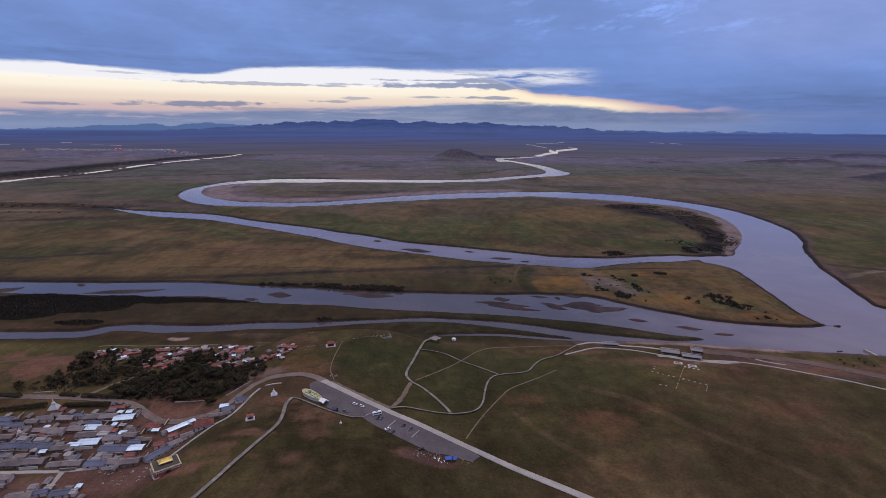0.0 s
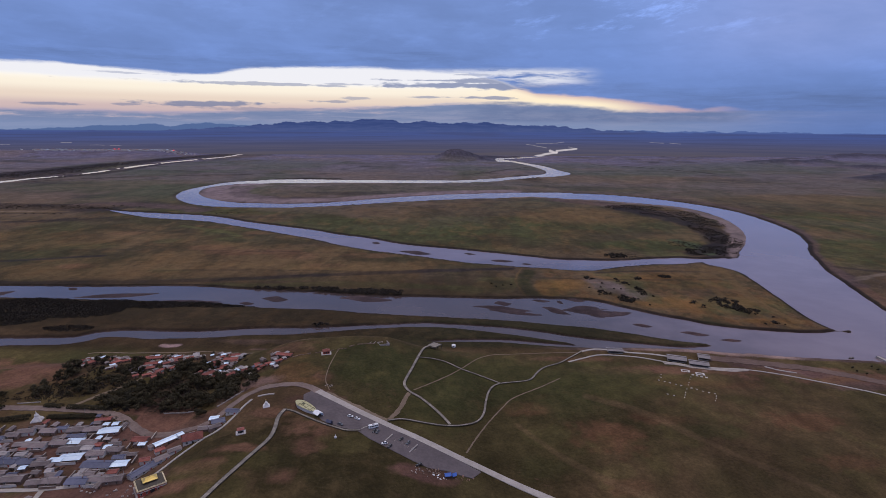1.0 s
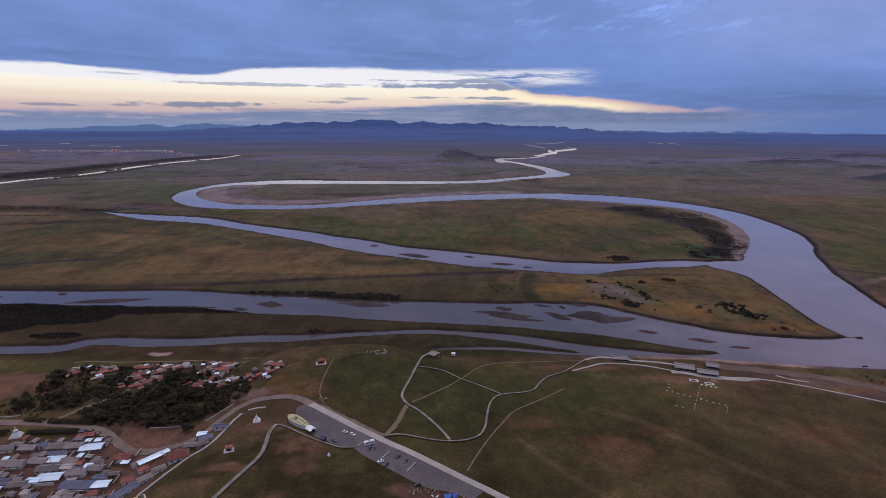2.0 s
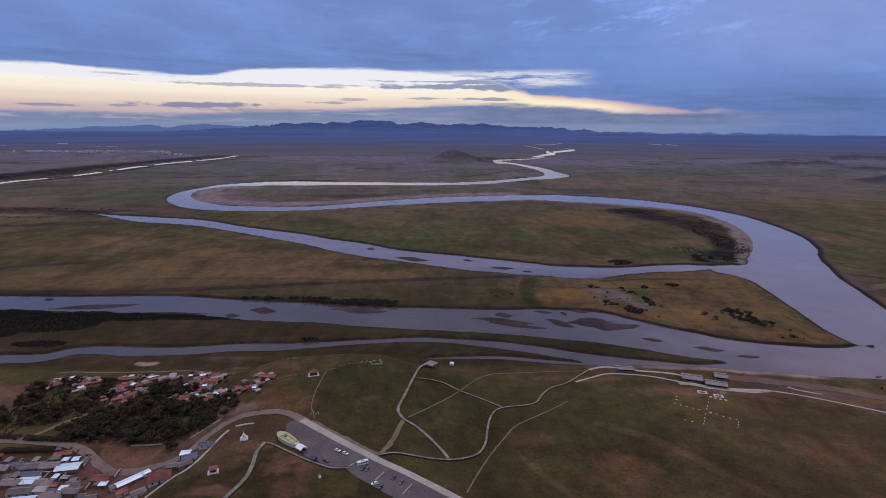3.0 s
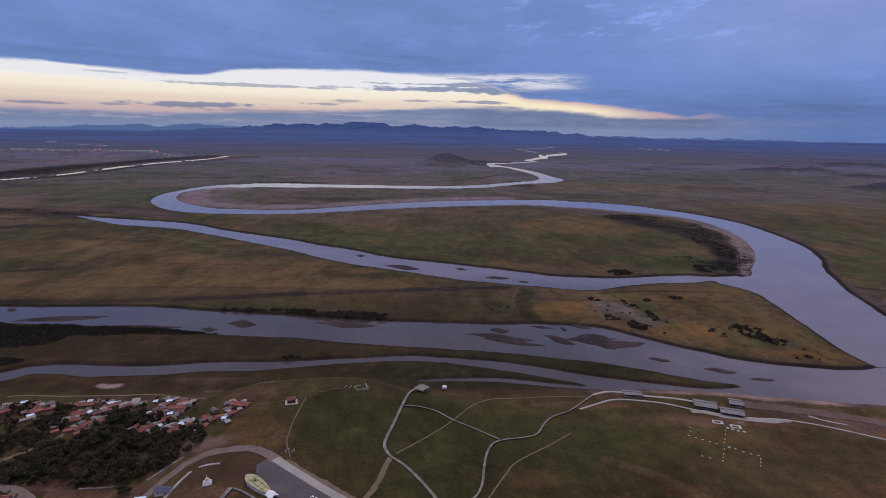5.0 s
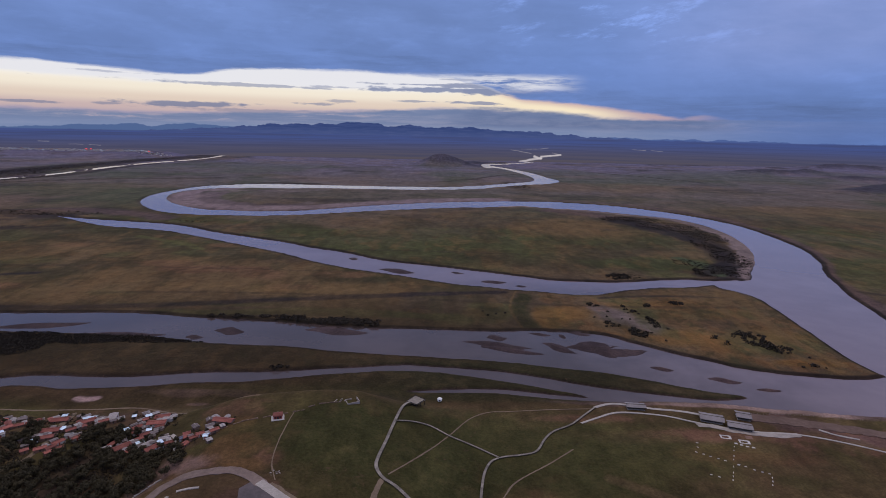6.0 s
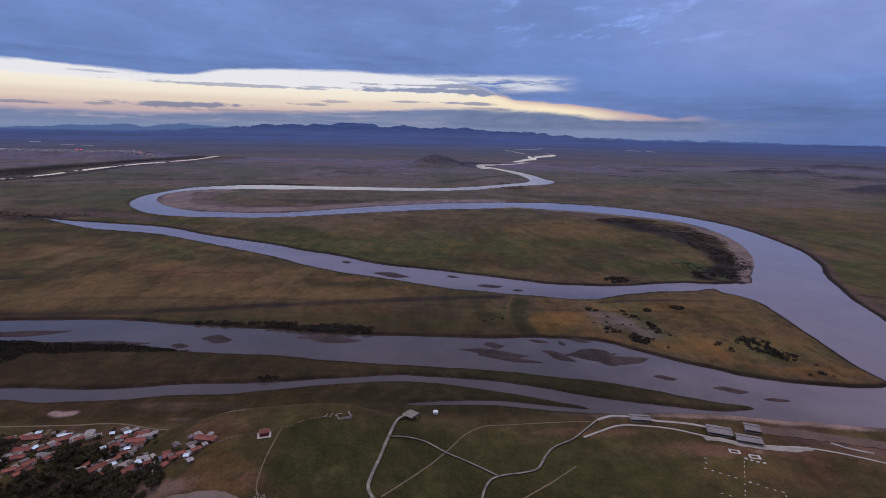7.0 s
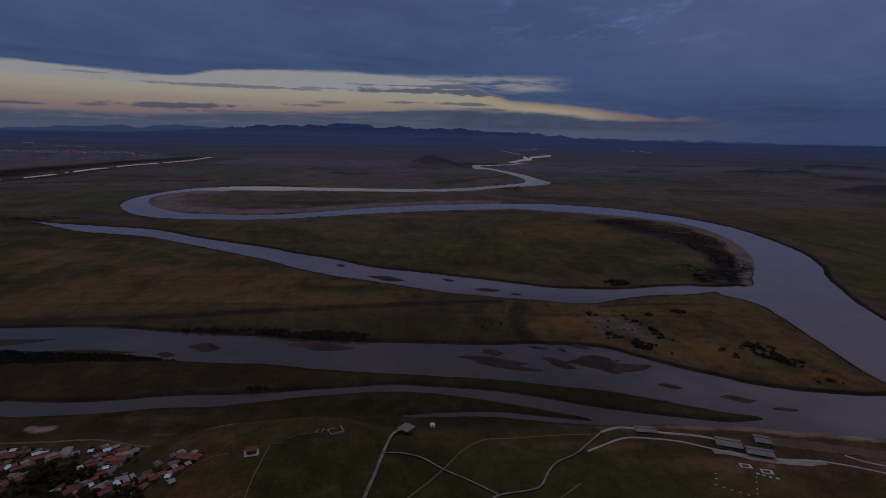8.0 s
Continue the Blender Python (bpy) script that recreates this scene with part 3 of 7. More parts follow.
patch(YARD, (-300, 345, 75, 45, 0.95), (-225, 350, 45, 45, 0.95), (-250, 285, 70, 26, 0.9), (-205, 300, 36, 18, 0.9), (-190, 372, 24, 34, 0.7), (-222, 400, 30, 16, 0.8),
      (-250, 510, 60, 26, 0.45), (-320, 500, 50, 24, 0.5), (-165, 460, 22, 16, 0.6), (-380, 490, 50, 16, 0.5), (-8, 318, 24, 9, 0.8), (-98, 395, 24, 14, 0.5))
patch(GREEN, (250, 1330, 260, 120, 0.7), (470, 1080, 170, 50, 0.8), (900, 1050, 160, 160, 0.9), (1000, 1350, 200, 200, 0.8), (160, 470, 60, 40, 0.6), (60, 480, 60, 40, 0.5), (-100, 1250, 400, 120, 0.6))
patch(TAN, (370, 1440, 150, 130, 0.8), (230, 470, 60, 12, 0.25))
patch(OLIVE, (-354, 640, 700, 70, 0.7), (97, 594, 142, 22, 0.9), (292, 354, 177, 106, 0.35))
patch(DUSK, (-354, 625, 619, 16, 0.5), (-420, 655, 260, 22, 0.6), (97, 600, 160, 14, 0.7), (-260, 552, 420, 20, 0.55), (-60, 590, 160, 14, 0.5), (83, 787, 24, 30, 0.55))
patch(RUST, (-215, 387, 25, 17, 0.75), (-392, 470, 18, 34, 0.6), (-376, 483, 20, 26, 0.5), (-378, 447, 14, 14, 0.6), (-142, 294, 15, 8, 0.6), (-161, 291, 16, 8, 0.7), (-241, 400, 22, 5, 0.6),
      (-96, 297, 10, 7, 0.6), (-89, 331, 14, 12, 0.5), (-132, 328, 20, 6, 0.6), (-147, 312, 20, 7, 0.6), (-131, 376, 15, 8, 0.5), (-103, 433, 12, 12, 0.55), (-145, 425, 13, 6, 0.6), (-158, 428, 9, 15, 0.6))
patch((0.135, 0.098, 0.090), (-155, 428, 20, 11, 0.95), (-167, 425, 9, 20, 0.95), (-176, 405, 8, 12, 0.7), (-212, 563, 24, 9, 0.6), (-195, 543, 10, 3, 0.7), (-228, 566, 30, 5, 0.4))
patch(SCRUB, *[(x, y, a * 1.1, b * 1.1, 0.6) for x, y, a, b in ((-250, 430, 26, 26), (-200, 426, 38, 30), (-227, 465, 20, 22), (-288, 465, 18, 26), (-322, 434, 26, 14), (-338, 478, 14, 30))])
patch(PURPLE, (302, 524, 26, 9, 0.85), (317, 511, 30, 12, 0.85), (355, 489, 34, 11, 0.8), (385, 460, 34, 10, 0.7))
patch((0.150, 0.080, 0.044), (-355, 1002, 91, 29, 0.75), (-464, 1040, 52, 22, 0.60), (-629, 888, 48, 26, 0.70), (-709, 1181, 59, 29, 0.50), (-274, 971, 39, 32, 0.60), (-413, 1197, 42, 24, 0.60), (-136, 975, 59, 24, 0.60), (-198, 899, 45, 17, 0.50))
patch((0.066, 0.066, 0.026), (-527, 1206, 43, 49, 0.80), (-457, 1126, 34, 27, 0.60), (-933, 1271, 88, 69, 0.40), (-702, 1047, 62, 37, 0.50), (-571, 1101, 44, 31, 0.50), (-452, 860, 51, 15, 0.50))
patch((0.030, 0.030, 0.016), (-649, 1327, 80, 22, 0.60), (-648, 1247, 37, 9, 0.60), (-404, 1106, 67, 15, 0.50), (-615, 1099, 28, 7, 0.50))
patch((0.088, 0.047, 0.028), (129, 374, 33, 26, 0.60), (179, 404, 28, 11, 0.45), (291, 401, 42, 18, 0.55), (250, 463, 49, 12, 0.40), (290, 347, 29, 14, 0.40), (72, 419, 24, 13, 0.40), (123, 320, 19, 12, 0.35))
patch((0.038, 0.040, 0.016), (108, 424, 29, 20, 0.50), (213, 387, 32, 17, 0.50), (68, 341, 24, 17, 0.50), (262, 435, 30, 10, 0.40))
PALE, DARKG = (0.17, 0.13, 0.10), (0.028, 0.030, 0.012)
# broad faint bands on the near slope
stroke((0.108, 0.078, 0.046), 4, (128, 440), (167, 412), (199, 371), (230, 335), (253, 306), (285, 270))
stroke((0.100, 0.072, 0.042), 3, (60, 395), (88, 351), (108, 329), (130, 309))
stroke(OLIVE, 4, (159, 414), (204, 397), (258, 405))
# thin bands of cover along lines: colour, half width, line
stroke(TAN, 2, (136, 894), (123, 852), (115, 810), (115, 770), (119, 730))
stroke(DARKG, 12, (143, 871), (131, 827), (127, 782), (130, 735))
stroke(TAN, 5, (456, 909), (418, 827), (402, 763), (401, 704), (408, 650), (425, 617))
stroke(TAN, 7, (476, 902), (460, 827), (440, 750), (435, 685), (441, 634))
stroke(SCRUB, 5, (254, 862), (304, 871), (354, 875), (402, 873), (437, 870))
stroke(BELT, 10, (-900, 790), (-778, 792), (-687, 787), (-557, 790), (-430, 799), (-303, 818), (-171, 842), (-32, 867), (114, 886))
stroke(LIME, 12, (-350, 779), (-264, 780), (-162, 792), (-56, 784), (48, 762))
stroke(BELT, 8, (-839, 912), (-740, 928), (-682, 947), (-628, 962))
stroke(SCRUB, 13, (-1171, 1293), (-1067, 1322), (-967, 1342), (-880, 1391))
stroke(SCRUB, 8, (-723, 1378), (-554, 1330), (-455, 1252), (-341, 1183))
stroke(LIME, 10, (-631, 1278), (-505, 1206), (-446, 1154))
stroke(SCRUB, 28, (-1817, 2350), (-1666, 2502), (-1476, 2641), (-1018, 2777))
stroke(SCRUB, 14, (-74, 2806), (137, 2857), (398, 3260), (527, 3422))
stroke(SCRUB, 18, (-832, 2329), (-776, 2558), (-507, 2575))
stroke(RUST, 9, (786, 1132), (708, 994), (672, 914), (636, 798), (609, 700))
stroke(SCRUB, 20, (1054, 3756), (1329, 3434), (1510, 2992))
stroke(PALE, 7, (616, 807), (687, 843), (754, 869))
stroke(SCRUB, 8, (670, 926), (708, 895), (754, 869))
stroke(PURPLE, 14, (480, 2083), (675, 1996), (818, 1834), (888, 1630), (883, 1443), (854, 1286), (819, 1190), (765, 1090), (714, 1014), (672, 900), (640, 800))
stroke(BELT, 130, (-2330, 2500), (-2230, 2750), (-2200, 3080), (-2190, 3550), (-2150, 4100), (-2080, 4770), (-2060, 5200))
stroke(BELT, 40, (-1930, 2400), (-1830, 2640), (-1790, 2850), (-1850, 3300), (-1880, 3900))
stroke(BELT, 62, (-1560, 1600), (-1400, 1600), (-1240, 1585), (-1110, 1570), (-1000, 1545))
stroke(PALE, 12, (-1330, 1478), (-1230, 1490), (-1120, 1500))
stroke(BELT, 9, (-1130, 1317), (-1040, 1330), (-960, 1378))
stroke(PURPLE, 40, (-1100, 1640), (-960, 1650), (-800, 1590), (-700, 1530))
stroke(BELT, 14, (-1218, 1454), (-1127, 1457), (-1058, 1470))
stroke(PURPLE, 44, (400, 1800), (500, 1715), (575, 1615), (622, 1490))
stroke(SCRUB, 34, (575, 1615), (630, 1490), (655, 1364), (630, 1224), (584, 1098), (521, 995))
stroke(BELT, 30, (520, 1000), (575, 1060), (608, 1130), (630, 1220), (622, 1330), (600, 1430), (540, 1600))
stroke((0.052, 0.070, 0.036), 16, (500, 1130), (520, 1060), (505, 1010))
stroke(BELT, 16, (482, 1005), (535, 1054), (580, 1110), (605, 1180))
SANDS.append(((0.175, 0.130, 0.132), 52, ((250, 2065), (33, 2010), (-91, 1960), (-189, 1905), (-278, 1845), (-346, 1800), (-412, 1766), (-519, 1750), (-614, 1758))))
SANDS.append(((0.175, 0.130, 0.132), 44, ((-614, 1758), (-665, 1772), (-720, 1818), (-800, 1900), (-855, 1985), (-895, 2095), (-895, 2185), (-868, 2230), (-800, 2290))))
SANDS.append(((0.105, 0.078, 0.078), 40, ((-620, 1830), (-690, 1880), (-750, 1960), (-790, 2060), (-780, 2150))))
SANDS.append(((0.165, 0.125, 0.122), 20, ((765, 1480), (745, 1400), (712, 1301), (668, 1185), (615, 1075), (560, 990))))
# the ridge of the spur: tawny on the village side, dark green beyond
patch((0.030, 0.034, 0.013), (-62, 465, 44, 52, 0.9), (-10, 470, 60, 70, 0.75), (70, 480, 90, 60, 0.5), (0, 420, 40, 40, 0.6))
patch((0.150, 0.082, 0.030), (205, 800, 24, 36, 0.6), (330, 780, 40, 40, 0.45), (420, 720, 40, 40, 0.5), (380, 850, 50, 16, 0.4))
patch((0.125, 0.078, 0.036), (-128, 445, 22, 22, 0.5), (-112, 425, 14, 10, 0.6), (-140, 475, 24, 14, 0.35))
patch((0.130, 0.100, 0.088), (-165, 560, 22, 4, 0.5), (-150, 545, 16, 3, 0.4))
SANDS.append(((0.26, 0.20, 0.205), 5, ((-302, 552), (-295, 550), (-287, 552))))
SANDS.append(((0.150, 0.115, 0.112), 20, ((420, 1838), (510, 1808), (592, 1750), (660, 1695), (720, 1640), (742, 1555), (738, 1440))))
BEACHES = ((-640, 1960, 300, 300, 170), (640, 1300, 96, 250, 36), (548, 911, 53, 35, 16), (372, 1876, 142, 53, 27), (265, 522, 442, 35, 11))


def line_distance(x, y, points, reach):
    """Distance to an open line, no more than reach."""
    p = spline(points, False, 4)
    d = np.full(x.shape, reach, float)
    lo, hi = p.min(0) - reach, p.max(0) + reach
    sel = np.where((x > lo[0]) & (x < hi[0]) & (y > lo[1]) & (y < hi[1]))[0]
    px, py = x[sel], y[sel]
    best = np.full(px.shape, reach ** 2, float)
    for (ax, ay), (bx, by) in zip(p, p[1:]):
        ex, ey = bx - ax, by - ay
        t = np.clip(((px - ax) * ex + (py - ay) * ey) / (ex * ex + ey * ey + 1e-9), 0, 1)
        best = np.minimum(best, (px - ax - t * ex) ** 2 + (py - ay - t * ey) ** 2)
    d[sel] = np.sqrt(best)
    return d



def cover_of(x, y, sd):
    """Base colour of land cover at each place, haze and bank shade mixed in."""
    n1, n2, n3 = field(x, y * 0.9, 420, 4), field(x, y * 0.65, 110, 4), field(x, y * 0.8, 26, 4)
    far, near = smooth(1500, 2200, y), 1 - smooth(500, 566, y)
    c = np.empty((len(x), 3))
    c[:] = OLIVE

    def lay(colour, k):
        k = np.clip(k, 0, 1)[:, None]
        c[:] = c * (1 - k) + np.array(colour) * k
    lay(BROWN, smooth(0.40, 0.62, n1) * (0.75 - 0.62 * near))
    lay(TAN, smooth(0.55, 0.72, n2) * 0.5 * (1 - 0.9 * near))
    lay(GREEN, smooth(0.52, 0.70, 1 - n1 * 0.6 - n2 * 0.4) * 0.6)
    # distance haze painted into the ground colour: paler and bluer northward
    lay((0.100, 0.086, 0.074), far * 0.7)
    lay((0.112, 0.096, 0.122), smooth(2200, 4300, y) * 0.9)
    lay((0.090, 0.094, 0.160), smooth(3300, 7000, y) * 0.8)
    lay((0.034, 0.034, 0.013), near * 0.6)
    lay(RUST, near * smooth(0.56, 0.74, n2) * 0.25)
    rough, n6 = (n2 - 0.5) * 0.8 + (n3 - 0.5) * 0.4, field(x + 31, y, 10, 4, 0.6)
    for colour, spots in PATCHES:
        for px, py, rx, ry, k in spots:
            q = np.sqrt(((x - px) / rx) ** 2 + ((y - py) / ry) ** 2) + rough
            if py < 530:
                q = q + (n6 - 0.5) * 1.2
            lay(colour, k * (1 - smooth(0.55, 1.15, q)))
    # autumn mottling of the river flats: rust-gold turf and dark sedge
    flat = smooth(560, 640, y) * (1 - smooth(1500, 2000, y))
    lay((0.128, 0.072, 0.030), flat * smooth(0.54, 0.68, field(x, y * 0.5, 22, 4)) * 0.34)
    lay((0.026, 0.028, 0.012), flat * smooth(0.55, 0.70, field(x + 500, y * 0.5, 34, 5, 0.6)) * 0.40)
    lay((0.070, 0.068, 0.026), near * smooth(0.58, 0.72, field(x + 90, y, 34, 4)) * 0.3)
    # far plain: long mottled stretches, dark scrub lines, pale grazed ground
    m1, m2, m3 = field(x * 0.7 + 60, y * 0.45, 190, 5, 0.6), field(x * 0.45, y * 0.55 + 0.1 * x, 170, 5, 0.6), field(x * 0.25 + 300, y * 0.9, 150, 4, 0.6)
    wide = smooth(1000, 1700, y)
    lay((0.046, 0.046, 0.026), wide * smooth(0.54, 0.68, m1) * 0.42)
    lay((0.150, 0.104, 0.078), wide * smooth(0.55, 0.70, m2) * 0.42)
    lay((0.030, 0.026, 0.026), wide * smooth(0.60, 0.68, m3) * smooth(0.45, 0.6, m1) * 0.65)
    lay((0.052, 0.066, 0.034), smooth(1500, 2000, y) * (1 - smooth(3600, 4600, y)) * smooth(0.52, 0.66, field(x * 0.5 - 400, y * 0.35, 300, 4)) * 0.5)
    # the golden spit between the rivers: rust tufts, green hollows
    spit = smooth(120, 190, x) * (1 - smooth(470, 540, x)) * smooth(590, 640, y) * (1 - smooth(850, 900, y))
    lay((0.170, 0.080, 0.028), spit * smooth(0.50, 0.64, field(x + 7, y * 0.7, 26, 5, 0.62)) * 0.36)
    lay((0.058, 0.064, 0.024), spit * smooth(0.52, 0.66, field(x + 310, y * 0.6, 40, 5, 0.62)) * 0.5)
    lay((0.034, 0.032, 0.014), spit * smooth(0.60, 0.68, field(x + 610, y * 0.8, 14, 4, 0.6)) * 0.5)
    for colour, half, points in STROKES:
        d = line_distance(x, y, points, half * 2.5) + (n3 - 0.5) * half
        lay(colour, (0.35 if half in (3, 4) else 0.85) * (1 - smooth(half * 0.55, half * 1.35, d)))
    # long faint streaks of dry and damp ground, and dark far hillsides
    n4, n5 = field(x, y * 1.5, 300, 5, 0.6), field(x + 900, y * 1.1, 190, 5, 0.6)
    lay(SCRUB, smooth(0.56, 0.72, n4) * 0.18 * (1 - 0.6 * near))
    lay(TAN, smooth(0.54, 0.72, n5) * 0.30 * (1 - 0.6 * near) * (1 - 0.5 * far))
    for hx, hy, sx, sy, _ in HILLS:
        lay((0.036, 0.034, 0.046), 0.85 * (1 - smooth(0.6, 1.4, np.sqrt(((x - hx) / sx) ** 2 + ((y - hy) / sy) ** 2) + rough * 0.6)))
    # dark swales and cattle tracks across the flats
    for cx, cy, wave, half, slope in ((0, 845, 16, 6, -0.025), (-440, 1004, 11, 5, 0.01), (-800, 1380, 26, 9, 0.02), (-265, 1176, 20, 7, -0.1)):
        line = cy + slope * (x - cx) + wave * np.sin(x / 170.0 + cy)
        lay(SCRUB, 0.4 * (1 - smooth(half * 0.4, half, np.abs(y - line) + (n3 - 0.5) * half)) * (1 - smooth(350, 620, np.abs(x - cx))) * (sd > 12))
    # sand and mud by the water; elsewhere dark cut-bank soil with its shade painted in
    w = np.clip(y / 150.0, 5.0, 9.0)
    beach = np.zeros(len(x))
    for bx, by, rx, ry, wide in BEACHES:
        zone = 1 - smooth(0.8, 1.1, np.sqrt(((x - bx) / rx) ** 2 + ((y - by) / ry) ** 2))
        beach = np.maximum(beach, zone * (1 - smooth(wide * 0.75, wide, sd + (n3 - 0.5) * wide * 0.5)))
    lay(SHADED_SOIL, (1 - smooth(w * 0.8, w * 1.6, sd)) * (1 - beach) * 0.92 * (1 - 0.7 * far))
    lay(MUD, beach * 0.85)
    lay(SAND, beach * smooth(0.4, 0.6, n2) * 0.7)
    lay((0.052, 0.038, 0.042), smooth(-1.0, 1.5, -sd) * 1.0)
    # the near flats and the islands between the arms are laid darker
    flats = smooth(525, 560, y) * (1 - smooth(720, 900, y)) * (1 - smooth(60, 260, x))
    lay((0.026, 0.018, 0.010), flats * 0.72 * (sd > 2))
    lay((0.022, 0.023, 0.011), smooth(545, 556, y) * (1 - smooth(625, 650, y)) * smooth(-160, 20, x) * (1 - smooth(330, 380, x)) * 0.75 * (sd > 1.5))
    for colour, half, points in SANDS:
        d = line_distance(x, y, points, half * 2.5) + (n3 - 0.5) * half
        lay(colour, 0.9 * (1 - smooth(half * 0.6, half * 1.3, d)) * smooth(0.0, 3.0, sd))
    # overall tint by distance; the far end adds more bluish haze
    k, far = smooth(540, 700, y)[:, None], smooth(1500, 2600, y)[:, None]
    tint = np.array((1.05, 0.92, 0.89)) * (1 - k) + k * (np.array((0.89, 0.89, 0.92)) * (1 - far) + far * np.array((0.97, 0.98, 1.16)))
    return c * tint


def sheet(name, us, ys, height, mat):
    """A sheet over a fan of rows and columns that widens to the north."""
    wid = np.sqrt(ys ** 2 + 350.0 ** 2)
    x, y = (wid[:, None] * us[None, :]).ravel(), np.repeat(ys, len(us))
    z, cover = height(x, y)
    co = np.stack([x, y, z], 1)
    r, k = len(ys), len(us)
    i = (np.arange(r - 1)[:, None] * k + np.arange(k - 1)[None, :]).ravel()
    quads = np.stack([i, i + 1, i + k + 1, i + k], 1)
    me = bpy.data.meshes.new(name)
    me.vertices.add(len(co))
    me.vertices.foreach_set("co", co.ravel())
    me.loops.add(quads.size)
    me.loops.foreach_set("vertex_index", quads.ravel())
    me.polygons.add(len(quads))
    me.polygons.foreach_set("loop_start", np.arange(len(quads)) * 4)
    me.polygons.foreach_set("use_smooth", np.ones(len(quads), bool))
    me.update(calc_edges=True)
    if cover is not None:
        at = me.attributes.new("cover", "FLOAT_COLOR", "POINT")
        at.data.foreach_set("color", np.concatenate([cover, np.ones((len(cover), 1))], 1).ravel())
    me.materials.append(mat)
    return new(name, me)


def ground_height(x, y):
    sd = shore_distance(x, y)
    w = np.maximum(2.5, y / 400.0)
    jit = (field(x, y, 14, 3) - 0.5) * np.minimum(5.0, np.maximum(2.0, y / 250))
    bars = bar_height(x, y)
    wet = sd + jit * smooth(-40, 0, -np.abs(sd))
    bank = np.clip(wet / w, -1, 1)
    dry = land(x, y) + lumps(x, y)
    z = np.where(wet > 0, bank * np.minimum(dry, 1.8) + (dry - np.minimum(dry, 1.8)) * smooth(0, np.maximum(30.0, y / 9), wet), bank * 1.5)
    top = np.where(bars > 0, np.minimum(bars * 1.2, 0.10), -9.0)
    z = np.where(wet < 0, np.maximum(z, np.where(bars > -0.25, np.maximum(top, bars * 2), -9.0)), z)
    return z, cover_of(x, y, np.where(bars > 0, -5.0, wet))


PX = 215000.0
ROWS = np.concatenate([np.linspace(-2500, 60, 18), PX / np.arange(1500, 700, -16.0), PX / np.arange(700, 400, -2.2), PX / np.arange(400, 60, -1.2), PX / np.arange(60, 5, -1.0)])
COLS = np.concatenate([-np.geomspace(4, 1.0, 24)[:-1], np.linspace(-1.0, 1.0, 960), np.geomspace(1.0, 4, 24)[1:]])
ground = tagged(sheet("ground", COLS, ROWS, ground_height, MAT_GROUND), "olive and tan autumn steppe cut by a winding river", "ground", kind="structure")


def water_height(x, y):
    return np.zeros(len(x)), None


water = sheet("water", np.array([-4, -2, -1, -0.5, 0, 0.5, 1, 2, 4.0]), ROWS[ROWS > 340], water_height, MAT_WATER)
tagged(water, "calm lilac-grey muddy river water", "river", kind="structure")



# ---- plan of the near land: ways, houses, woods (metres east and north) ----
CONCRETE_ROAD = [(111.7, 274.7), (97.9, 286.0), (79.9, 299.8), (56.9, 316.8), (31.3, 334.0), (7.4, 347.1), (-18.0, 359.9), (-40.2, 369.6), (-63.8,
    382.0), (-84.2, 395.5), (-99.8, 407.4)]
DIRT_ROAD = [(-96.3, 404.4), (-106.9, 413.6), (-120.2, 418.7), (-132.0, 417.5), (-145.6, 414.3), (-155.6, 408.0), (-161.6, 398.1), (-166.6, 386.6),
    (-171.3, 375.8), (-180.1, 369.9), (-192.7, 368.4), (-205.2, 366.7), (-216.4, 367.5), (-229.6, 375.7), (-245.2, 387.6), (-259.0, 395.6), (-272.8,
    399.2), (-297.9, 401.7), (-322.6, 403.4), (-346.8, 404.1), (-370.3, 403.8), (-406.9, 402.4)]
CAR_PARK = [(-104.5, 407.4), (-83.7, 392.7), (-63.4, 379.4), (-40.0, 367.2), (-17.9, 357.5), (7.4, 344.9), (27.1, 331.7), (20.7, 323.4), (3.2, 326.3),
    (-8.6, 325.8), (-18.6, 329.9), (-33.1, 337.8), (-50.3, 347.3), (-58.8, 354.4), (-72.5, 356.7), (-86.6, 363.6), (-95.6, 376.9), (-107.2, 391.5),
    (-109.6, 401.2)]
TEMPLE_WALK = [(-181.7, 313.2), (-178.5, 322.1), (-175.0, 331.2), (-170.7, 339.7), (-166.2, 348.4), (-160.2, 354.3), (-156.8, 361.9), (-154.6, 371.1),
    (-153.2, 379.3), (-151.7, 387.8), (-149.1, 396.3)]
TEMPLE_WALK_END = [(-145.7, 400.0), (-139.1, 401.4), (-133.2, 402.0)]
STAIR_WALK = [(-141.2, 251.1), (-138.1, 257.9), (-133.5, 273.2), (-130.0, 289.4), (-125.6, 306.1), (-120.7, 324.5), (-116.9, 339.8), (-117.4, 353.5),
    (-119.5, 367.9), (-117.7, 378.4)]
LOT_WALK = [(-117.7, 378.4), (-111.5, 376.7), (-100.9, 369.8), (-88.3, 361.8), (-76.7, 356.7), (-67.0, 353.8), (-57.8, 356.3)]
DECK_WALK = [(-12.7, 528.9), (-18.4, 519.5), (-23.3, 495.1), (-27.9, 466.3), (-31.4, 446.5), (-32.1, 434.7), (-27.0, 425.0), (-18.4, 419.3), (-8.4,
    408.5), (1.2, 395.2), (6.6, 385.5)]
CROSS_WALK = [(-23.3, 495.1), (-10.3, 498.9), (4.0, 497.5), (18.1, 488.5), (31.7, 481.3), (43.4, 473.8), (54.6, 465.2)]
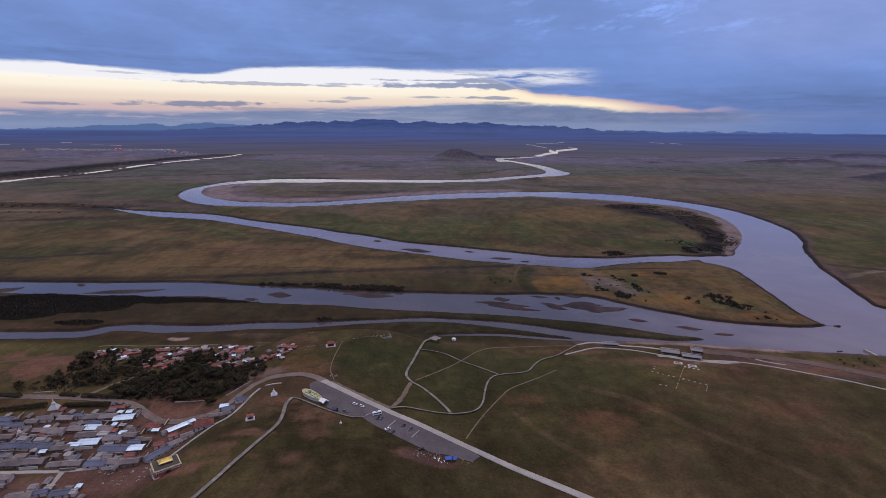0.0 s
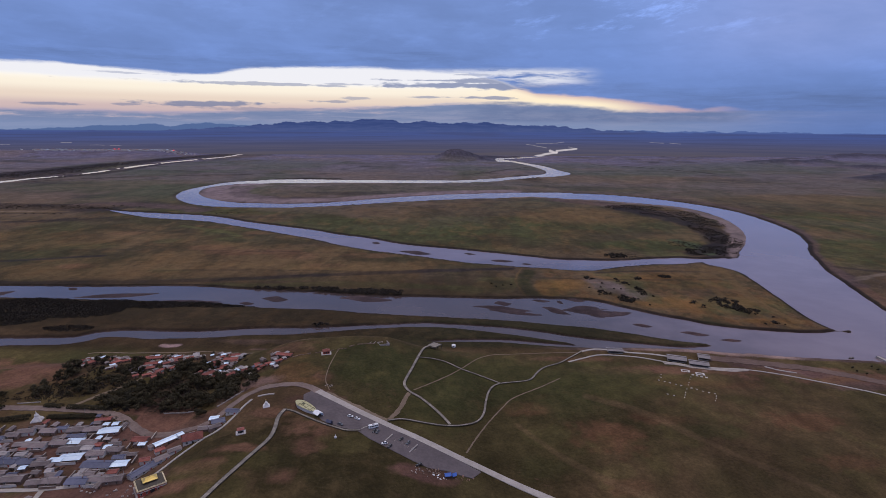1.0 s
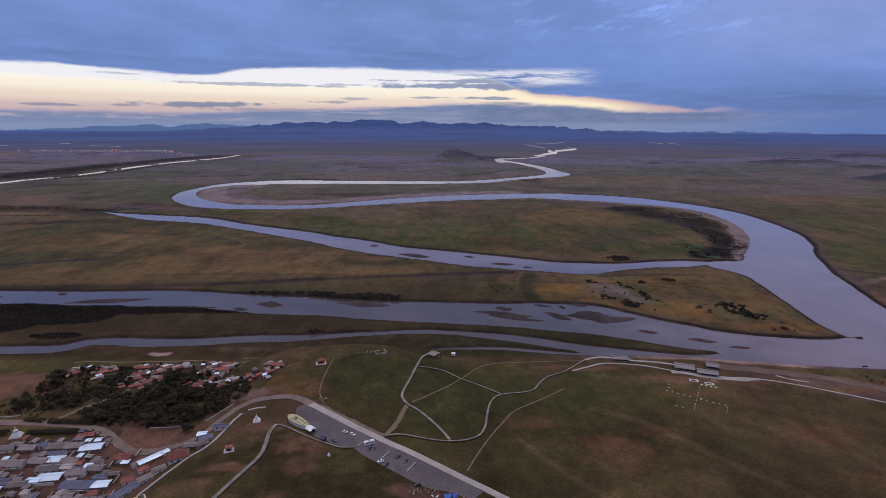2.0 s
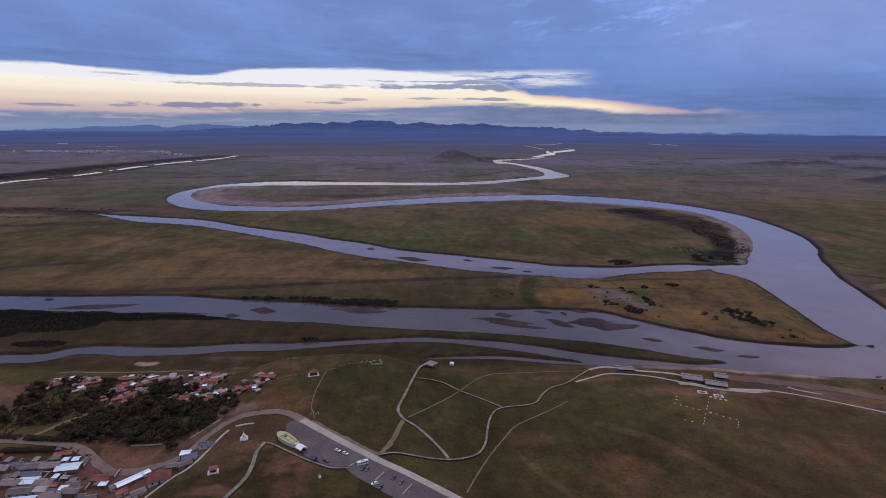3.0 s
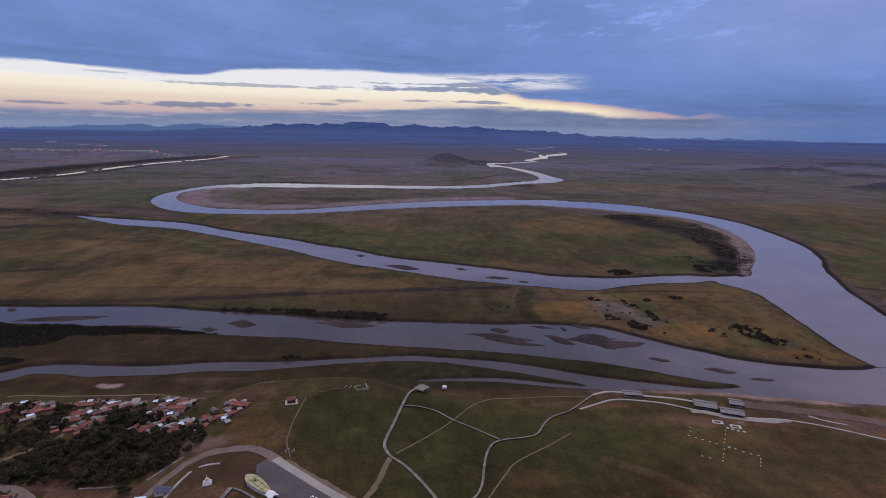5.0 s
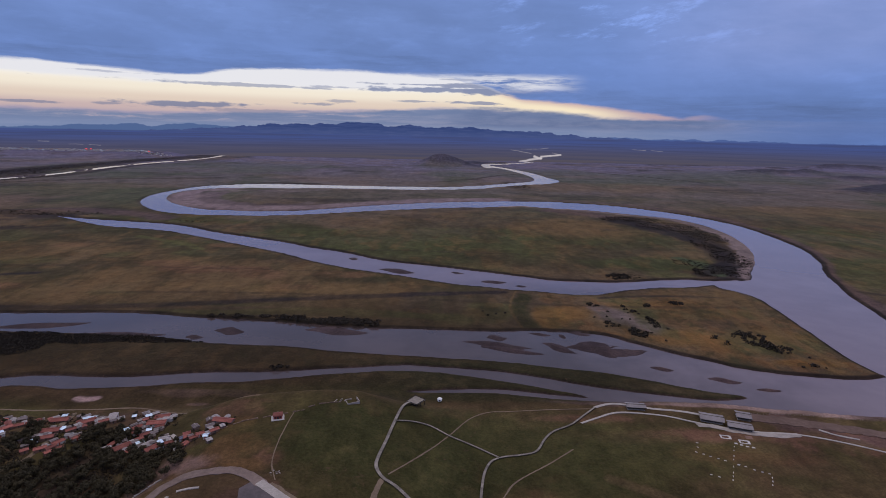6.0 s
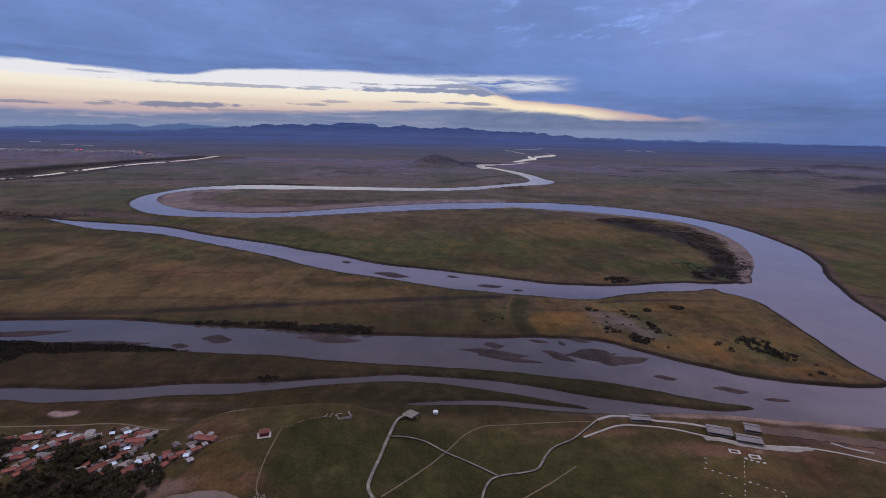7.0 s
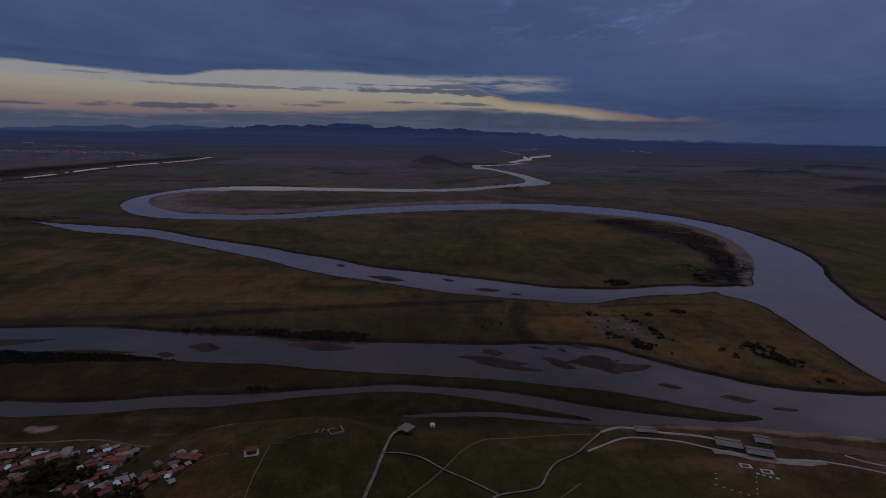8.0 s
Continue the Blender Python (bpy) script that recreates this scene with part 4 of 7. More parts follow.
LOOP_WALK = [(-39.9, 374.9), (-30.2, 380.3), (-16.8, 381.2), (-3.3, 382.0), (8.0, 384.2), (19.6, 389.5), (29.3, 397.4), (34.9, 410.8), (37.7, 428.3),
    (41.8, 447.3), (48.3, 461.0), (58.0, 466.6), (71.8, 468.9), (83.4, 473.8), (92.7, 489.7), (102.1, 501.0), (118.7, 511.4), (133.9, 526.6), (147.6,
    540.5)]
SHORE_WALK = [(128.2, 514.4), (145.3, 523.7), (162.4, 531.5), (180.8, 531.7), (203.7, 527.5), (223.8, 517.2), (243.7, 508.5), (269.5, 501.4), (296.9,
    498.8), (324.6, 487.7), (348.4, 472.8), (377.4, 453.1), (399.7, 436.7), (446.5, 405.4)]
TRAIL_EAST = [(18.0, 351.8), (25.4, 370.9), (36.1, 394.4), (50.4, 420.0), (62.5, 437.9), (88.8, 457.5), (111.2, 476.0)]
TRAIL_MID = [(-23.8, 429.6), (-6.7, 451.9), (9.4, 474.7), (21.1, 493.7), (36.9, 518.7), (52.9, 531.1), (71.4, 533.3), (108.7, 536.8), (146.0, 538.9)]
TRAIL_SPUR = [(-39.5, 375.9), (-34.8, 388.3), (-31.3, 402.8), (-29.4, 415.6), (-27.4, 423.7)]
TRAIL_VERGE = [(-93.2, 405.5), (-77.2, 394.7), (-59.7, 385.0), (-47.6, 377.3), (-40.0, 375.7)]
TRAIL_HUT = [(-90.8, 409.8), (-97.9, 427.8), (-100.2, 451.2), (-100.0, 477.2), (-99.1, 489.8)]
VILLAGE_ROAD = [(-300.4, 405.6), (-294.9, 415.5), (-289.1, 425.9), (-279.3, 439.0), (-271.8, 450.5), (-271.7, 466.1), (-273.4, 484.1), (-288.4,
    526.7)]
SHORE_TRACK = [(147.6, 540.5), (166.8, 547.1), (195.5, 539.6), (224.2, 533.9), (241.9, 525.1)]
GRAVEL_TRACK = [(275.2, 525.5), (307.5, 518.4), (333.0, 511.3), (366.5, 499.8), (396.7, 478.9), (420.6, 462.2), (467.6, 437.5)]
PLAIN_TRACK = [(-368.1, 528.6), (-355.0, 531.9), (-317.9, 530.8), (-276.3, 533.0), (-234.4, 534.9), (-188.6, 510.3), (-146.3, 486.3), (-134.7, 554.0)]
RIDGE_WALL = [(-164.6, 456.6), (-156.3, 464.3), (-144.2, 469.2), (-130.3, 478.1), (-111.0, 485.3), (-91.8, 492.9), (-76.1, 501.5), (-66.6, 507.3)]
GREEN_LANE = [(-184.9, 476.7), (-178.6, 468.9), (-175.4, 459.5), (-166.6, 446.3), (-162.4, 440.6)]
ROW_A = [(-334.5, 365.4, 10.7, 1), (-311.8, 362.4, 9.4, 0), (-305.6, 367.4, 11.2, 0), (-300.0, 372.4, 7.9, 0), (-289.7, 368.4, 11.3, 0), (-282.4,
    371.8, 7.0, 1), (-270.1, 371.1, 13.1, 0), (-258.8, 371.2, 11.8, 0), (-246.0, 369.7, 13.9, 2), (-258.7, 385.7, 8.1, 3), (-260.8, 379.6, 4.5, 0),
    (-247.0, 378.9, 4.0, 2)]
ROW_B = [(-329.5, 358.2, 8.4, 1), (-319.6, 357.5, 9.3, 1), (-296.6, 350.7, 9.1, 0), (-285.7, 350.0, 14.9, 0), (-271.2, 353.3, 11.7, 0), (-261.8,
    355.0, 11.7, 2), (-263.9, 362.1, 8.5, 1), (-250.4, 354.3, 11.3, 0), (-242.2, 351.3, 4.2, 3), (-231.9, 352.9, 7.5, 0), (-216.5, 357.8, 10.6, 3),
    (-314.0, 341.3, 9.7, 0)]
ROW_C = [(-300.2, 339.2, 6.0, 4), (-286.6, 337.9, 6.4, 4), (-258.6, 345.7, 13.9, 0), (-248.0, 346.6, 9.0, 4), (-236.9, 340.6, 11.3, 0), (-250.5,
    335.3, 13.6, 2), (-258.4, 331.6, 7.9, 2), (-301.4, 329.7, 14.1, 1), (-289.2, 329.8, 11.8, 1), (-277.9, 329.9, 11.0, 1), (-265.3, 327.9, 10.9, 0),
    (-227.3, 326.9, 18.7, 1), (-213.7, 327.7, 11.2, 2), (-218.2, 334.9, 7.2, 1), (-227.4, 345.3, 10.6, 0), (-234.2, 348.2, 4.1, 2)]
ROW_D = [(-283.2, 309.4, 13.4, 0), (-270.0, 310.8, 12.7, 0), (-253.5, 307.7, 10.4, 0), (-243.3, 309.1, 11.1, 0), (-228.0, 308.6, 12.6, 1), (-217.0,
    310.7, 10.9, 0), (-206.9, 310.8, 11.6, 0), (-211.5, 318.1, 5.4, 3), (-283.8, 317.3, 6.8, 0), (-253.6, 319.0, 3.8, 4), (-224.7, 315.9, 5.3, 0),
    (-294.4, 317.2, 5.3, 0)]
ROW_E = [(-229.6, 277.4, 10.1, 1), (-251.8, 274.5, 13.4, 0), (-275.7, 292.1, 9.2, 0), (-223.5, 278.5, 5.4, 4), (-242.2, 278.3, 7.5, 1), (-250.0,
    283.2, 4.1, 4)]
# upper village: east, north, length, turn, roof
UP_A = [(-277.6, 485.0, 11.7, 12, 3), (-274.2, 476.0, 8.4, 20, 3), (-282.9, 477.8, 4.7, 32, 0), (-283.7, 504.3, 11.7, 12, 3), (-263.7, 485.9, 6.3, 47, 3), (-260.2, 478.8, 4.8, 15, 4), (-253.0, 475.4, 6.1, 56, 3), (-258.9, 498.1, 8.0, 39, 3), (-261.0, 506.8, 5.3, 6, 2), (-246.9, 498.4, 6.5, 37, 3), (-244.4, 505.1, 12.2, 107, 4), (-262.9, 492.6, 4.1, 59, 4), (-270.3, 487.1, 4.3, 81, 2), (-262.8, 463.1, 6.5, 65, 3), (-262.0, 469.5, 7.6, 60, 3), (-268.9, 461.6, 7.2, 34, 3), (-299.5, 499.4, 7.6, 77, 3), (-260.5, 457.3, 4.7, 57, 3), (-280.0, 472.0, 3.4, 44, 2), (-274.8, 514.1, 4.3, 13, 0), (-289.0, 517.1, 3.5, 13, 2)]
UP_B = [(-205.5, 496.0, 13.1, 8, 3), (-205.6, 505.3, 10.1, 12, 3), (-200.9, 490.9, 6.1, 29, 3), (-217.5, 507.5, 4.1, 34, 2), (-196.9, 502.7, 7.3, 82, 4), (-216.8, 489.3, 6.8, 52, 3), (-213.7, 482.5, 5.7, 44, 3), (-206.3, 479.8, 6.5, 36, 3), (-207.3, 474.0, 4.8, 51, 3), (-222.8, 486.2, 3.0, 42, 2), (-210.7, 470.1, 3.3, 49, 4), (-206.2, 485.9, 3.3, 24, 2), (-147.2, 477.4, 14.6, -10, 3), (-228.4, 507.1, 2.7, 18, 2)]
UP_C = [(-222.7, 467.3, 5.6, 72, 3), (-213.9, 463.9, 10.7, 51, 3), (-206.1, 458.9, 5.5, 59, 3), (-197.8, 463.9, 12.5, 61, 4), (-190.4, 459.7, 10.0, 49, 3), (-182.8, 454.8, 4.4, 27, 1), (-179.7, 462.2, 5.5, 31, 3), (-187.6, 470.4, 6.6, 19, 4), (-165.5, 453.1, 6.4, 67, 3), (-161.8, 460.4, 5.4, 43, 3), (-170.5, 469.3, 4.7, 34, 3), (-171.6, 464.3, 3.5, 47, 1), (-158.5, 463.7, 5.3, 35, 3), (-152.3, 462.4, 2.7, 36, 4), (-149.0, 464.8, 6.0, 44, 3), (-152.5, 458.7, 2.9, 4, 2)]
UP_D = [(-339.3, 488.3, 10, 47, 3), (-313.6, 488.2, 9.0, 55, 3), (-324.0, 507.4, 5.7, 27, 4), (-309.3, 479.1, 4.8, 35, 4), (-344.3, 516.4, 4.6, 26, 2), (-319.8, 512.0, 7.8, 24, 0), (-355.0, 507.6, 7.4, 25, 3), (-300.2, 499.2, 10, 40, 3)]
GROVE = [(-263, 419, 17, 17), (-250, 431, 19, 24), (-209, 420, 26, 21), (-192, 431, 31, 28), (-179, 436, 18, 22), (-227, 463, 18, 20), (-222, 478, 12, 12), (-288, 462, 17, 24), (-289, 482, 9, 16),
    (-338, 478, 13, 30), (-317, 455, 9, 14), (-322, 437, 24, 13), (-352, 426, 20, 12), (-326, 421, 13, 9), (-251, 406, 19, 6), (-225, 406, 19, 6), (-197, 408, 20, 8), (-186, 389, 5, 5), (-310, 435, 16, 11), (-240, 480, 8, 10)]
CLEARINGS = [(-236, 435, 9, 7), (-324, 459, 11, 7), (-288, 437, 11, 7)]
RIVER_WOOD = [(-548, 674, 82, 38), (-449, 685, 46, 23), (-300, 689, 92, 10), (-380, 687, 40, 14), (-535, 629, 49, 21), (-438, 601, 28, 9), (-470, 660, 60, 26)]
FLAT_BUSH = [(-225, 765, 72, 7), (-137, 752, 67, 10), (-103, 748, 37, 12), (-77, 736, 18, 6), (346, 700, 8, 14), (388, 705, 20, 24), (399, 674, 15, 14), (384, 597, 5, 3), (412, 630, 6, 6), (493, 1019, 16, 28),
    (326, 983, 20, 20), (-146, 619, 10, 4), (234, 747, 9, 13), (258, 721, 10, 14), (272, 816, 5, 8), (281, 797, 10, 9), (234, 828, 8, 8), (290, 760, 6, 20), (357, 840, 12, 9), (310, 825, 6, 7)]
LONE_BUSH = [(256, 738), (274, 721), (289, 746), (256, 679), (238, 780), (256, 772), (265, 770), (220, 776), (280, 697), (395, 627), (418, 624), (418, 651), (92, 786), (80, 780), (75, 795), (105, 790), (346, 712), (300, 735), (246, 800)]
MARKS = [(202.8, 471.6), (206.8, 468.8), (210.6, 465.9), (214.9, 463.1), (218.6, 460.4), (228.5, 466.6), (225.6, 461.8), (220.5, 453.2), (216.4,
    446.3), (213.9, 442.1), (211.5, 438.1), (225.2, 455.1), (229.3, 453.1), (233.3, 449.3), (237.3, 446.9), (241.6, 445.0), (240.8, 440.9), (238.5,
    436.8), (235.9, 432.9), (207.2, 478.3), (210.0, 484.4), (199.4, 444.0), (203.9, 441.6), (226.0, 455.7), (232.7, 473.8), (235.9, 479.0)]
SLABS = [(239.9, 483.6), (242.9, 481.3), (246.2, 479.0), (250.0, 477.5)]
CARS = [(-67.5, 372.2), (-62.0, 370.2), (-39.3, 344.0), (-48.2, 356.9), (-45.7, 356.9), (-35.4, 341.6), (-28.6, 352.7), (-23.4, 349.9), (-72.7,
    360.0), (-14.5, 326.5)]

# ---- materials of things ----
M_CONCRETE = surface("worn_concrete", (0.26, 0.235, 0.225), (0.38, 0.345, 0.33), 0.8, 0.9)
M_ASPHALT = surface("grey_paving", (0.074, 0.061, 0.068), (0.118, 0.098, 0.106), 0.5, 0.9)
M_DIRT = surface("packed_dirt", (0.115, 0.082, 0.074), (0.200, 0.150, 0.137), 0.35, 0.95, bump=0.1)
M_SHORE = surface("brown_shore_gravel", (0.084, 0.053, 0.045), (0.145, 0.096, 0.081), 0.3, 0.95, bump=0.1)
M_TRAIL = surface("trodden_trail", (0.115, 0.084, 0.060), (0.18, 0.132, 0.096), 0.5, 0.95, bump=0.1)
M_DECK = surface("weathered_deck", (0.13, 0.114, 0.102), (0.25, 0.222, 0.20), 2.2, 0.85, by_object=0.24)
M_BEAM = surface("dark_timber", (0.045, 0.038, 0.032), (0.08, 0.068, 0.056), 2.0, 0.85)
M_MUDWALL = surface("mud_wall", (0.125, 0.084, 0.068), (0.22, 0.155, 0.128), 0.8, 0.95, by_object=0.15)
M_WHITEWALL = surface("whitewash", (0.40, 0.375, 0.37), (0.56, 0.53, 0.52), 0.7, 0.85, by_object=0.08)
M_BRICK = surface("brown_wall", (0.15, 0.082, 0.064), (0.24, 0.15, 0.12), 0.9, 0.9, by_object=0.15)
M_DARK = surface("dark_opening", (0.018, 0.018, 0.020), (0.030, 0.030, 0.034), 1.0, 0.4, bump=0)
M_RED = surface("red_paint", (0.24, 0.045, 0.035), (0.33, 0.07, 0.05), 1.0, 0.8)
M_GOLD = surface("gilded_metal", (0.42, 0.30, 0.08), (0.60, 0.45, 0.16), 1.5, 0.4, metal=0.5)
M_STUPA = surface("white_lime", (0.50, 0.48, 0.48), (0.66, 0.64, 0.64), 1.2, 0.8)
M_RUBBER = surface("tyre_rubber", (0.02, 0.02, 0.02), (0.03, 0.03, 0.03), 4.0, 0.9, bump=0)
M_GLASSY = surface("dark_window_glass", (0.02, 0.022, 0.026), (0.03, 0.033, 0.04), 2.0, 0.12, bump=0, spec=0.6)
M_TRUNK = surface("willow_bark", (0.06, 0.045, 0.035), (0.10, 0.078, 0.06), 3.0, 0.95)
M_STONE = surface("pale_stone", (0.20, 0.175, 0.165), (0.34, 0.30, 0.285), 1.2, 0.9, by_object=0.15)
M_TARP = surface("blue_tarpaulin", (0.05, 0.12, 0.42), (0.08, 0.18, 0.55), 1.2, 0.5)
M_CANVAS = surface("white_canvas", (0.66, 0.67, 0.70), (0.80, 0.81, 0.84), 1.5, 0.7)
M_OVAL = surface("pale_yellow_green_roof", (0.34, 0.32, 0.18), (0.44, 0.42, 0.26), 0.5, 0.7)
M_RIB = surface("dark_roof_rib", (0.08, 0.08, 0.045), (0.12, 0.12, 0.07), 1.0, 0.7)
ROOFS = (
    surface("grey_tile_roof", (0.104, 0.084, 0.088), (0.200, 0.162, 0.168), 1.3, 0.85, bump=0.12, by_object=0.26),
    surface("dark_blue_roof", (0.065, 0.070, 0.115), (0.105, 0.11, 0.17), 0.8, 0.6, bump=0.08, by_object=0.15),
    # pale blue of the reflected sky is put into this steel's base colour
    surface("sky_sheen_steel_roof", (0.50, 0.62, 0.76), (0.64, 0.75, 0.88), 0.7, 0.35, metal=0.1, bump=0.04, by_object=0.1),
    surface("red_tile_roof", (0.140, 0.042, 0.036), (0.260, 0.088, 0.073), 1.4, 0.8, bump=0.12, by_object=0.3),
    surface("pale_flat_roof", (0.19, 0.170, 0.178), (0.33, 0.30, 0.305), 0.8, 0.75, bump=0.08, by_object=0.15))


def leaf_material(name, dark, light):
    m, t, b = material(name, 0.8)
    g = t.nodes.new("ShaderNodeNewGeometry")
    r = math_node(t, "ADD", math_node(t, "MULTIPLY", g.outputs["Random Per Island"], 0.6), math_node(t, "MULTIPLY", t.nodes.new("ShaderNodeObjectInfo").outputs["Random"], 0.5))
    wire(t, mix_node(t, r, dark, light), b.inputs["Base Color"])
    b.inputs["Specular IOR Level"].default_value = 0.15
    return m


M_LEAF = leaf_material("willow_leaf", (0.018, 0.016, 0.009), (0.060, 0.049, 0.028))
M_SHRUB = leaf_material("dark_shrub", (0.015, 0.013, 0.011), (0.042, 0.033, 0.026))


# ---- building blocks ----
def part(name, bm, mat, parent=None, label=""):
    """One bmesh as one mesh object under a thing or a part."""
    me = bpy.data.meshes.new(name)
    bm.to_mesh(me)
    bm.free()
    me.materials.append(mat)
    ob = new(name, me)
    ob.parent = parent
    if label:
        ob["label"] = label
    return ob


def shared(name, me, parent, m):
    ob = new(name, me)
    ob.parent = parent
    ob.matrix_basis = m
    return ob


def thing(name, x, y, z, turn, label, category, group="", kind=""):
    ob = new(name)
    ob.empty_display_size = 0.5
    ob.matrix_basis = pose(x, y, z, 0, 0, turn)
    return tagged(ob, label, category, group, kind)


def box(bm, x0, x1, y0, y1, z0, z1, taper=0.0):
    v = [bm.verts.new(p) for p in ((x0, y0, z0), (x1, y0, z0), (x1, y1, z0), (x0, y1, z0),
                                   (x0 + taper, y0 + taper, z1), (x1 - taper, y0 + taper, z1), (x1 - taper, y1 - taper, z1), (x0 + taper, y1 - taper, z1))]
    for f in ((3, 2, 1, 0), (4, 5, 6, 7), (0, 1, 5, 4), (1, 2, 6, 5), (2, 3, 7, 6), (3, 0, 4, 7)):
        bm.faces.new([v[i] for i in f])
    return bm


def boxed(x0, x1, y0, y1, z0, z1, taper=0.0):
    return box(bmesh.new(), x0, x1, y0, y1, z0, z1, taper)


def lathe(profile, sides=16):
    """A body of revolution from (radius, height) pairs."""
    bm, rings = bmesh.new(), []
    for r, z in profile:
        rings.append([bm.verts.new((r * math.cos(a), r * math.sin(a), z)) for a in (2 * math.pi * i / sides for i in range(sides))])
    for a, b in zip(rings, rings[1:]):
        for i in range(sides):
            bm.faces.new((a[i], a[(i + 1) % sides], b[(i + 1) % sides], b[i]))
    bm.faces.new(rings[-1])
    bm.faces.new(rings[0][::-1])
    return bm


def slab(outline, z0, z1):
    """An upright block over an outline of (x, y) points; z1 may be a function of the place."""
    bm = bmesh.new()
    top = [bm.verts.new((x, y, z1(x, y) if callable(z1) else z1)) for x, y in outline]
    low = [bm.verts.new((x, y, z0(x, y) if callable(z0) else z0)) for x, y in outline]
    bm.faces.new(top)
    n = len(top)
    for i in range(n):
        bm.faces.new((low[i], low[(i + 1) % n], top[(i + 1) % n], top[i]))
    bmesh.ops.triangulate(bm, faces=[f for f in bm.faces if len(f.verts) > 4])
    bmesh.ops.recalc_face_normals(bm, faces=bm.faces)
    return bm


def evenly(points, step):
    """Points at even steps along the smooth line through the given ones."""
    p = spline(points, False, 12)
    d = np.concatenate([[0], np.cumsum(np.hypot(*np.diff(p, axis=0).T))])
    s = np.linspace(0, d[-1], max(2, int(round(d[-1] / step)) + 1))
    return np.stack([np.interp(s, d, p[:, 0]), np.interp(s, d, p[:, 1])], 1)


def sides_of(p):
    t = np.gradient(p, axis=0)
    t /= np.hypot(t[:, 0], t[:, 1])[:, None] + 1e-9
    return np.stack([-t[:, 1], t[:, 0]], 1)


def ribbon(points, width, lift, step=3.0, ragged=0.0, crown=0.0):
    """A way laid over the ground: a strip with its edges turned down into the soil."""
    p = evenly(points, step)
    n = sides_of(p)
    k = np.linspace(0, 90, len(p))
    rag = [1 + ragged * (field(k * 7 + 3 + q, k * 0 + 11.3 * q, 9, 2) - 0.5) * 2 for q in (0, 40)]
    bm, rows = bmesh.new(), []
    for i, (c, s) in enumerate(zip(p, n)):
        row = []
        for f, dz in ((-0.5, -0.7), (-0.5, 0), (-0.17, crown), (0.17, crown), (0.5, 0), (0.5, -0.7)):
            w = width * f * (rag[0][i] if f < 0 else rag[1][i])
            x, y = c[0] + s[0] * w, c[1] + s[1] * w
            row.append(bm.verts.new((x, y, ground_z(x, y) + lift + dz)))
        rows.append(row)
    for a, b in zip(rows, rows[1:]):
        for j in range(5):
            bm.faces.new((a[j], b[j], b[j + 1], a[j + 1]))
    bmesh.ops.recalc_face_normals(bm, faces=bm.faces)
    return bm


# ---- roads, paths, car park ----
def way(name, points, width, mat, label, category, lift=0.25, **kw):
    return tagged(part(name, ribbon(points, width, lift, **kw), mat), label, category, kind="structure")


way("road", CONCRETE_ROAD, 5.8, M_CONCRETE, "pale concrete road along the car park", "road", 0.42)
way("road", DIRT_ROAD, 7.0, M_DIRT, "grey-brown gravel road curving down into the village", "road", 0.36, ragged=0.25)
way("road", VILLAGE_ROAD, 3.6, M_TRAIL, "narrow dirt lane through the willow grove", "lane", 0.3, ragged=0.3)
way("road", GREEN_LANE, 2.6, M_CONCRETE, "short pale concrete lane between red-roofed houses", "lane", 0.3)
way("road", GRAVEL_TRACK, 13.0, M_SHORE, "wide brown gravel track along the river shore", "track", 0.25, ragged=0.3)
way("road", [(x, y + 0.5) for x, y in SHORE_TRACK], 3.0, M_CONCRETE, "pale paved track beside the shore pavilions", "track", 0.3)
way("pavement", SHORE_WALK, 2.0, M_CONCRETE, "pale concrete footpath edging the grass slope", "footpath", 0.35)
way("pavement", TEMPLE_WALK, 2.0, M_CONCRETE, "pale concrete footpath climbing past the temple", "footpath", 0.5)
way("pavement", TEMPLE_WALK_END, 1.6, M_CONCRETE, "last stretch of pale concrete footpath", "footpath", 0.5)
way("road", [(-295, 300), (-270, 301.5), (-246, 302.7), (-226, 306.5), (-207, 310.5)], 3.6, M_CONCRETE, "pale concrete lane below the village rows", "lane", 0.3)
way("road", [(-246, 302.7), (-244, 294), (-242.6, 284)], 3.2, M_CONCRETE, "short pale concrete lane to the lower yards", "lane", 0.28)
way("trail", TRAIL_EAST, 1.1, M_TRAIL, "thin trodden dirt trail through dark grass", "trail", 0.14, ragged=0.6)
way("trail", TRAIL_MID, 1.0, M_TRAIL, "thin trodden dirt trail across the slope", "trail", 0.14, ragged=0.5)
way("trail", TRAIL_SPUR, 3.4, M_TRAIL, "worn brown dirt track up to the boardwalk", "trail", 0.2, ragged=0.5)
way("trail", TRAIL_VERGE, 4.6, M_TRAIL, "broad brown dirt verge beside the road", "trail", 0.2, ragged=0.5)
way("trail", TRAIL_HUT, 0.8, M_TRAIL, "faint dirt trail up to the red hut", "trail", 0.12, ragged=0.7)
way("trail", PLAIN_TRACK[:6], 1.8, M_TRAIL, "faint pale track behind the upper village", "trail", 0.12, ragged=0.5)

lot = tagged(part("pavement", slab(CAR_PARK, lambda x, y: ground_z(x, y) - 1.0, lambda x, y: ground_z(x, y) + 0.34), M_ASPHALT), "dark grey paved car park beside the road", "car park", kind="structure")


def refine_lot(ob):
    bm = bmesh.new()
    bm.from_mesh(ob.data)
    bmesh.ops.subdivide_edges(bm, edges=bm.edges[:], cuts=2, use_grid_fill=True)
    for v in bm.verts:
        g = ground_z(v.co.x, v.co.y)
        v.co.z = g + 0.36 if v.co.z > g - 0.3 else v.co.z
    bm.to_mesh(ob.data)
    bm.free()


refine_lot(lot)
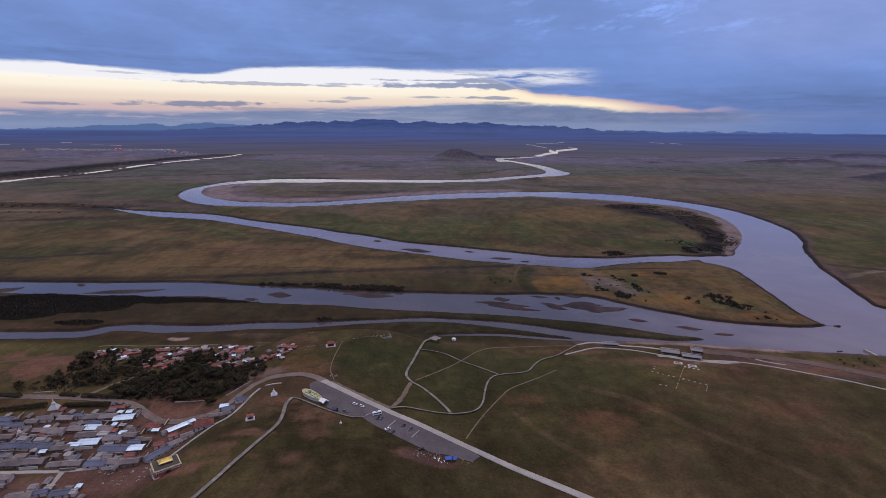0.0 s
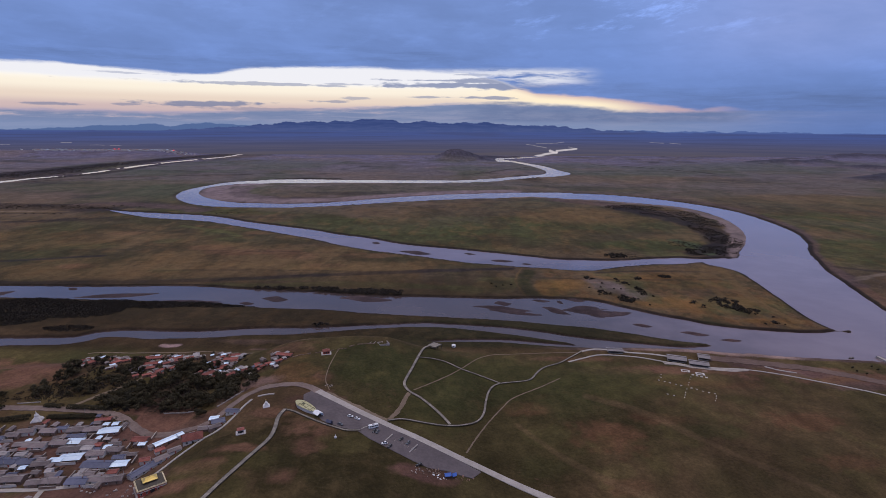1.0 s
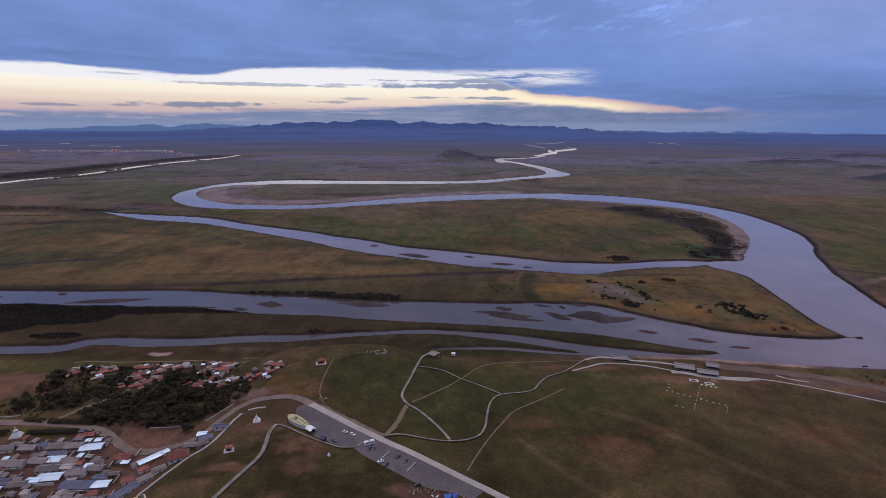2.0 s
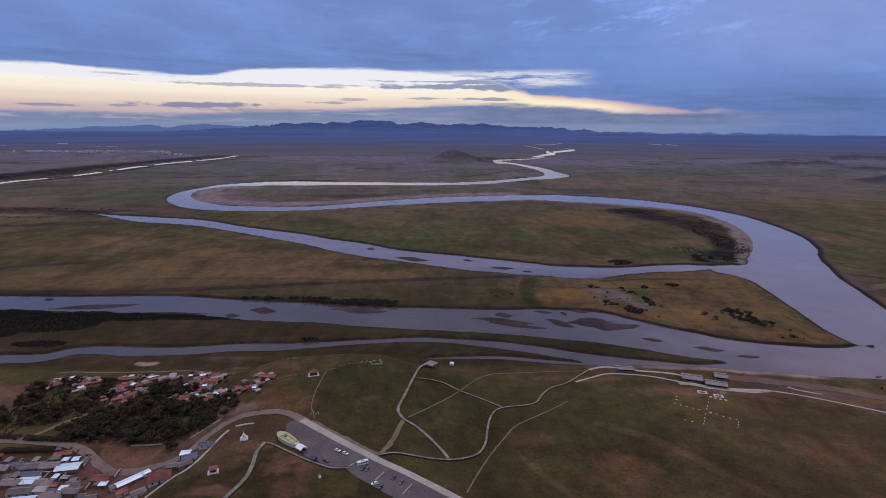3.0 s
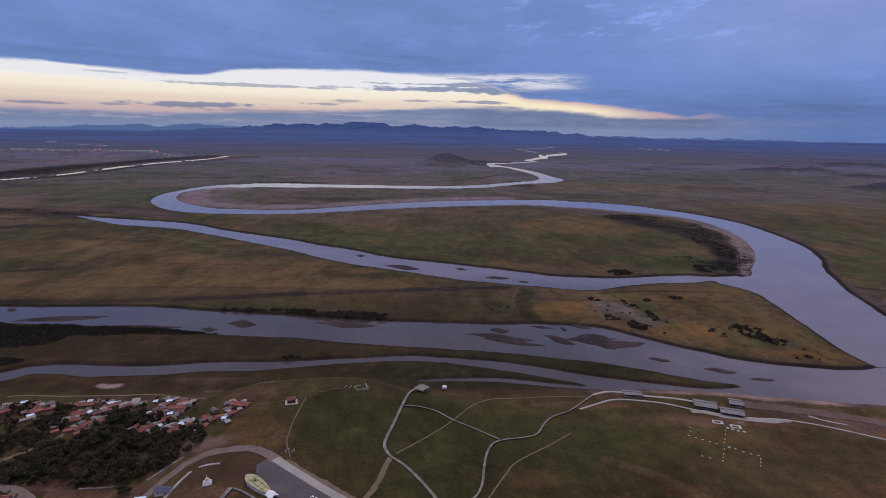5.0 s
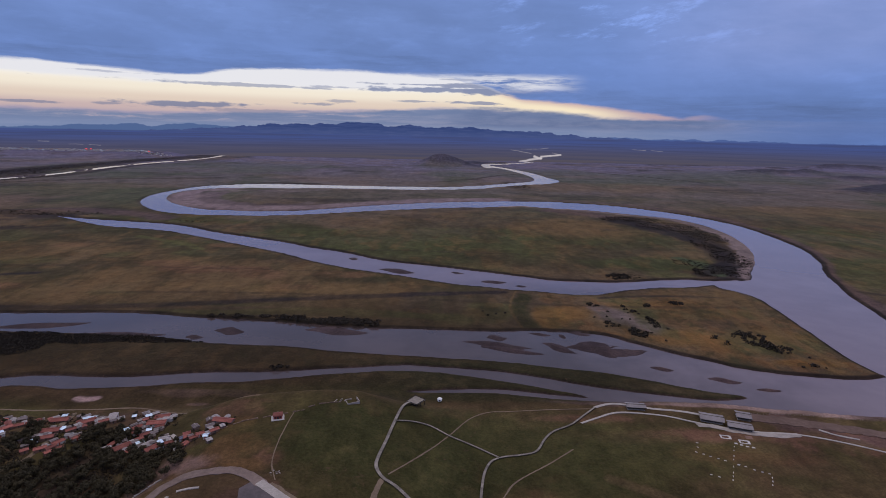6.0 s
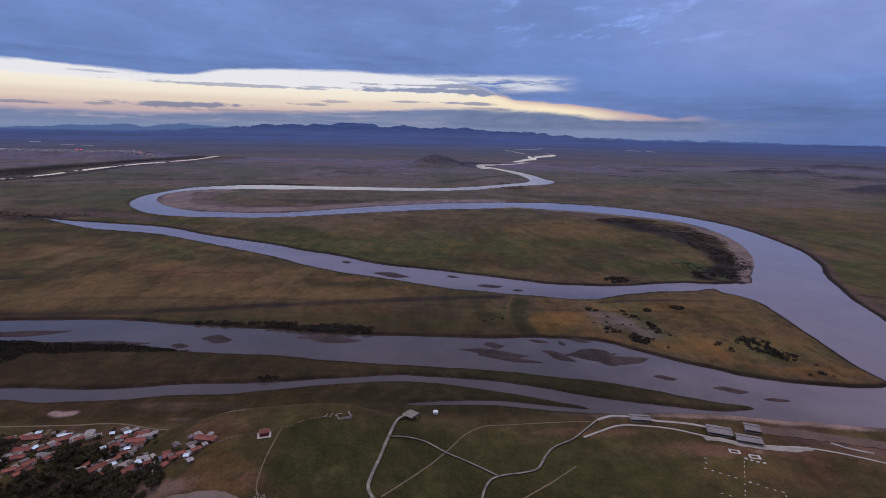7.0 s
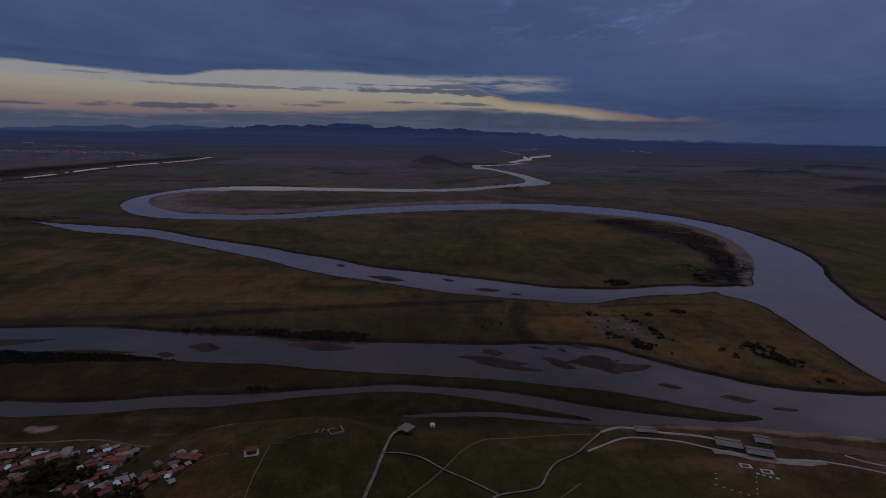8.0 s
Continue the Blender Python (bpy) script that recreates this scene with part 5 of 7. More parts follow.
LOT_KERBS = [((-61.5, 354.7), (-51.6, 363.2)), ((-42.8, 342.0), (-34.8, 356.4)), ((-25.8, 332.3), (-16.7, 348.8))]
for (ax, ay), (bx, by) in LOT_KERBS:
    kerb = thing("kerb", ax, ay, ground_z((ax + bx) / 2, (ay + by) / 2) + 0.3, math.degrees(math.atan2(by - ay, bx - ax)), "low pale concrete kerb across the car park", "kerb", "car park kerbs")
    part("kerb_stone", boxed(0, math.hypot(bx - ax, by - ay), -0.35, 0.35, -0.4, 0.25, 0.05), M_CONCRETE, kerb)

for i in range(7):
    x, y = -33 + i * 2.4, 349.5 - i * 1.25
    line = thing("parking_line", x, y, ground_z(x, y) + 0.37, 62, "thin worn white bay line on dark paving", "bay line", "bay lines")
    part("paint", boxed(-2.2, 2.2, -0.06, 0.06, -0.05, 0.02), M_STONE, line)


def boardwalk(points, width, label, rise=0.7):
    """A boardwalk of short level deck sections on posts, each a small step from the next."""
    p = evenly(points, 4.2)
    c = p[len(p) // 2]
    ob = thing("boardwalk", c[0], c[1], ground_z(*c), 0, label, "boardwalk", "boardwalks on the slope")
    inv = ob.matrix_basis.inverted()
    deck, beam, post = bmesh_data("deck_section", boxed(-2.25, 2.25, -width / 2, width / 2, -0.14, 0.0), M_DECK), None, POST
    # dark side beams also stand in for the deck's shaded edge line
    beam = bmesh_data("edge_beam", boxed(-2.25, 2.25, -0.09, 0.09, -0.42, 0.16), M_BEAM)
    for i, (a, b) in enumerate(zip(p, p[1:])):
        m = (a + b) / 2
        t = math.degrees(math.atan2(b[1] - a[1], b[0] - a[0]))
        z = ground_z(*m) + rise
        tilt = -math.degrees(math.atan2(ground_z(*b) - ground_z(*a), math.hypot(b[0] - a[0], b[1] - a[1])))
        here = inv @ pose(m[0], m[1], z, 0, tilt, t)
        sec = shared("deck_section", deck, ob, here)
        for s in (-1, 1):
            shared("edge_beam", beam, sec, pose(0, s * (width / 2 + 0.09), 0))
            if i % 2 == 0:
                shared("post", post, sec, pose(0, s * (width / 2 - 0.15), -0.15))
    return ob


def bmesh_data(name, bm, mat):
    me = bpy.data.meshes.new(name)
    bm.to_mesh(me)
    bm.free()
    me.materials.append(mat)
    return me


POST = bmesh_data("post", boxed(-0.1, 0.1, -0.1, 0.1, -1.6, 0.0), M_BEAM)
boardwalk(STAIR_WALK, 2.6, "long grey stepped boardwalk climbing the grassy spur")
boardwalk(LOT_WALK, 1.6, "brown boardwalk along the edge of the car park", 0.5)
boardwalk(DECK_WALK, 2.2, "grey boardwalk leading down to the viewing deck")
boardwalk(CROSS_WALK, 1.4, "narrow grey boardwalk crossing the slope")
boardwalk(LOOP_WALK, 1.6, "winding grey boardwalk looping through the meadow")


# ---- houses ----
def gable_roof(length, width, eave, rise, over=0.4, thick=0.18):
    """Two thin pitched planes over the length, with overhang and thickness."""
    bm = bmesh.new()
    x0, x1, h = -length / 2 - over, length / 2 + over, width / 2 + over
    drop = rise * over / (width / 2)
    prof = [(-h, eave - drop), (0, eave + rise), (h, eave - drop)]
    rows = [[bm.verts.new((x, y, z + dz)) for y, z in prof] for x in (x0, x1) for dz in (0, thick)]
    a, b, c, d = rows
    for i in (0, 1):
        bm.faces.new((b[i], d[i], d[i + 1], b[i + 1]))
        bm.faces.new((a[i + 1], c[i + 1], c[i], a[i]))
        bm.faces.new((a[i], b[i], b[i + 1], a[i + 1]))
        bm.faces.new((c[i + 1], d[i + 1], d[i], c[i]))
    for i in (0, 2):
        bm.faces.new((a[i], c[i], d[i], b[i]))
    bmesh.ops.recalc_face_normals(bm, faces=bm.faces)
    return bm


def gable_walls(length, width, eave, rise):
    bm = bmesh.new()
    l, w = length / 2, width / 2
    ends = []
    for x in (-l, l):
        ends.append([bm.verts.new(p) for p in ((x, -w, -1.5), (x, w, -1.5), (x, w, eave), (x, 0, eave + rise - 0.02), (x, -w, eave))])
    for e in ends:
        bm.faces.new(e)
    for i in range(5):
        bm.faces.new((ends[0][i], ends[0][(i + 1) % 5], ends[1][(i + 1) % 5], ends[1][i]))
    bmesh.ops.recalc_face_normals(bm, faces=bm.faces)
    return bm


ROOF_WORDS = ("weathered grey tile", "dark blue metal", "sky-tinted pale steel", "red clay tile", "pale flat")
WALL_WORDS = {0: "mud-brown", 1: "whitewashed", 2: "brown brick"}
rng = random.Random(4)


def house(x, y, length, turn, roof, wall, group, width=0.0, eave=0.0):
    """A low village house: walls, pitched roof with a ridge, a door and windows on the yard side."""
    width = width or max(4.2, min(7.8, length * 0.58))
    eave = eave or rng.uniform(2.3, 2.9)
    rise = (0.55 if roof in (2, 4) else 1.0) * width / 6.0
    size = "small" if length < 8 else "long" if length > 16 else "low"
    kind = "shed" if "shed" in group else "house"
    ob = thing(kind, x, y, ground_z(x, y), turn, "%s %s village %s under a %s roof" % (size, WALL_WORDS[wall], kind, ROOF_WORDS[roof]), kind, group)
    part("wall", gable_walls(length, width, eave, rise), (M_MUDWALL, M_WHITEWALL, M_BRICK)[wall], ob)
    r = part("roof", gable_roof(length, width, eave, rise), ROOFS[roof], ob)
    part("ridge", boxed(-length / 2 - 0.4, length / 2 + 0.4, -0.22, 0.22, eave + rise + 0.02, eave + rise + 0.30, 0.04), M_STONE if roof == 0 else ROOFS[roof], r)
    if roof == 3 and length > 8:
        for s in (-1, 1):
            part("verge", boxed(s * (length / 2 + 0.25) - 0.16, s * (length / 2 + 0.25) + 0.16, -width / 2 - 0.3, 0.0, eave + 0.0, eave + 0.10), M_MUDWALL, r)
    n = max(1, int(length // 4.5))
    for i in range(n):
        wx = (i + 0.5) / n * length - length / 2
        if i == n // 2:
            part("door", boxed(wx - 0.5, wx + 0.5, -width / 2 - 0.06, -width / 2 + 0.1, 0.0, 2.0), M_RED if wall == 1 else M_BEAM, ob)
        else:
            w = part("window", boxed(wx - 0.75, wx + 0.75, -width / 2 - 0.05, -width / 2 + 0.1, 0.9, 2.1), M_WHITEWALL, ob)
            part("pane", boxed(wx - 0.6, wx + 0.6, -width / 2 - 0.08, -width / 2, 1.05, 1.95), M_GLASSY, w)
    if roof in (0, 1) and length > 10:
        part("chimney", boxed(length * 0.22 - 0.25, length * 0.22 + 0.25, 0.5, 1.0, eave, eave + rise + 0.9), M_BRICK, ob)
    return ob


def wall_of(roof):
    return (0, 1, 2, 2, 1)[roof] if rng.random() < 0.8 else 1


for row, turn, spread in ((ROW_A, 6, 7), (ROW_B, 4, 7), (ROW_C, 5, 6), (ROW_D, 6, 5), (ROW_E, 12, 5)):
    for x, y, length, roof in row:
        house(x, y, length, turn + rng.uniform(-spread, spread), roof, wall_of(roof), "lower village houses")
LANE = [(-195.5, 354.5, 17, 50, 2, 5.0), (-192.5, 320.5, 20, 62, 1, 6.0), (-187.0, 331.0, 9, 48, 0, 5.5), (-182.0, 338.5, 8, 42, 0, 5.0), (-198.5, 331.5, 6, 20, 3, 4.5), (-194.5, 342.5, 6, 45, 3, 4.0),
        (-203.0, 350.0, 6, 50, 0, 4.5), (-169.5, 374.0, 6, 10, 2, 5.0), (-163.5, 367.0, 9, 25, 1, 6.0), (-163.0, 359.5, 8, 40, 0, 5.0), (-171.5, 361.5, 8, 12, 0, 5.0), (-157.5, 379.0, 9, -4, 1, 4.5), (-189.0, 360.5, 4, 50, 2, 3.8)]
for x, y, length, turn, roof, width in LANE:
    house(x, y, length, turn, roof, wall_of(roof), "lane houses", width=width)
UPPER = UP_A + UP_B + UP_C + UP_D
for x, y, length, turn, roof in UPPER:
    house(x, y, length, turn, roof, wall_of(roof), "upper village houses", width=max(3.2, min(5.6, length * 0.55)), eave=2.3)
for i, (x, y, length, turn, roof) in enumerate(UPPER):
    if length > 5 and i % 4 != 3:
        a, r = radians(turn + 90), 5.0 + 0.4 * (i % 3)
        house(x + r * math.cos(a), y + r * math.sin(a), 3.0 + (i % 4) * 0.8, turn + 90 * (i % 2), (0, 4, 0, 0)[i % 4], i % 2, "upper village sheds", width=2.8, eave=1.9)


def courtyard_wall(x, y, length, turn, mat, words):
    ob = thing("courtyard_wall", x, y, ground_z(x, y), turn, "%s courtyard wall between village yards" % words, "wall", "courtyard walls")
    part("wall_body", boxed(-length / 2, length / 2, -0.22, 0.22, -1.0, 1.8, 0.02), mat, ob)
    part("coping", boxed(-length / 2 - 0.05, length / 2 + 0.05, -0.32, 0.32, 1.8, 1.98), M_STONE, ob)


for row in (ROW_A, ROW_B, ROW_C, ROW_D):
    for i, (x, y, length, roof) in enumerate(row):
        if length > 9:
            courtyard_wall(x + length / 2 + 0.9, y + 6.5, 9.0, 97, M_MUDWALL, "low mud-brown")
            if i % 2:
                courtyard_wall(x, y - 6.0, length * 0.9, 7, M_WHITEWALL if i % 4 == 1 else M_MUDWALL, "low pale" if i % 4 == 1 else "low mud-brown")
            if i % 3 == 0:
                house(x - length * 0.3, y + 7.2, 4.6, 97, 0 if i % 2 else 4, 0, "yard sheds", width=3.0, eave=2.0)


# small sheds, lean-tos and porches that fill the yards between the houses
LOWER = ROW_A + ROW_B + ROW_C + ROW_D + ROW_E
TAKEN = [(h[0], h[1], 0.5 * h[2]) for h in LOWER + UPPER] + [(h[0], h[1], 0.4 * h[2]) for h in LANE]
ROADS = [tuple(p) for line in (VILLAGE_ROAD, DIRT_ROAD, GREEN_LANE, TEMPLE_WALK) for p in evenly(line, 3)]
LANE_LOW = [tuple(p) for p in evenly([(-295, 300), (-270, 301.5), (-246, 302.7), (-226, 306.5), (-207, 310.5)], 3)]


def free_spot(x, y, room):
    return all(abs(x - a) > r + room or abs(y - b) > 3.0 + room for a, b, r in TAKEN) and all((x - a) ** 2 + (y - b) ** 2 > 30 for a, b in ROADS + LANE_LOW)


fill = random.Random(33)
for spots, count, room, turn, group, roofs in ((LOWER, 60, 1.1, 5, "yard sheds", (0, 0, 0, 1, 2, 4, 0, 3)), (UPPER, 64, 0.4, 40, "upper village sheds", (3, 0, 4, 0, 3, 4, 2, 0))):
    made, tries = 0, 0
    while made < count and tries < 6000:
        tries += 1
        hx, hy, hl = fill.choice(spots)[:3]
        x, y = hx + fill.uniform(-1, 1) * (hl * 0.5 + 6), hy + fill.uniform(-8.5, 8.5)
        length = fill.uniform(3.0, 6.5)
        if not free_spot(x, y, room):
            continue
        TAKEN.append((x, y, length * 0.5))
        made += 1
        house(x, y, length, turn + fill.choice((0, 0, 90)) + fill.uniform(-8, 8), fill.choice(roofs), 0 if fill.random() < 0.7 else 2, group, width=fill.uniform(2.6, 4.0), eave=fill.uniform(1.8, 2.5))


def rubble_heap(x, y, spread, count, mat, words):
    ob = thing("rubble_heap", x, y, ground_z(x, y), 0, words, "rubble")
    for k in range(count):
        a, r, s = rng.uniform(0, 6.28), spread * math.sqrt(rng.random()), rng.uniform(0.25, 0.85)
        px, py = r * math.cos(a) * 1.6, r * math.sin(a)
        q = part("block", boxed(-s, s, -s * 0.6, s * 0.6, -0.4, s * 0.6, s * 0.2), mat, ob)
        q.matrix_basis = pose(px, py, ground_z(x + px, y + py) - ground_z(x, y), rng.uniform(-12, 12), rng.uniform(-12, 12), rng.uniform(0, 180))


rubble_heap(-200, 296, 10, 26, M_STONE, "scattered grey building rubble on bare soil")
rubble_heap(-221, 303, 7, 16, M_CONCRETE, "scattered pale builders' blocks below the houses")
rubble_heap(-92.7, 417, 3.0, 12, M_STONE, "heap of grey stones beside the road")
rubble_heap(-12, 321, 5, 18, M_STONE, "heap of grey stones at the car park's end")
rubble_heap(-4, 323.5, 4, 16, M_MUDWALL, "heap of brown sacks and planks behind the stalls")
rubble_heap(14, 324, 5, 18, M_BRICK, "heap of brown debris beside the road")


# ---- temple, stupas, huts ----
M_CREAM = surface("cream_plaster", (0.42, 0.35, 0.23), (0.55, 0.47, 0.33), 1.0, 0.8)
def stupa(x, y, size, label):
    ob = thing("stupa", x, y, ground_z(x, y), 20, label, "stupa", "white stupas")
    k = size / 10.0
    part("terrace", boxed(-4.4 * k, 4.4 * k, -4.4 * k, 4.4 * k, -1.5, 0.5 * k), M_MUDWALL, ob, "brown stone terrace")
    for w, z0, z1 in ((3.9, 0.5, 1.4), (3.3, 1.4, 2.1), (2.8, 2.1, 2.8), (2.3, 2.8, 3.4), (1.9, 3.4, 4.0)):
        part("tier", boxed(-w * k, w * k, -w * k, w * k, z0 * k, z1 * k, 0.06), M_STUPA, ob)
    part("dome", lathe([(1.35 * k, 4.0 * k), (1.6 * k, 4.7 * k), (1.75 * k, 5.5 * k), (1.5 * k, 6.1 * k), (0.8 * k, 6.4 * k)]), M_STUPA, ob)
    part("harmika", boxed(-0.6 * k, 0.6 * k, -0.6 * k, 0.6 * k, 6.4 * k, 6.9 * k), M_STUPA, ob)
    spire = part("spire", lathe([(0.5 * k, 6.9 * k), (0.42 * k, 7.6 * k), (0.3 * k, 8.4 * k), (0.15 * k, 9.2 * k)], 10), M_STUPA, ob)
    part("finial", lathe([(0.45 * k, 9.2 * k), (0.3 * k, 9.5 * k), (0.08 * k, 10.0 * k)], 10), M_GOLD, spire, "gilded finial")


stupa(-133.2, 382.8, 6.2, "white stepped stupa alone on the grassy spur")
stupa(-311.4, 385.1, 9.0, "large white stupa on a square terrace by the road")
stupa(-308.9, 346.7, 6.5, "small white stupa among the village roofs")


def temple(x, y, turn):
    ob = thing("temple", x, y, ground_z(x, y), turn, "dark red temple with white bands and a gilded hipped roof", "temple")
    part("plinth", boxed(-8.6, 8.6, -7.0, 7.0, -3.0, 0.4), M_STONE, ob)
    wall = part("wall", boxed(-7.6, 7.6, -6.0, 6.0, 0.4, 4.3, 0.15), M_RED, ob)
    part("white_band", boxed(-7.62, 7.62, -6.02, 6.02, 3.1, 3.5), M_WHITEWALL, wall)
    part("eave", boxed(-8.0, 8.0, -6.4, 6.4, 4.3, 4.55), M_CREAM, ob, "cream eave band")
    part("parapet", boxed(-7.7, 7.7, -6.1, 6.1, 4.55, 4.95, 0.05), M_CREAM, ob, "cream parapet")
    part("terrace", boxed(-7.2, 7.2, -5.7, 5.7, 4.95, 5.05), M_BEAM, ob, "dark flat roof terrace")
    for i in range(5):
        for s in (-1, 1):
            w = part("window", boxed(-6 + i * 3 - 0.55, -6 + i * 3 + 0.55, s * 6.0 - 0.1, s * 6.0 + 0.1, 1.4, 3.0), M_WHITEWALL, ob)
            part("pane", boxed(-6 + i * 3 - 0.4, -6 + i * 3 + 0.4, s * 6.0 - 0.16, s * 6.0 + 0.16, 1.55, 2.85), M_DARK, w)
    part("door", boxed(-1.2, 1.2, -6.25, -5.9, 0.4, 3.2), M_DARK, ob)
    part("lantern_room", boxed(-2.6, 2.6, -0.6, 3.0, 5.05, 6.4), M_RED, ob)
    bm = bmesh.new()
    rings = []
    for hx, hy, z in ((4.2, 3.0, 6.0), (4.1, 2.9, 6.25), (3.2, 1.9, 6.6), (2.3, 0.7, 7.2), (2.1, 0.12, 7.6)):
        rings.append([bm.verts.new(p) for p in ((-hx, 1.2 - hy, z), (hx, 1.2 - hy, z), (hx, 1.2 + hy, z), (-hx, 1.2 + hy, z))])
    for a, b in zip(rings, rings[1:]):
        for i in range(4):
            bm.faces.new((a[i], a[(i + 1) % 4], b[(i + 1) % 4], b[i]))
    bm.faces.new(rings[-1])
    bm.faces.new(rings[0][::-1])
    g = part("golden_roof", bm, M_GOLD, ob, "gilded hipped roof")
    part("finial", lathe([(0.25, 7.55), (0.35, 7.8), (0.12, 8.1), (0.04, 8.5)], 10), M_GOLD, g).matrix_basis = pose(0, 1.2, 0)


temple(-174.3, 295.5, 38)


def hipped_house(x, y, length, width, eave, rise, turn, roof, wall, label):
    ob = thing("house", x, y, ground_z(x, y), turn, label, "house")
    part("wall", boxed(-length / 2, length / 2, -width / 2, width / 2, -1.5, eave), wall, ob)
    bm = bmesh.new()
    a, b, r = length / 2 + 0.6, width / 2 + 0.6, max(0.2, (length - width) / 2)
    low = [bm.verts.new(p) for p in ((-a, -b, eave - 0.1), (a, -b, eave - 0.1), (a, b, eave - 0.1), (-a, b, eave - 0.1))]
    up = [bm.verts.new(p) for p in ((-a, -b, eave + 0.1), (a, -b, eave + 0.1), (a, b, eave + 0.1), (-a, b, eave + 0.1))]
    top = [bm.verts.new((-r, 0, eave + rise)), bm.verts.new((r, 0, eave + rise))]
    bm.faces.new(low[::-1])
    for i in range(4):
        bm.faces.new((low[i], low[(i + 1) % 4], up[(i + 1) % 4], up[i]))
    bm.faces.new((up[0], up[1], top[1], top[0]))
    bm.faces.new((up[2], up[3], top[0], top[1]))
    bm.faces.new((up[1], up[2], top[1]))
    bm.faces.new((up[3], up[0], top[0]))
    roof_ob = part("roof", bm, roof, ob)
    part("ridge", boxed(-r, r, -0.18, 0.18, eave + rise - 0.06, eave + rise + 0.22), M_STONE, roof_ob)
    for i in (-1, 0, 1):
        part("door" if i == 0 else "window", boxed(i * length * 0.3 - 0.6, i * length * 0.3 + 0.6, -width / 2 - 0.08, -width / 2 + 0.1, 0.0 if i == 0 else 0.9, 2.1), M_DARK, ob)
    return ob


hipped_house(-174.6, 350.0, 12.5, 9, 3.0, 3.4, 24, ROOFS[3], M_WHITEWALL, "large white house under a red hipped tile roof")
hipped_house(-139.3, 347.3, 3.8, 3.0, 2.9, 0.9, 20, ROOFS[3], M_WHITEWALL, "tiny white shrine hut with a red hipped roof")
hipped_house(-109.0, 482.0, 6.0, 5.0, 2.8, 1.8, 15, ROOFS[3], M_RED, "small dark red hut on the ridge")
court = thing("terrace", -139.3, 347.0, ground_z(-139.3, 347.0), 20, "low white stone terrace under the shrine hut", "terrace")
part("paving", boxed(-3.2, 3.2, -2.7, 2.7, -1.0, 0.5), M_WHITEWALL, court)
plat = thing("terrace", -109.0, 481.5, ground_z(-109, 481.5), 15, "low white stone terrace under the red hut", "terrace")
part("paving", boxed(-4.6, 4.6, -3.8, 3.8, -1.0, 0.25), M_WHITEWALL, plat)


def low_wall(points, height, mat, label, name="stone_wall"):
    p = evenly(points, 3.0)
    c = p[len(p) // 2]
    ob = thing(name, c[0], c[1], ground_z(*c), 0, label, "wall")
    inv = ob.matrix_basis.inverted()
    block = bmesh_data("block", boxed(-1.35, 1.35, -0.35, 0.35, -0.6, height, 0.08), mat)
    for i, (a, b) in enumerate(zip(p, p[1:])):
        m = (a + b) / 2
        if (i * 5) % 7 != 3:
            shared("block", block, ob, inv @ pose(m[0], m[1], ground_z(*m) - 0.15 * (i % 3), 0, 0, math.degrees(math.atan2(b[1] - a[1], b[0] - a[0]))))


low_wall(RIDGE_WALL[:6], 0.7, M_MUDWALL, "broken low stone wall along the ridge")
low_wall([(-90, 497), (-82, 503), (-72, 507), (-64, 510)], 0.7, M_MUDWALL, "broken low stone wall ending at the ruin")
ruin = thing("ruin", -58.4, 511.9, ground_z(-58.4, 511.9), 25, "roofless pale stone enclosure on the ridge edge", "ruin")
for x0, x1, y0, y1, h in ((-5, 5, -4, -3.4, 1.3), (4.4, 5, -3.4, 4, 1.5), (-5, 0.5, 3.4, 4, 1.1), (-5, -4.4, -3.4, 3.4, 0.9)):
    part("wall", boxed(x0, x1, y0, y1, -1.0, h, 0.05), M_STONE, ruin)
for k in range(7):
    q = part("stone", boxed(-0.6, 0.6, -0.5, 0.5, -0.3, 0.6, 0.15), M_STONE, ruin)
    q.matrix_basis = pose(-14 + k * 1.4, 2 + (k % 3) * 1.6, ground_z(-70 + k, 512) - ground_z(-58.4, 511.9), 0, 0, k * 33)


# ---- viewing deck, shore pavilions, tents ----
M_SHINGLE = surface("pale_shingle", (0.15, 0.135, 0.145), (0.25, 0.225, 0.24), 1.0, 0.8, bump=0.1)
def open_pavilion(x, y, length, width, turn, label, height=2.7, roof=None, walls=True):
    ob = thing("pavilion", x, y, ground_z(x, y), turn, label, "pavilion", "shore pavilions")
    part("floor", boxed(-length / 2, length / 2, -width / 2, width / 2, -1.0, 0.35), M_CONCRETE, ob)
    for sx in (-1, -0.33, 0.33, 1):
        for sy in (-1, 1):
            part("post", boxed(sx * (length / 2 - 0.6) - 0.2, sx * (length / 2 - 0.6) + 0.2, sy * (width / 2 - 0.5) - 0.2, sy * (width / 2 - 0.5) + 0.2, 0.35, height), M_BEAM, ob)
    if walls:
        part("wall", boxed(-length / 2 + 0.9, length / 2 - 0.9, -width / 2 + 1.6, width / 2 - 0.8, 0.35, height - 0.3), M_BEAM, ob)
        for i in range(4):
            wx = (i - 1.5) * length * 0.2
            part("window", boxed(wx - length * 0.07, wx + length * 0.07, -width / 2 + 1.5, -width / 2 + 1.7, 1.0, height - 0.8), M_GLASSY, ob)
    rf = part("roof", gable_roof(length, width, height, width * 0.10, 0.9, 0.3), roof or M_SHINGLE, ob, "pale grey shingled roof")
    part("fascia", boxed(-length / 2 - 0.95, length / 2 + 0.95, -width / 2 - 1.0, -width / 2 - 0.9, height - 0.5, height - 0.05), M_BEAM, rf)
    part("ridge", boxed(-length / 2 - 0.9, length / 2 + 0.9, -0.2, 0.2, height + width * 0.10 + 0.2, height + width * 0.10 + 0.5), M_BEAM, rf)
    return ob


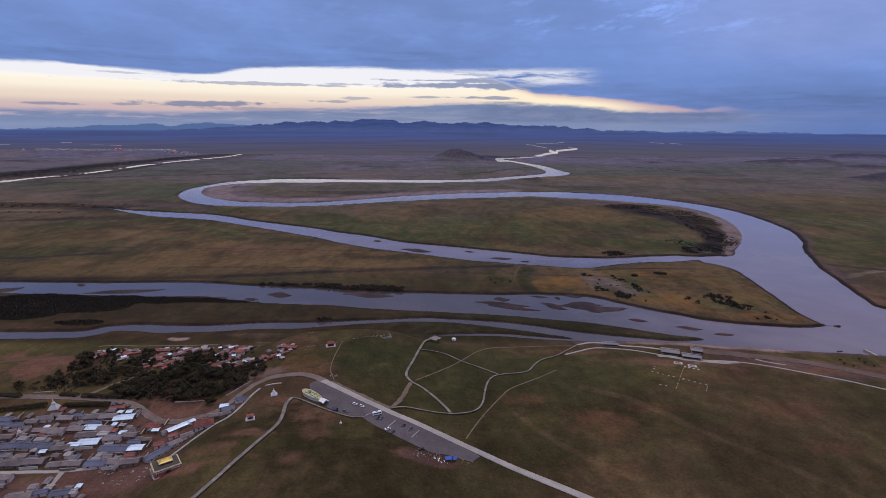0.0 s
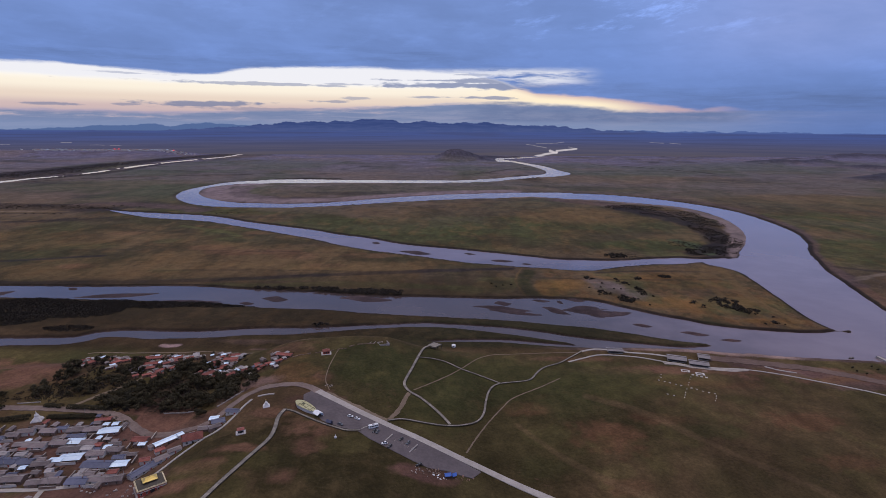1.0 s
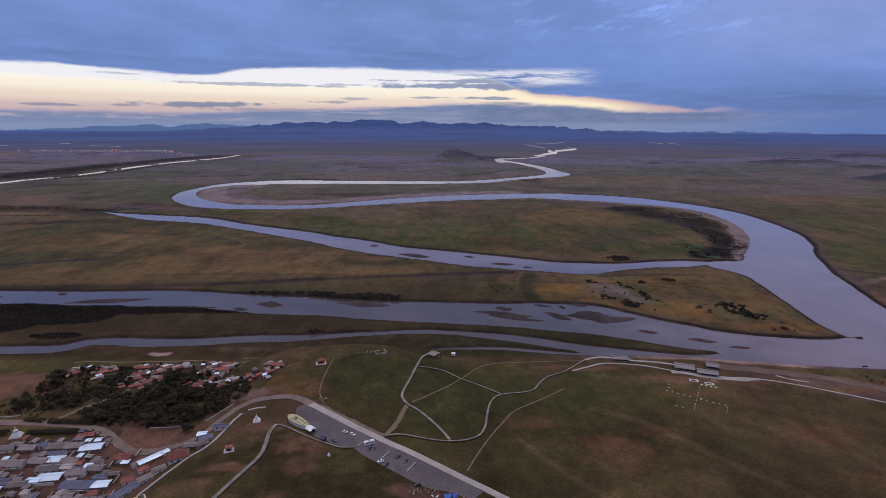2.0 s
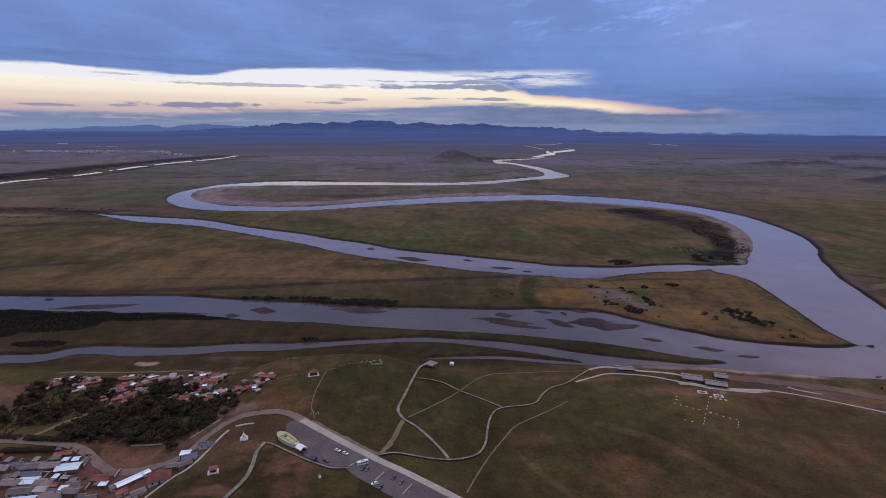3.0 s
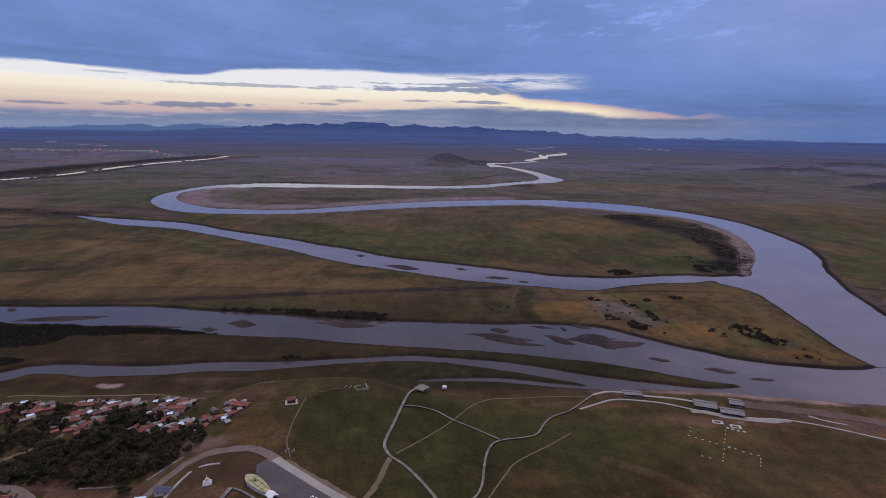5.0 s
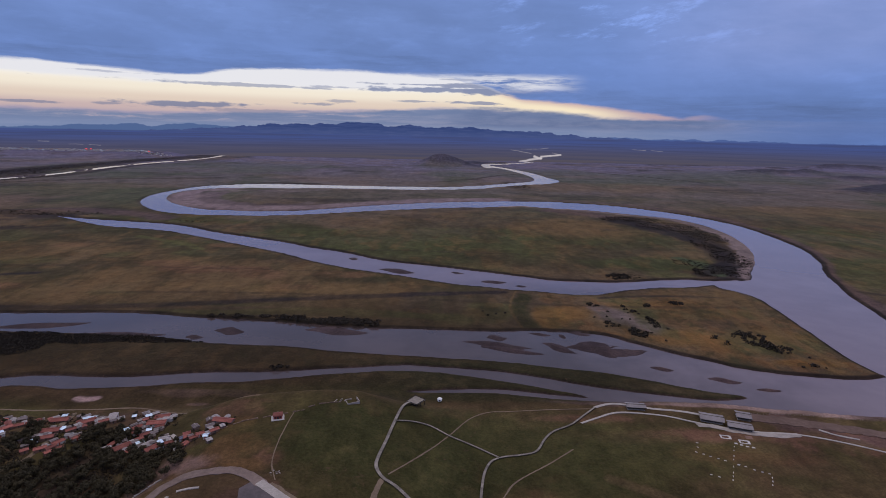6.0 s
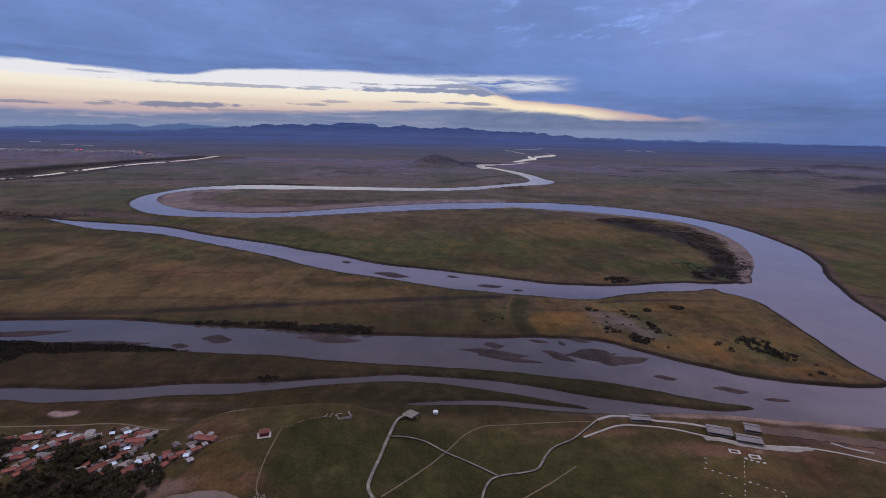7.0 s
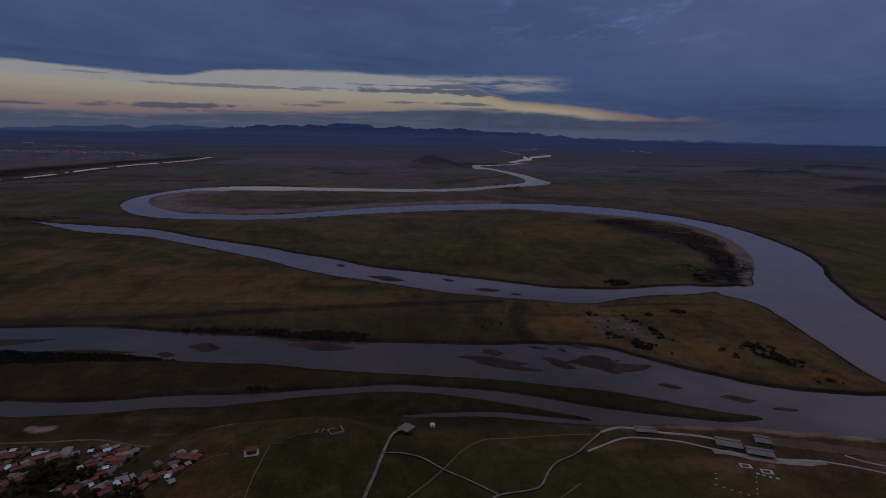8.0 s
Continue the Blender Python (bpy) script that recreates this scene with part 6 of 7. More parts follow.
open_pavilion(240.5, 521.0, 17, 11, -20, "long dark timber pavilion with a grey roof on the shore")
open_pavilion(257.0, 508.0, 17, 9, -20, "low dark timber pavilion beside the pale plaza")
open_pavilion(270.0, 525.0, 10, 10, -20, "small grey-roofed pavilion behind the others")
open_pavilion(183.4, 540.5, 15, 7, -6, "low grey-roofed shelter by the shore track")
deck = thing("viewing_deck", -8.0, 533.5, ground_z(-8, 533.5), -38, "square grey timber viewing deck above the river", "viewing deck")
part("floor", boxed(-5.5, 5.5, -6, 6, 0.9, 1.2), M_DECK, deck)
for sx in (-1, 0, 1):
    for sy in (-1, 0, 1):
        part("post", boxed(sx * 5 - 0.2, sx * 5 + 0.2, sy * 5.4 - 0.2, sy * 5.4 + 0.2, -4.0, 0.9), M_BEAM, deck)
for x0, x1, y0, y1 in ((-5.5, 5.5, -6, -5.88), (-5.5, 5.5, 5.88, 6), (-5.5, -5.38, -2.5, 6), (5.38, 5.5, -6, 6)):
    part("railing", boxed(x0, x1, y0, y1, 1.2, 1.9), M_BEAM, deck)

plaza_line = [(224, 512), (236, 511), (250, 503), (268, 498), (284, 496), (300, 498)]
way("pavement", plaza_line, 6.0, M_STONE, "white stone plaza round the shore pavilions", "plaza", 0.28, ragged=0.35)
steps = thing("steps", 256, 494.5, ground_z(256, 494.5), -14, "short reddish stone steps below the plaza", "steps")
for i in range(5):
    part("step", boxed(-2.6, 2.6, -1.2 - i * 0.9, -0.3 - i * 0.9, -0.5, 0.7 - i * 0.15), M_BRICK, steps)
for x, y, w, hole in ((237.2, 493.2, 8.0, True), (247.9, 485.6, 8.0, True)):
    ob = thing("plinth", x, y, ground_z(x, y), -14, "low white rectangular stone bed frame on grass", "plinth", "white plinths")
    for x0, x1, y0, y1 in ((-w / 2, w / 2, -2.6, -1.6), (-w / 2, w / 2, 1.6, 2.6), (-w / 2, -w / 2 + 1.2, -1.6, 1.6), (w / 2 - 1.8, w / 2, -1.6, 1.6)):
        part("slab", boxed(x0, x1, y0, y1, -0.4, 0.4, 0.05), M_WHITEWALL, ob)
for i, (x, y) in enumerate(SLABS):
    ob = thing("stone_slab", x, y, ground_z(x, y), -14, "flat white stone slab lying on grass", "slab", "white slabs")
    part("slab", boxed(-1.1, 1.1, -0.8, 0.8, -0.3, 0.35, 0.08), M_WHITEWALL, ob)
mark = None
for i, (x, y) in enumerate(MARKS):
    tall = i in (5, 6, 7, 8, 9, 10, 16, 17, 18, 24, 25)
    m = pose(x, y, ground_z(x, y), 0, 0, 66 if tall else -24)
    if mark is None:
        mark = tagged(new("marker_stone"), "small white marker slab set in the grass", "marker", "white markers")
        mark.matrix_basis = m
        part("slab", boxed(-0.85, 0.85, -0.3, 0.3, -0.3, 0.30, 0.06), M_WHITEWALL, mark)
    else:
        copy_thing(mark, m)
yurt = thing("tent", 12.5, 549.6, ground_z(12.5, 549.6), 0, "small round white felt tent near the river", "tent")
part("wall", lathe([(2.1, -0.5), (2.1, 1.5), (2.0, 1.6)], 18), M_CANVAS, yurt)
part("roof", lathe([(2.3, 1.5), (1.5, 2.2), (0.5, 2.7), (0.2, 2.75)], 18), M_CANVAS, yurt)
part("door", boxed(-0.4, 0.4, -2.2, -2.0, 0.0, 1.35), M_DARK, yurt)


def oval_pavilion(x, y, turn):
    """A pear-shaped pale roof with dark ribs and a white awning at its narrow end."""
    ob = thing("oval_pavilion", x, y, ground_z(x, y), turn, "pear-shaped pale yellow-green flat roof with dark ribs", "pavilion")
    pts = []
    for i in range(40):
        a = 2 * math.pi * i / 40
        w = 4.5 - 0.8 * (1 + math.cos(a)) if math.cos(a) > -0.4 else 4.5
        pts.append((12.5 * math.cos(a), w * math.sin(a)))
    part("wall", slab([(px * 0.94, py * 0.94) for px, py in pts], -1.5, 2.4), M_WHITEWALL, ob)
    roof = part("roof", slab(pts, 2.4, 2.75), M_OVAL, ob)
    for y0 in (-1.6, 1.4):
        part("rib", boxed(-7.5, 9.5, y0 - 0.12, y0 + 0.12, 2.75, 2.95), M_RIB, roof)
    for x0 in (-5.5, 2.0, 6.5):
        part("rib", boxed(x0 - 0.12, x0 + 0.12, -3.8, 3.8, 2.75, 2.9), M_RIB, roof)
    part("hatch", boxed(-4.2, -2.6, -0.7, 0.7, 2.75, 3.3), M_RIB, roof)


oval_pavilion(-102.0, 380.0, -41)


def frame_tent(x, y, length, width, height, turn, mat, label, rise=1.4):
    ob = thing("tent", x, y, ground_z(x, y), turn, label, "tent")
    part("canopy", gable_roof(length, width, height, rise, 0.2, 0.08), mat, ob)
    part("side", boxed(-length / 2, length / 2, width / 2 - 0.06, width / 2, 0.0, height), mat, ob)
    for sx in (-1, 1):
        for sy in (-1, 1):
            part("pole", boxed(sx * (length / 2 - 0.1) - 0.06, sx * (length / 2 - 0.1) + 0.06, sy * (width / 2 - 0.15) - 0.06, sy * (width / 2 - 0.15) + 0.06, -0.5, height), M_BEAM, ob)


frame_tent(-91.0, 370.3, 6.0, 5.0, 2.4, -41, M_CANVAS, "white canvas awning beside the pear-shaped roof")
frame_tent(4.4, 320.0, 4.0, 3.0, 2.0, 10, M_TARP, "bright blue tarpaulin stall tent on dirt")
frame_tent(8.6, 321.4, 2.6, 2.4, 1.9, 24, M_TARP, "small bright blue tarpaulin tent on dirt")
frame_tent(-80.5, 359.8, 4.0, 2.6, 2.2, -20, ROOFS[1], "small grey-blue kiosk canopy by the car park")
for x, y, c in ((-3.2, 318.8, 5), (2.2, 316.6, 5)):
    rubble_heap(x, y, 1.8, c, M_CANVAS, "loose white sacks and boxes by the stalls")
for x, y in ((-72.8, 343.2),):
    ob = thing("incense_burner", x, y, ground_z(x, y), 0, "small white incense burner on the grass slope", "incense burner")
    part("base", lathe([(1.0, -0.4), (0.9, 0.9), (0.5, 1.3)], 12), M_STUPA, ob)
    part("chimney", lathe([(0.35, 1.3), (0.25, 2.0), (0.1, 2.4)], 12), M_STUPA, ob)
strip = [(322, 506), (329, 499), (337, 494), (344, 491)]
way("pavement", strip, 2.2, M_CONCRETE, "pale paved strip beside the gravel track", "paved strip", 0.34, ragged=0.5)


# ---- vehicles ----
def wheel_mesh(r, w):
    bm = lathe([(r * 0.6, -w / 2), (r, -w / 2 + 0.03), (r, w / 2 - 0.03), (r * 0.6, w / 2)], 12)
    return bmesh_data("tyre", bm, M_RUBBER)


CAR_TYRE, BUS_TYRE = wheel_mesh(0.33, 0.24), wheel_mesh(0.48, 0.3)
WHEEL_RIM = bmesh_data("rim", lathe([(0.2, -0.13), (0.18, 0.13)], 10), ROOFS[4])


def loft(sections):
    """A body through rectangles (x, half width, bottom, top) along its length."""
    bm, rings = bmesh.new(), []
    for x, w, z0, z1 in sections:
        rings.append([bm.verts.new(p) for p in ((x, -w, z0), (x, w, z0), (x, w * 0.97, z1 - 0.08), (x, w * 0.86, z1), (x, -w * 0.86, z1), (x, -w * 0.97, z1 - 0.08))])
    for a, b in zip(rings, rings[1:]):
        for i in range(6):
            bm.faces.new((a[i], a[(i + 1) % 6], b[(i + 1) % 6], b[i]))
    bm.faces.new(rings[0][::-1])
    bm.faces.new(rings[-1])
    bmesh.ops.recalc_face_normals(bm, faces=bm.faces)
    return bm


def car_paint(name, c):
    m, t, b = material(name, 0.28)
    n = noise_node(t, place_of(t), 2.0, 3.0)
    wire(t, mix_node(t, n, c, tuple(v * 0.85 for v in c)), b.inputs["Base Color"])
    b.inputs["Coat Weight"].default_value = 0.5
    return m


def car(paint, words):
    ob = tagged(new("car"), "%s car parked on the grey car park" % words, "car", "parked cars")
    body = part("body", loft([(-2.15, 0.78, 0.35, 0.80), (-2.05, 0.86, 0.28, 0.92), (-0.9, 0.88, 0.26, 0.98), (0.9, 0.88, 0.26, 1.0), (2.0, 0.86, 0.3, 0.98), (2.15, 0.78, 0.38, 0.85)]), paint, ob)
    cabin = part("cabin", loft([(-1.0, 0.74, 0.95, 1.0), (-0.35, 0.72, 0.95, 1.46), (1.25, 0.72, 0.95, 1.48), (1.85, 0.72, 0.95, 1.05)]), M_GLASSY, ob)
    part("roof", loft([(-0.3, 0.66, 1.44, 1.50), (1.2, 0.66, 1.44, 1.53)]), paint, cabin)
    for s in (-1, 1):
        part("headlight", boxed(-2.17, -2.05, s * 0.6 - 0.16, s * 0.6 + 0.16, 0.62, 0.76), M_CANVAS, body)
        part("tail_light", boxed(2.05, 2.17, s * 0.62 - 0.14, s * 0.62 + 0.14, 0.66, 0.82), M_RED, body)
        for x in (-1.35, 1.3):
            w = shared("wheel", CAR_TYRE, ob, pose(x, s * 0.76, 0.33, 90, 0, 0))
            shared("rim", WHEEL_RIM, w, pose(0, 0, 0))
    return ob


PAINTS = ((car_paint("white_paint", (0.75, 0.76, 0.78)), "white"), (car_paint("black_paint", (0.02, 0.02, 0.024)), "black"), (car_paint("slate_paint", (0.07, 0.08, 0.10)), "dark grey"))
MODELS = []
for k, (x, y) in enumerate(CARS):
    paint = 0 if k < 3 else 1 if k in (3, 5, 6, 9) else 2
    m = pose(x, y, ground_z(x, y) + 0.36, 0, 0, (160, 150, 20, 70, 70, 60, 58, 60, 150, 30)[k])
    made = [o for p, o in MODELS if p == paint]
    if made:
        copy_thing(made[0], m)
    else:
        ob = car(*PAINTS[paint])
        ob.matrix_basis = m
        MODELS.append((paint, ob))


def bus(x, y, turn):
    ob = thing("bus", x, y, ground_z(x, y) + 0.36, turn, "white minibus with dark windows on the car park", "bus")
    body = part("body", loft([(-3.7, 1.0, 0.5, 2.3), (-3.5, 1.1, 0.4, 2.75), (3.4, 1.1, 0.4, 2.8), (3.6, 1.05, 0.5, 2.6)]), PAINTS[0][0], ob)
    for s in (-1, 1):
        for i in range(5):
            part("window", boxed(-2.9 + i * 1.22, -1.9 + i * 1.22, s * 1.09 - 0.04, s * 1.09 + 0.04, 1.45, 2.25), M_GLASSY, body)
        for wx in (-2.3, 2.2):
            shared("wheel", BUS_TYRE, ob, pose(wx, s * 0.95, 0.48, 90, 0, 0))
    part("windscreen", boxed(-3.74, -3.58, -0.9, 0.9, 1.35, 2.3), M_GLASSY, body)
    part("roof_unit", boxed(-1.0, 1.0, -0.6, 0.6, 2.78, 2.98, 0.1), ROOFS[4], body)


bus(-49.2, 361.8, 25)


# ---- trees and shrubs ----
def tree_meshes(seed, height, spread):
    r = random.Random(seed)
    trunk = bmesh.new()

    def limb(a, b, r0, r1):
        d = (b - a).normalized()
        u = d.orthogonal().normalized()
        v = d.cross(u)
        ends = []
        for p, q in ((a, r0), (b, r1)):
            ends.append([trunk.verts.new(p + (u * math.cos(t) + v * math.sin(t)) * q) for t in (0, 1.26, 2.51, 3.77, 5.03)])
        for i in range(5):
            trunk.faces.new((ends[0][i], ends[0][(i + 1) % 5], ends[1][(i + 1) % 5], ends[1][i]))
    fork = Vector((r.uniform(-0.2, 0.2), r.uniform(-0.2, 0.2), height * 0.32))
    limb(Vector((0, 0, -0.6)), fork, 0.20, 0.14)
    lobes = []
    for k in range(7):
        a = k * 2.4 + r.uniform(-0.4, 0.4)
        tip = Vector((math.cos(a) * spread * r.uniform(0.25, 0.62), math.sin(a) * spread * r.uniform(0.25, 0.62), height * r.uniform(0.42, 0.82)))
        limb(fork, tip, 0.10, 0.03)
        lobes.append((tip, spread * r.uniform(0.36, 0.58)))
    verts, faces = [], []
    for c, rad in lobes:
        for _ in range(90):
            d = Vector((r.gauss(0, 1), r.gauss(0, 1), r.gauss(0, 1))).normalized()
            p = c + Vector((d.x, d.y, d.z * 0.8)) * rad * r.uniform(0.6, 1.08)
            s = r.uniform(0.26, 0.52)
            u = Vector((r.gauss(0, 1), r.gauss(0, 1), r.gauss(0, 1))).normalized()
            n = (d + u * 0.4).normalized()
            e = n.orthogonal().normalized()
            f = n.cross(e)
            i = len(verts)
            verts += [p - e * s, p - f * s * 0.6, p + e * s, p + f * s * 0.6]
            faces.append((i, i + 1, i + 2, i + 3))
    crown = bpy.data.meshes.new("crown")
    crown.from_pydata([tuple(v) for v in verts], [], faces)
    crown.materials.append(M_LEAF)
    return bmesh_data("trunk", trunk, M_TRUNK), crown


TREES = [tree_meshes(50 + k, 6.0 + 0.6 * (k % 3), 3.2 + 0.4 * (k % 2)) for k in range(6)]
scatter = random.Random(12)
placed = []


def keep_clear(x, y, r):
    return all((x - a) ** 2 + (y - b) ** 2 > r * r for a, b in placed)


BUILT = [(h[0], h[1]) for row in (ROW_A, ROW_B, ROW_C, ROW_D, LANE, UPPER) for h in row] + [tuple(p) for p in evenly(VILLAGE_ROAD, 3)] + [tuple(p) for p in evenly(DIRT_ROAD, 4)]


def plant(x, y, words, group, size=1.0):
    trunk, crown = TREES[scatter.randrange(6)]
    ob = new("tree")
    ob.matrix_basis = pose(x, y, ground_z(x, y), 0, 0, scatter.uniform(0, 360)) @ Matrix.Diagonal((size, size, size * scatter.uniform(0.8, 1.15), 1))
    tagged(ob, words, "tree", group)
    shared("trunk", trunk, ob, Matrix())
    shared("crown", crown, ob, Matrix())
    placed.append((x, y))


GROVE_WEIGHT = [a * b * (0.4 if x < -295 else 1.0) for x, _, a, b in GROVE]
tries = 0
while len(placed) < 300 and tries < 16000:
    tries += 1
    gx, gy, rx, ry = scatter.choices(GROVE, GROVE_WEIGHT)[0]
    a, r = scatter.uniform(0, 6.283), math.sqrt(scatter.random())
    x, y = gx + rx * 1.08 * r * math.cos(a), gy + ry * 1.05 * r * math.sin(a)
    if any(((x - p) / c) ** 2 + ((y - q) / d) ** 2 < 1 for p, q, c, d in CLEARINGS) or field(x + 70, y, 16, 2) < (0.34 if x > -300 else 0.42) or not keep_clear(x, y, 3.4) or any((x - p) ** 2 + (y - q) ** 2 < 16 for p, q in BUILT):
        continue
    plant(x, y, "dark dense willow tree in the village grove", "grove willows", scatter.uniform(0.6, 1.25))
for k in range(46):
    hx, hy = scatter.choice(UPPER)[:2]
    x, y = hx + scatter.uniform(-9, 9), hy + scatter.uniform(-9, 4)
    if all((x - p) ** 2 + (y - q) ** 2 > 12 for p, q in BUILT):
        plant(x, y, "small dark willow between red village roofs", "village willows", scatter.uniform(0.45, 0.8))


def hedge(ax, ay, bx, by, height, words):
    """A dense uneven willow hedge between two places: bare stems and a long crown of leaf clumps."""
    r = random.Random(int(abs(ax) * 7 + abs(bx)))
    length = math.hypot(bx - ax, by - ay)
    ob = thing("hedge", (ax + bx) / 2, (ay + by) / 2, ground_z((ax + bx) / 2, (ay + by) / 2), math.degrees(math.atan2(by - ay, bx - ax)), words, "hedge", "roadside hedges")
    verts, faces = [], []
    for k in range(int(length * 70)):
        x, a = r.uniform(-0.5, 0.5) * length, r.uniform(-0.35, math.pi + 0.35)
        swell = 0.72 + 0.5 * float(field(x + ax, ay, 5.0, 3))
        d = Vector((r.gauss(0, 0.4), math.cos(a), math.sin(a))).normalized()
        q = swell * r.uniform(0.75, 1.05)
        p = Vector((x, math.cos(a) * 2.1 * q, height * 0.42 + math.sin(a) * height * 0.58 * q))
        e = (d + Vector((r.gauss(0, 0.4), r.gauss(0, 0.4), r.gauss(0, 0.4)))).normalized().orthogonal().normalized()
        f, z, i = d.cross(e).normalized(), r.uniform(0.25, 0.5), len(verts)
        verts += [tuple(p - e * z), tuple(p - f * z * 0.7), tuple(p + e * z), tuple(p + f * z * 0.7)]
        faces.append((i, i + 1, i + 2, i + 3))
    me = bpy.data.meshes.new("foliage")
    me.from_pydata(verts, [], faces)
    me.materials.append(M_LEAF)
    shared("foliage", me, ob, Matrix())
    stem = bmesh_data("stem", boxed(-0.12, 0.12, -0.12, 0.12, -1.0, height * 0.6, 0.04), M_TRUNK)
    for k in range(int(length / 4)):
        shared("stem", stem, ob, pose((k + 0.5) * 4 - length / 2, r.uniform(-0.8, 0.8), 0, r.uniform(-8, 8), r.uniform(-8, 8), r.uniform(0, 90)))


for ax, ay, bx, by, height in ((-301, 404, -266, 402, 3.6), (-321, 406.5, -306, 405, 3.2), (-372, 405, -352, 403, 3.2), (-349, 380, -319, 388, 4.2), (-305.5, 388, -269.5, 390, 3.8), (-366, 377, -350, 380, 3.8), (-396, 402, -374, 405, 3.0)):
    hedge(ax, ay, bx, by, height, "dense dark willow hedge along the gravel road")


def shrubs(name, spots, count, size, label, mat, flat=0.7, per=16, thin=0.0):
    """Many uncountable shrubs as one mesh of small leaf clumps."""
    r = random.Random(len(name) * 7 + count)
    weight = [max(1.0, a * b) for _, _, a, b in spots]
    verts, faces, made = [], [], 0
    places = []
    for sx, sy, rx, ry in r.choices(spots, weight, k=count):
        a, q = r.uniform(0, 6.283), math.sqrt(r.random())
        places.append((sx + rx * q * math.cos(a), sy + ry * q * math.sin(a)))
    wet = shore_distance([p[0] for p in places], [p[1] for p in places], 30.0)
    for x, y in places:
        made += 1
        if thin and float(field(x, y, 24, 3)) < thin:
            continue
        z, h = max(ground_z(x, y), 0.4), size * r.uniform(0.5, 1.2)
        for _ in range(per if wet[made - 1] > 3 else 0):
            d = Vector((r.gauss(0, 1), r.gauss(0, 1), abs(r.gauss(0, 1)) * flat)).normalized()
            p = Vector((x, y, z)) + Vector((d.x, d.y, d.z * flat)) * h * r.uniform(0.6, 1.0)
            s = h * r.uniform(0.18, 0.36)
            e = (d + Vector((r.gauss(0, 0.6), r.gauss(0, 0.6), r.gauss(0, 0.6)))).normalized().orthogonal().normalized()
            f = d.cross(e).normalized()
            i = len(verts)
            verts += [tuple(p - e * s), tuple(p - f * s * 0.7), tuple(p + e * s), tuple(p + f * s * 0.7)]
            faces.append((i, i + 1, i + 2, i + 3))
    me = bpy.data.meshes.new(name)
    me.from_pydata(verts, [], faces)
    me.materials.append(mat)
    return tagged(new(name, me), label, "shrubs", kind="stuff")


shrubs("riverside_thicket", RIVER_WOOD, 9000, 2.8, "dense dark willow thicket along the river island", M_SHRUB, 0.42, 8)
shrubs("flat_bushes", FLAT_BUSH, 620, 3.5, "scattered dark bushes on the grassy river flats", M_SHRUB, 0.8, 30, 0.36)
shrubs("grove_undergrowth", [(a, b, c * 1.15, d * 1.15) for a, b, c, d in GROVE] + [(-260, 490, 40, 20), (-200, 475, 30, 20)], 3000, 1.9, "tangled dark undergrowth between the willows", M_SHRUB, 0.7, 12, 0.42)
YARD_SPOTS = [(x + 0.5 * l, y + 5.5, 3.0, 2.0) for x, y, l, _ in ROW_A + ROW_B + ROW_C + ROW_D] + [(x + 3, y + 4.5, 3.5, 2.5) for x, y, *_ in UPPER]
shrubs("yard_bushes", YARD_SPOTS, 420, 1.5, "dark straggling bushes in the village yards", M_SHRUB, 1.0, 16)
BANK_SPOTS = [(-137, 752, 60, 5), (-103, 750, 45, 9), (-75, 740, 22, 5), (-225, 766, 70, 3), (-40, 733, 30, 2)]
shrubs("bank_thicket", BANK_SPOTS, 330, 3.3, "dark willow bushes along the far river bank", M_SHRUB, 0.85, 22)
LONE = [(x, y, 1.0, 1.0) for x, y in LONE_BUSH]
shrubs("lone_bushes", LONE, 60, 1.9, "single small dark bushes on the pale mound", M_SHRUB, 0.9, 26)
SCRUB_SPOTS = [(600, 1110, 26, 50), (625, 1240, 26, 90), (560, 1040, 28, 34), (535, 1054, 30, 40), (590, 1120, 22, 60), (560, 1640, 60, 50), (490, 1010, 20, 16), (648, 1517, 83, 71), (678, 1389, 46, 92), (620, 1191, 26, 140), (535, 1030, 25, 41), (499, 1024, 16, 34), (589, 1630, 89, 53), (498, 1094, 27, 32), (337, 985, 31, 20)]
shrubs("bend_scrub", SCRUB_SPOTS, 5600, 2.2, "dark scrub inside the river bend", M_SHRUB, 0.5, 9, 0.36)
FAR_SCRUB = [(-1290, 1610, 150, 40), (-1060, 1565, 80, 22), (-2230, 2700, 110, 260), (-2190, 3400, 110, 500), (-2140, 4250, 110, 400), (-1830, 2650, 30, 200), (-1915, 2700, 24, 90), (-1915, 3130, 26, 100), (-1130, 1457, 90, 12), (-1150, 1590, 260, 36), (-1350, 1560, 160, 30), (-640, 2560, 160, 24), (430, 2700, 70, 160), (-1000, 1560, 90, 12), (-620, 1480, 60, 12), (-330, 1660, 80, 10), (-2100, 2900, 130, 500)]
shrubs("plain_scrub", FAR_SCRUB, 3600, 4.2, "dark belts of far scrub on the plain", M_SHRUB, 0.4, 8)


# ---- far town on the plain ----
# set nearer than its true distance, to fit the camera's view
town = random.Random(9)
count = 0
for k in range(300):
    u = town.uniform(0, 1)
    x, y = -3700 + u * 1350 + town.gauss(0, 50), 4880 + max(-1.6, min(1.2, town.gauss(0, 1))) * 75
    kind = town.choice((4, 4, 2, 3, 0, 4))
    ob = thing("town_building", x, y, ground_z(x, y), town.uniform(-15, 15), "far %s town block on the plain" % ("pale", "grey", "white", "red-roofed", "pale")[kind], "building", "far town")
    l, w, h = town.uniform(7, 22), town.uniform(6, 9), town.uniform(3.5, 7)
    part("wall", boxed(-l / 2, l / 2, -w / 2, w / 2, -3, h), M_WHITEWALL, ob)
    part("roof", gable_roof(l, w, h, w * 0.18, 0.5, 0.4), ROOFS[kind], ob)


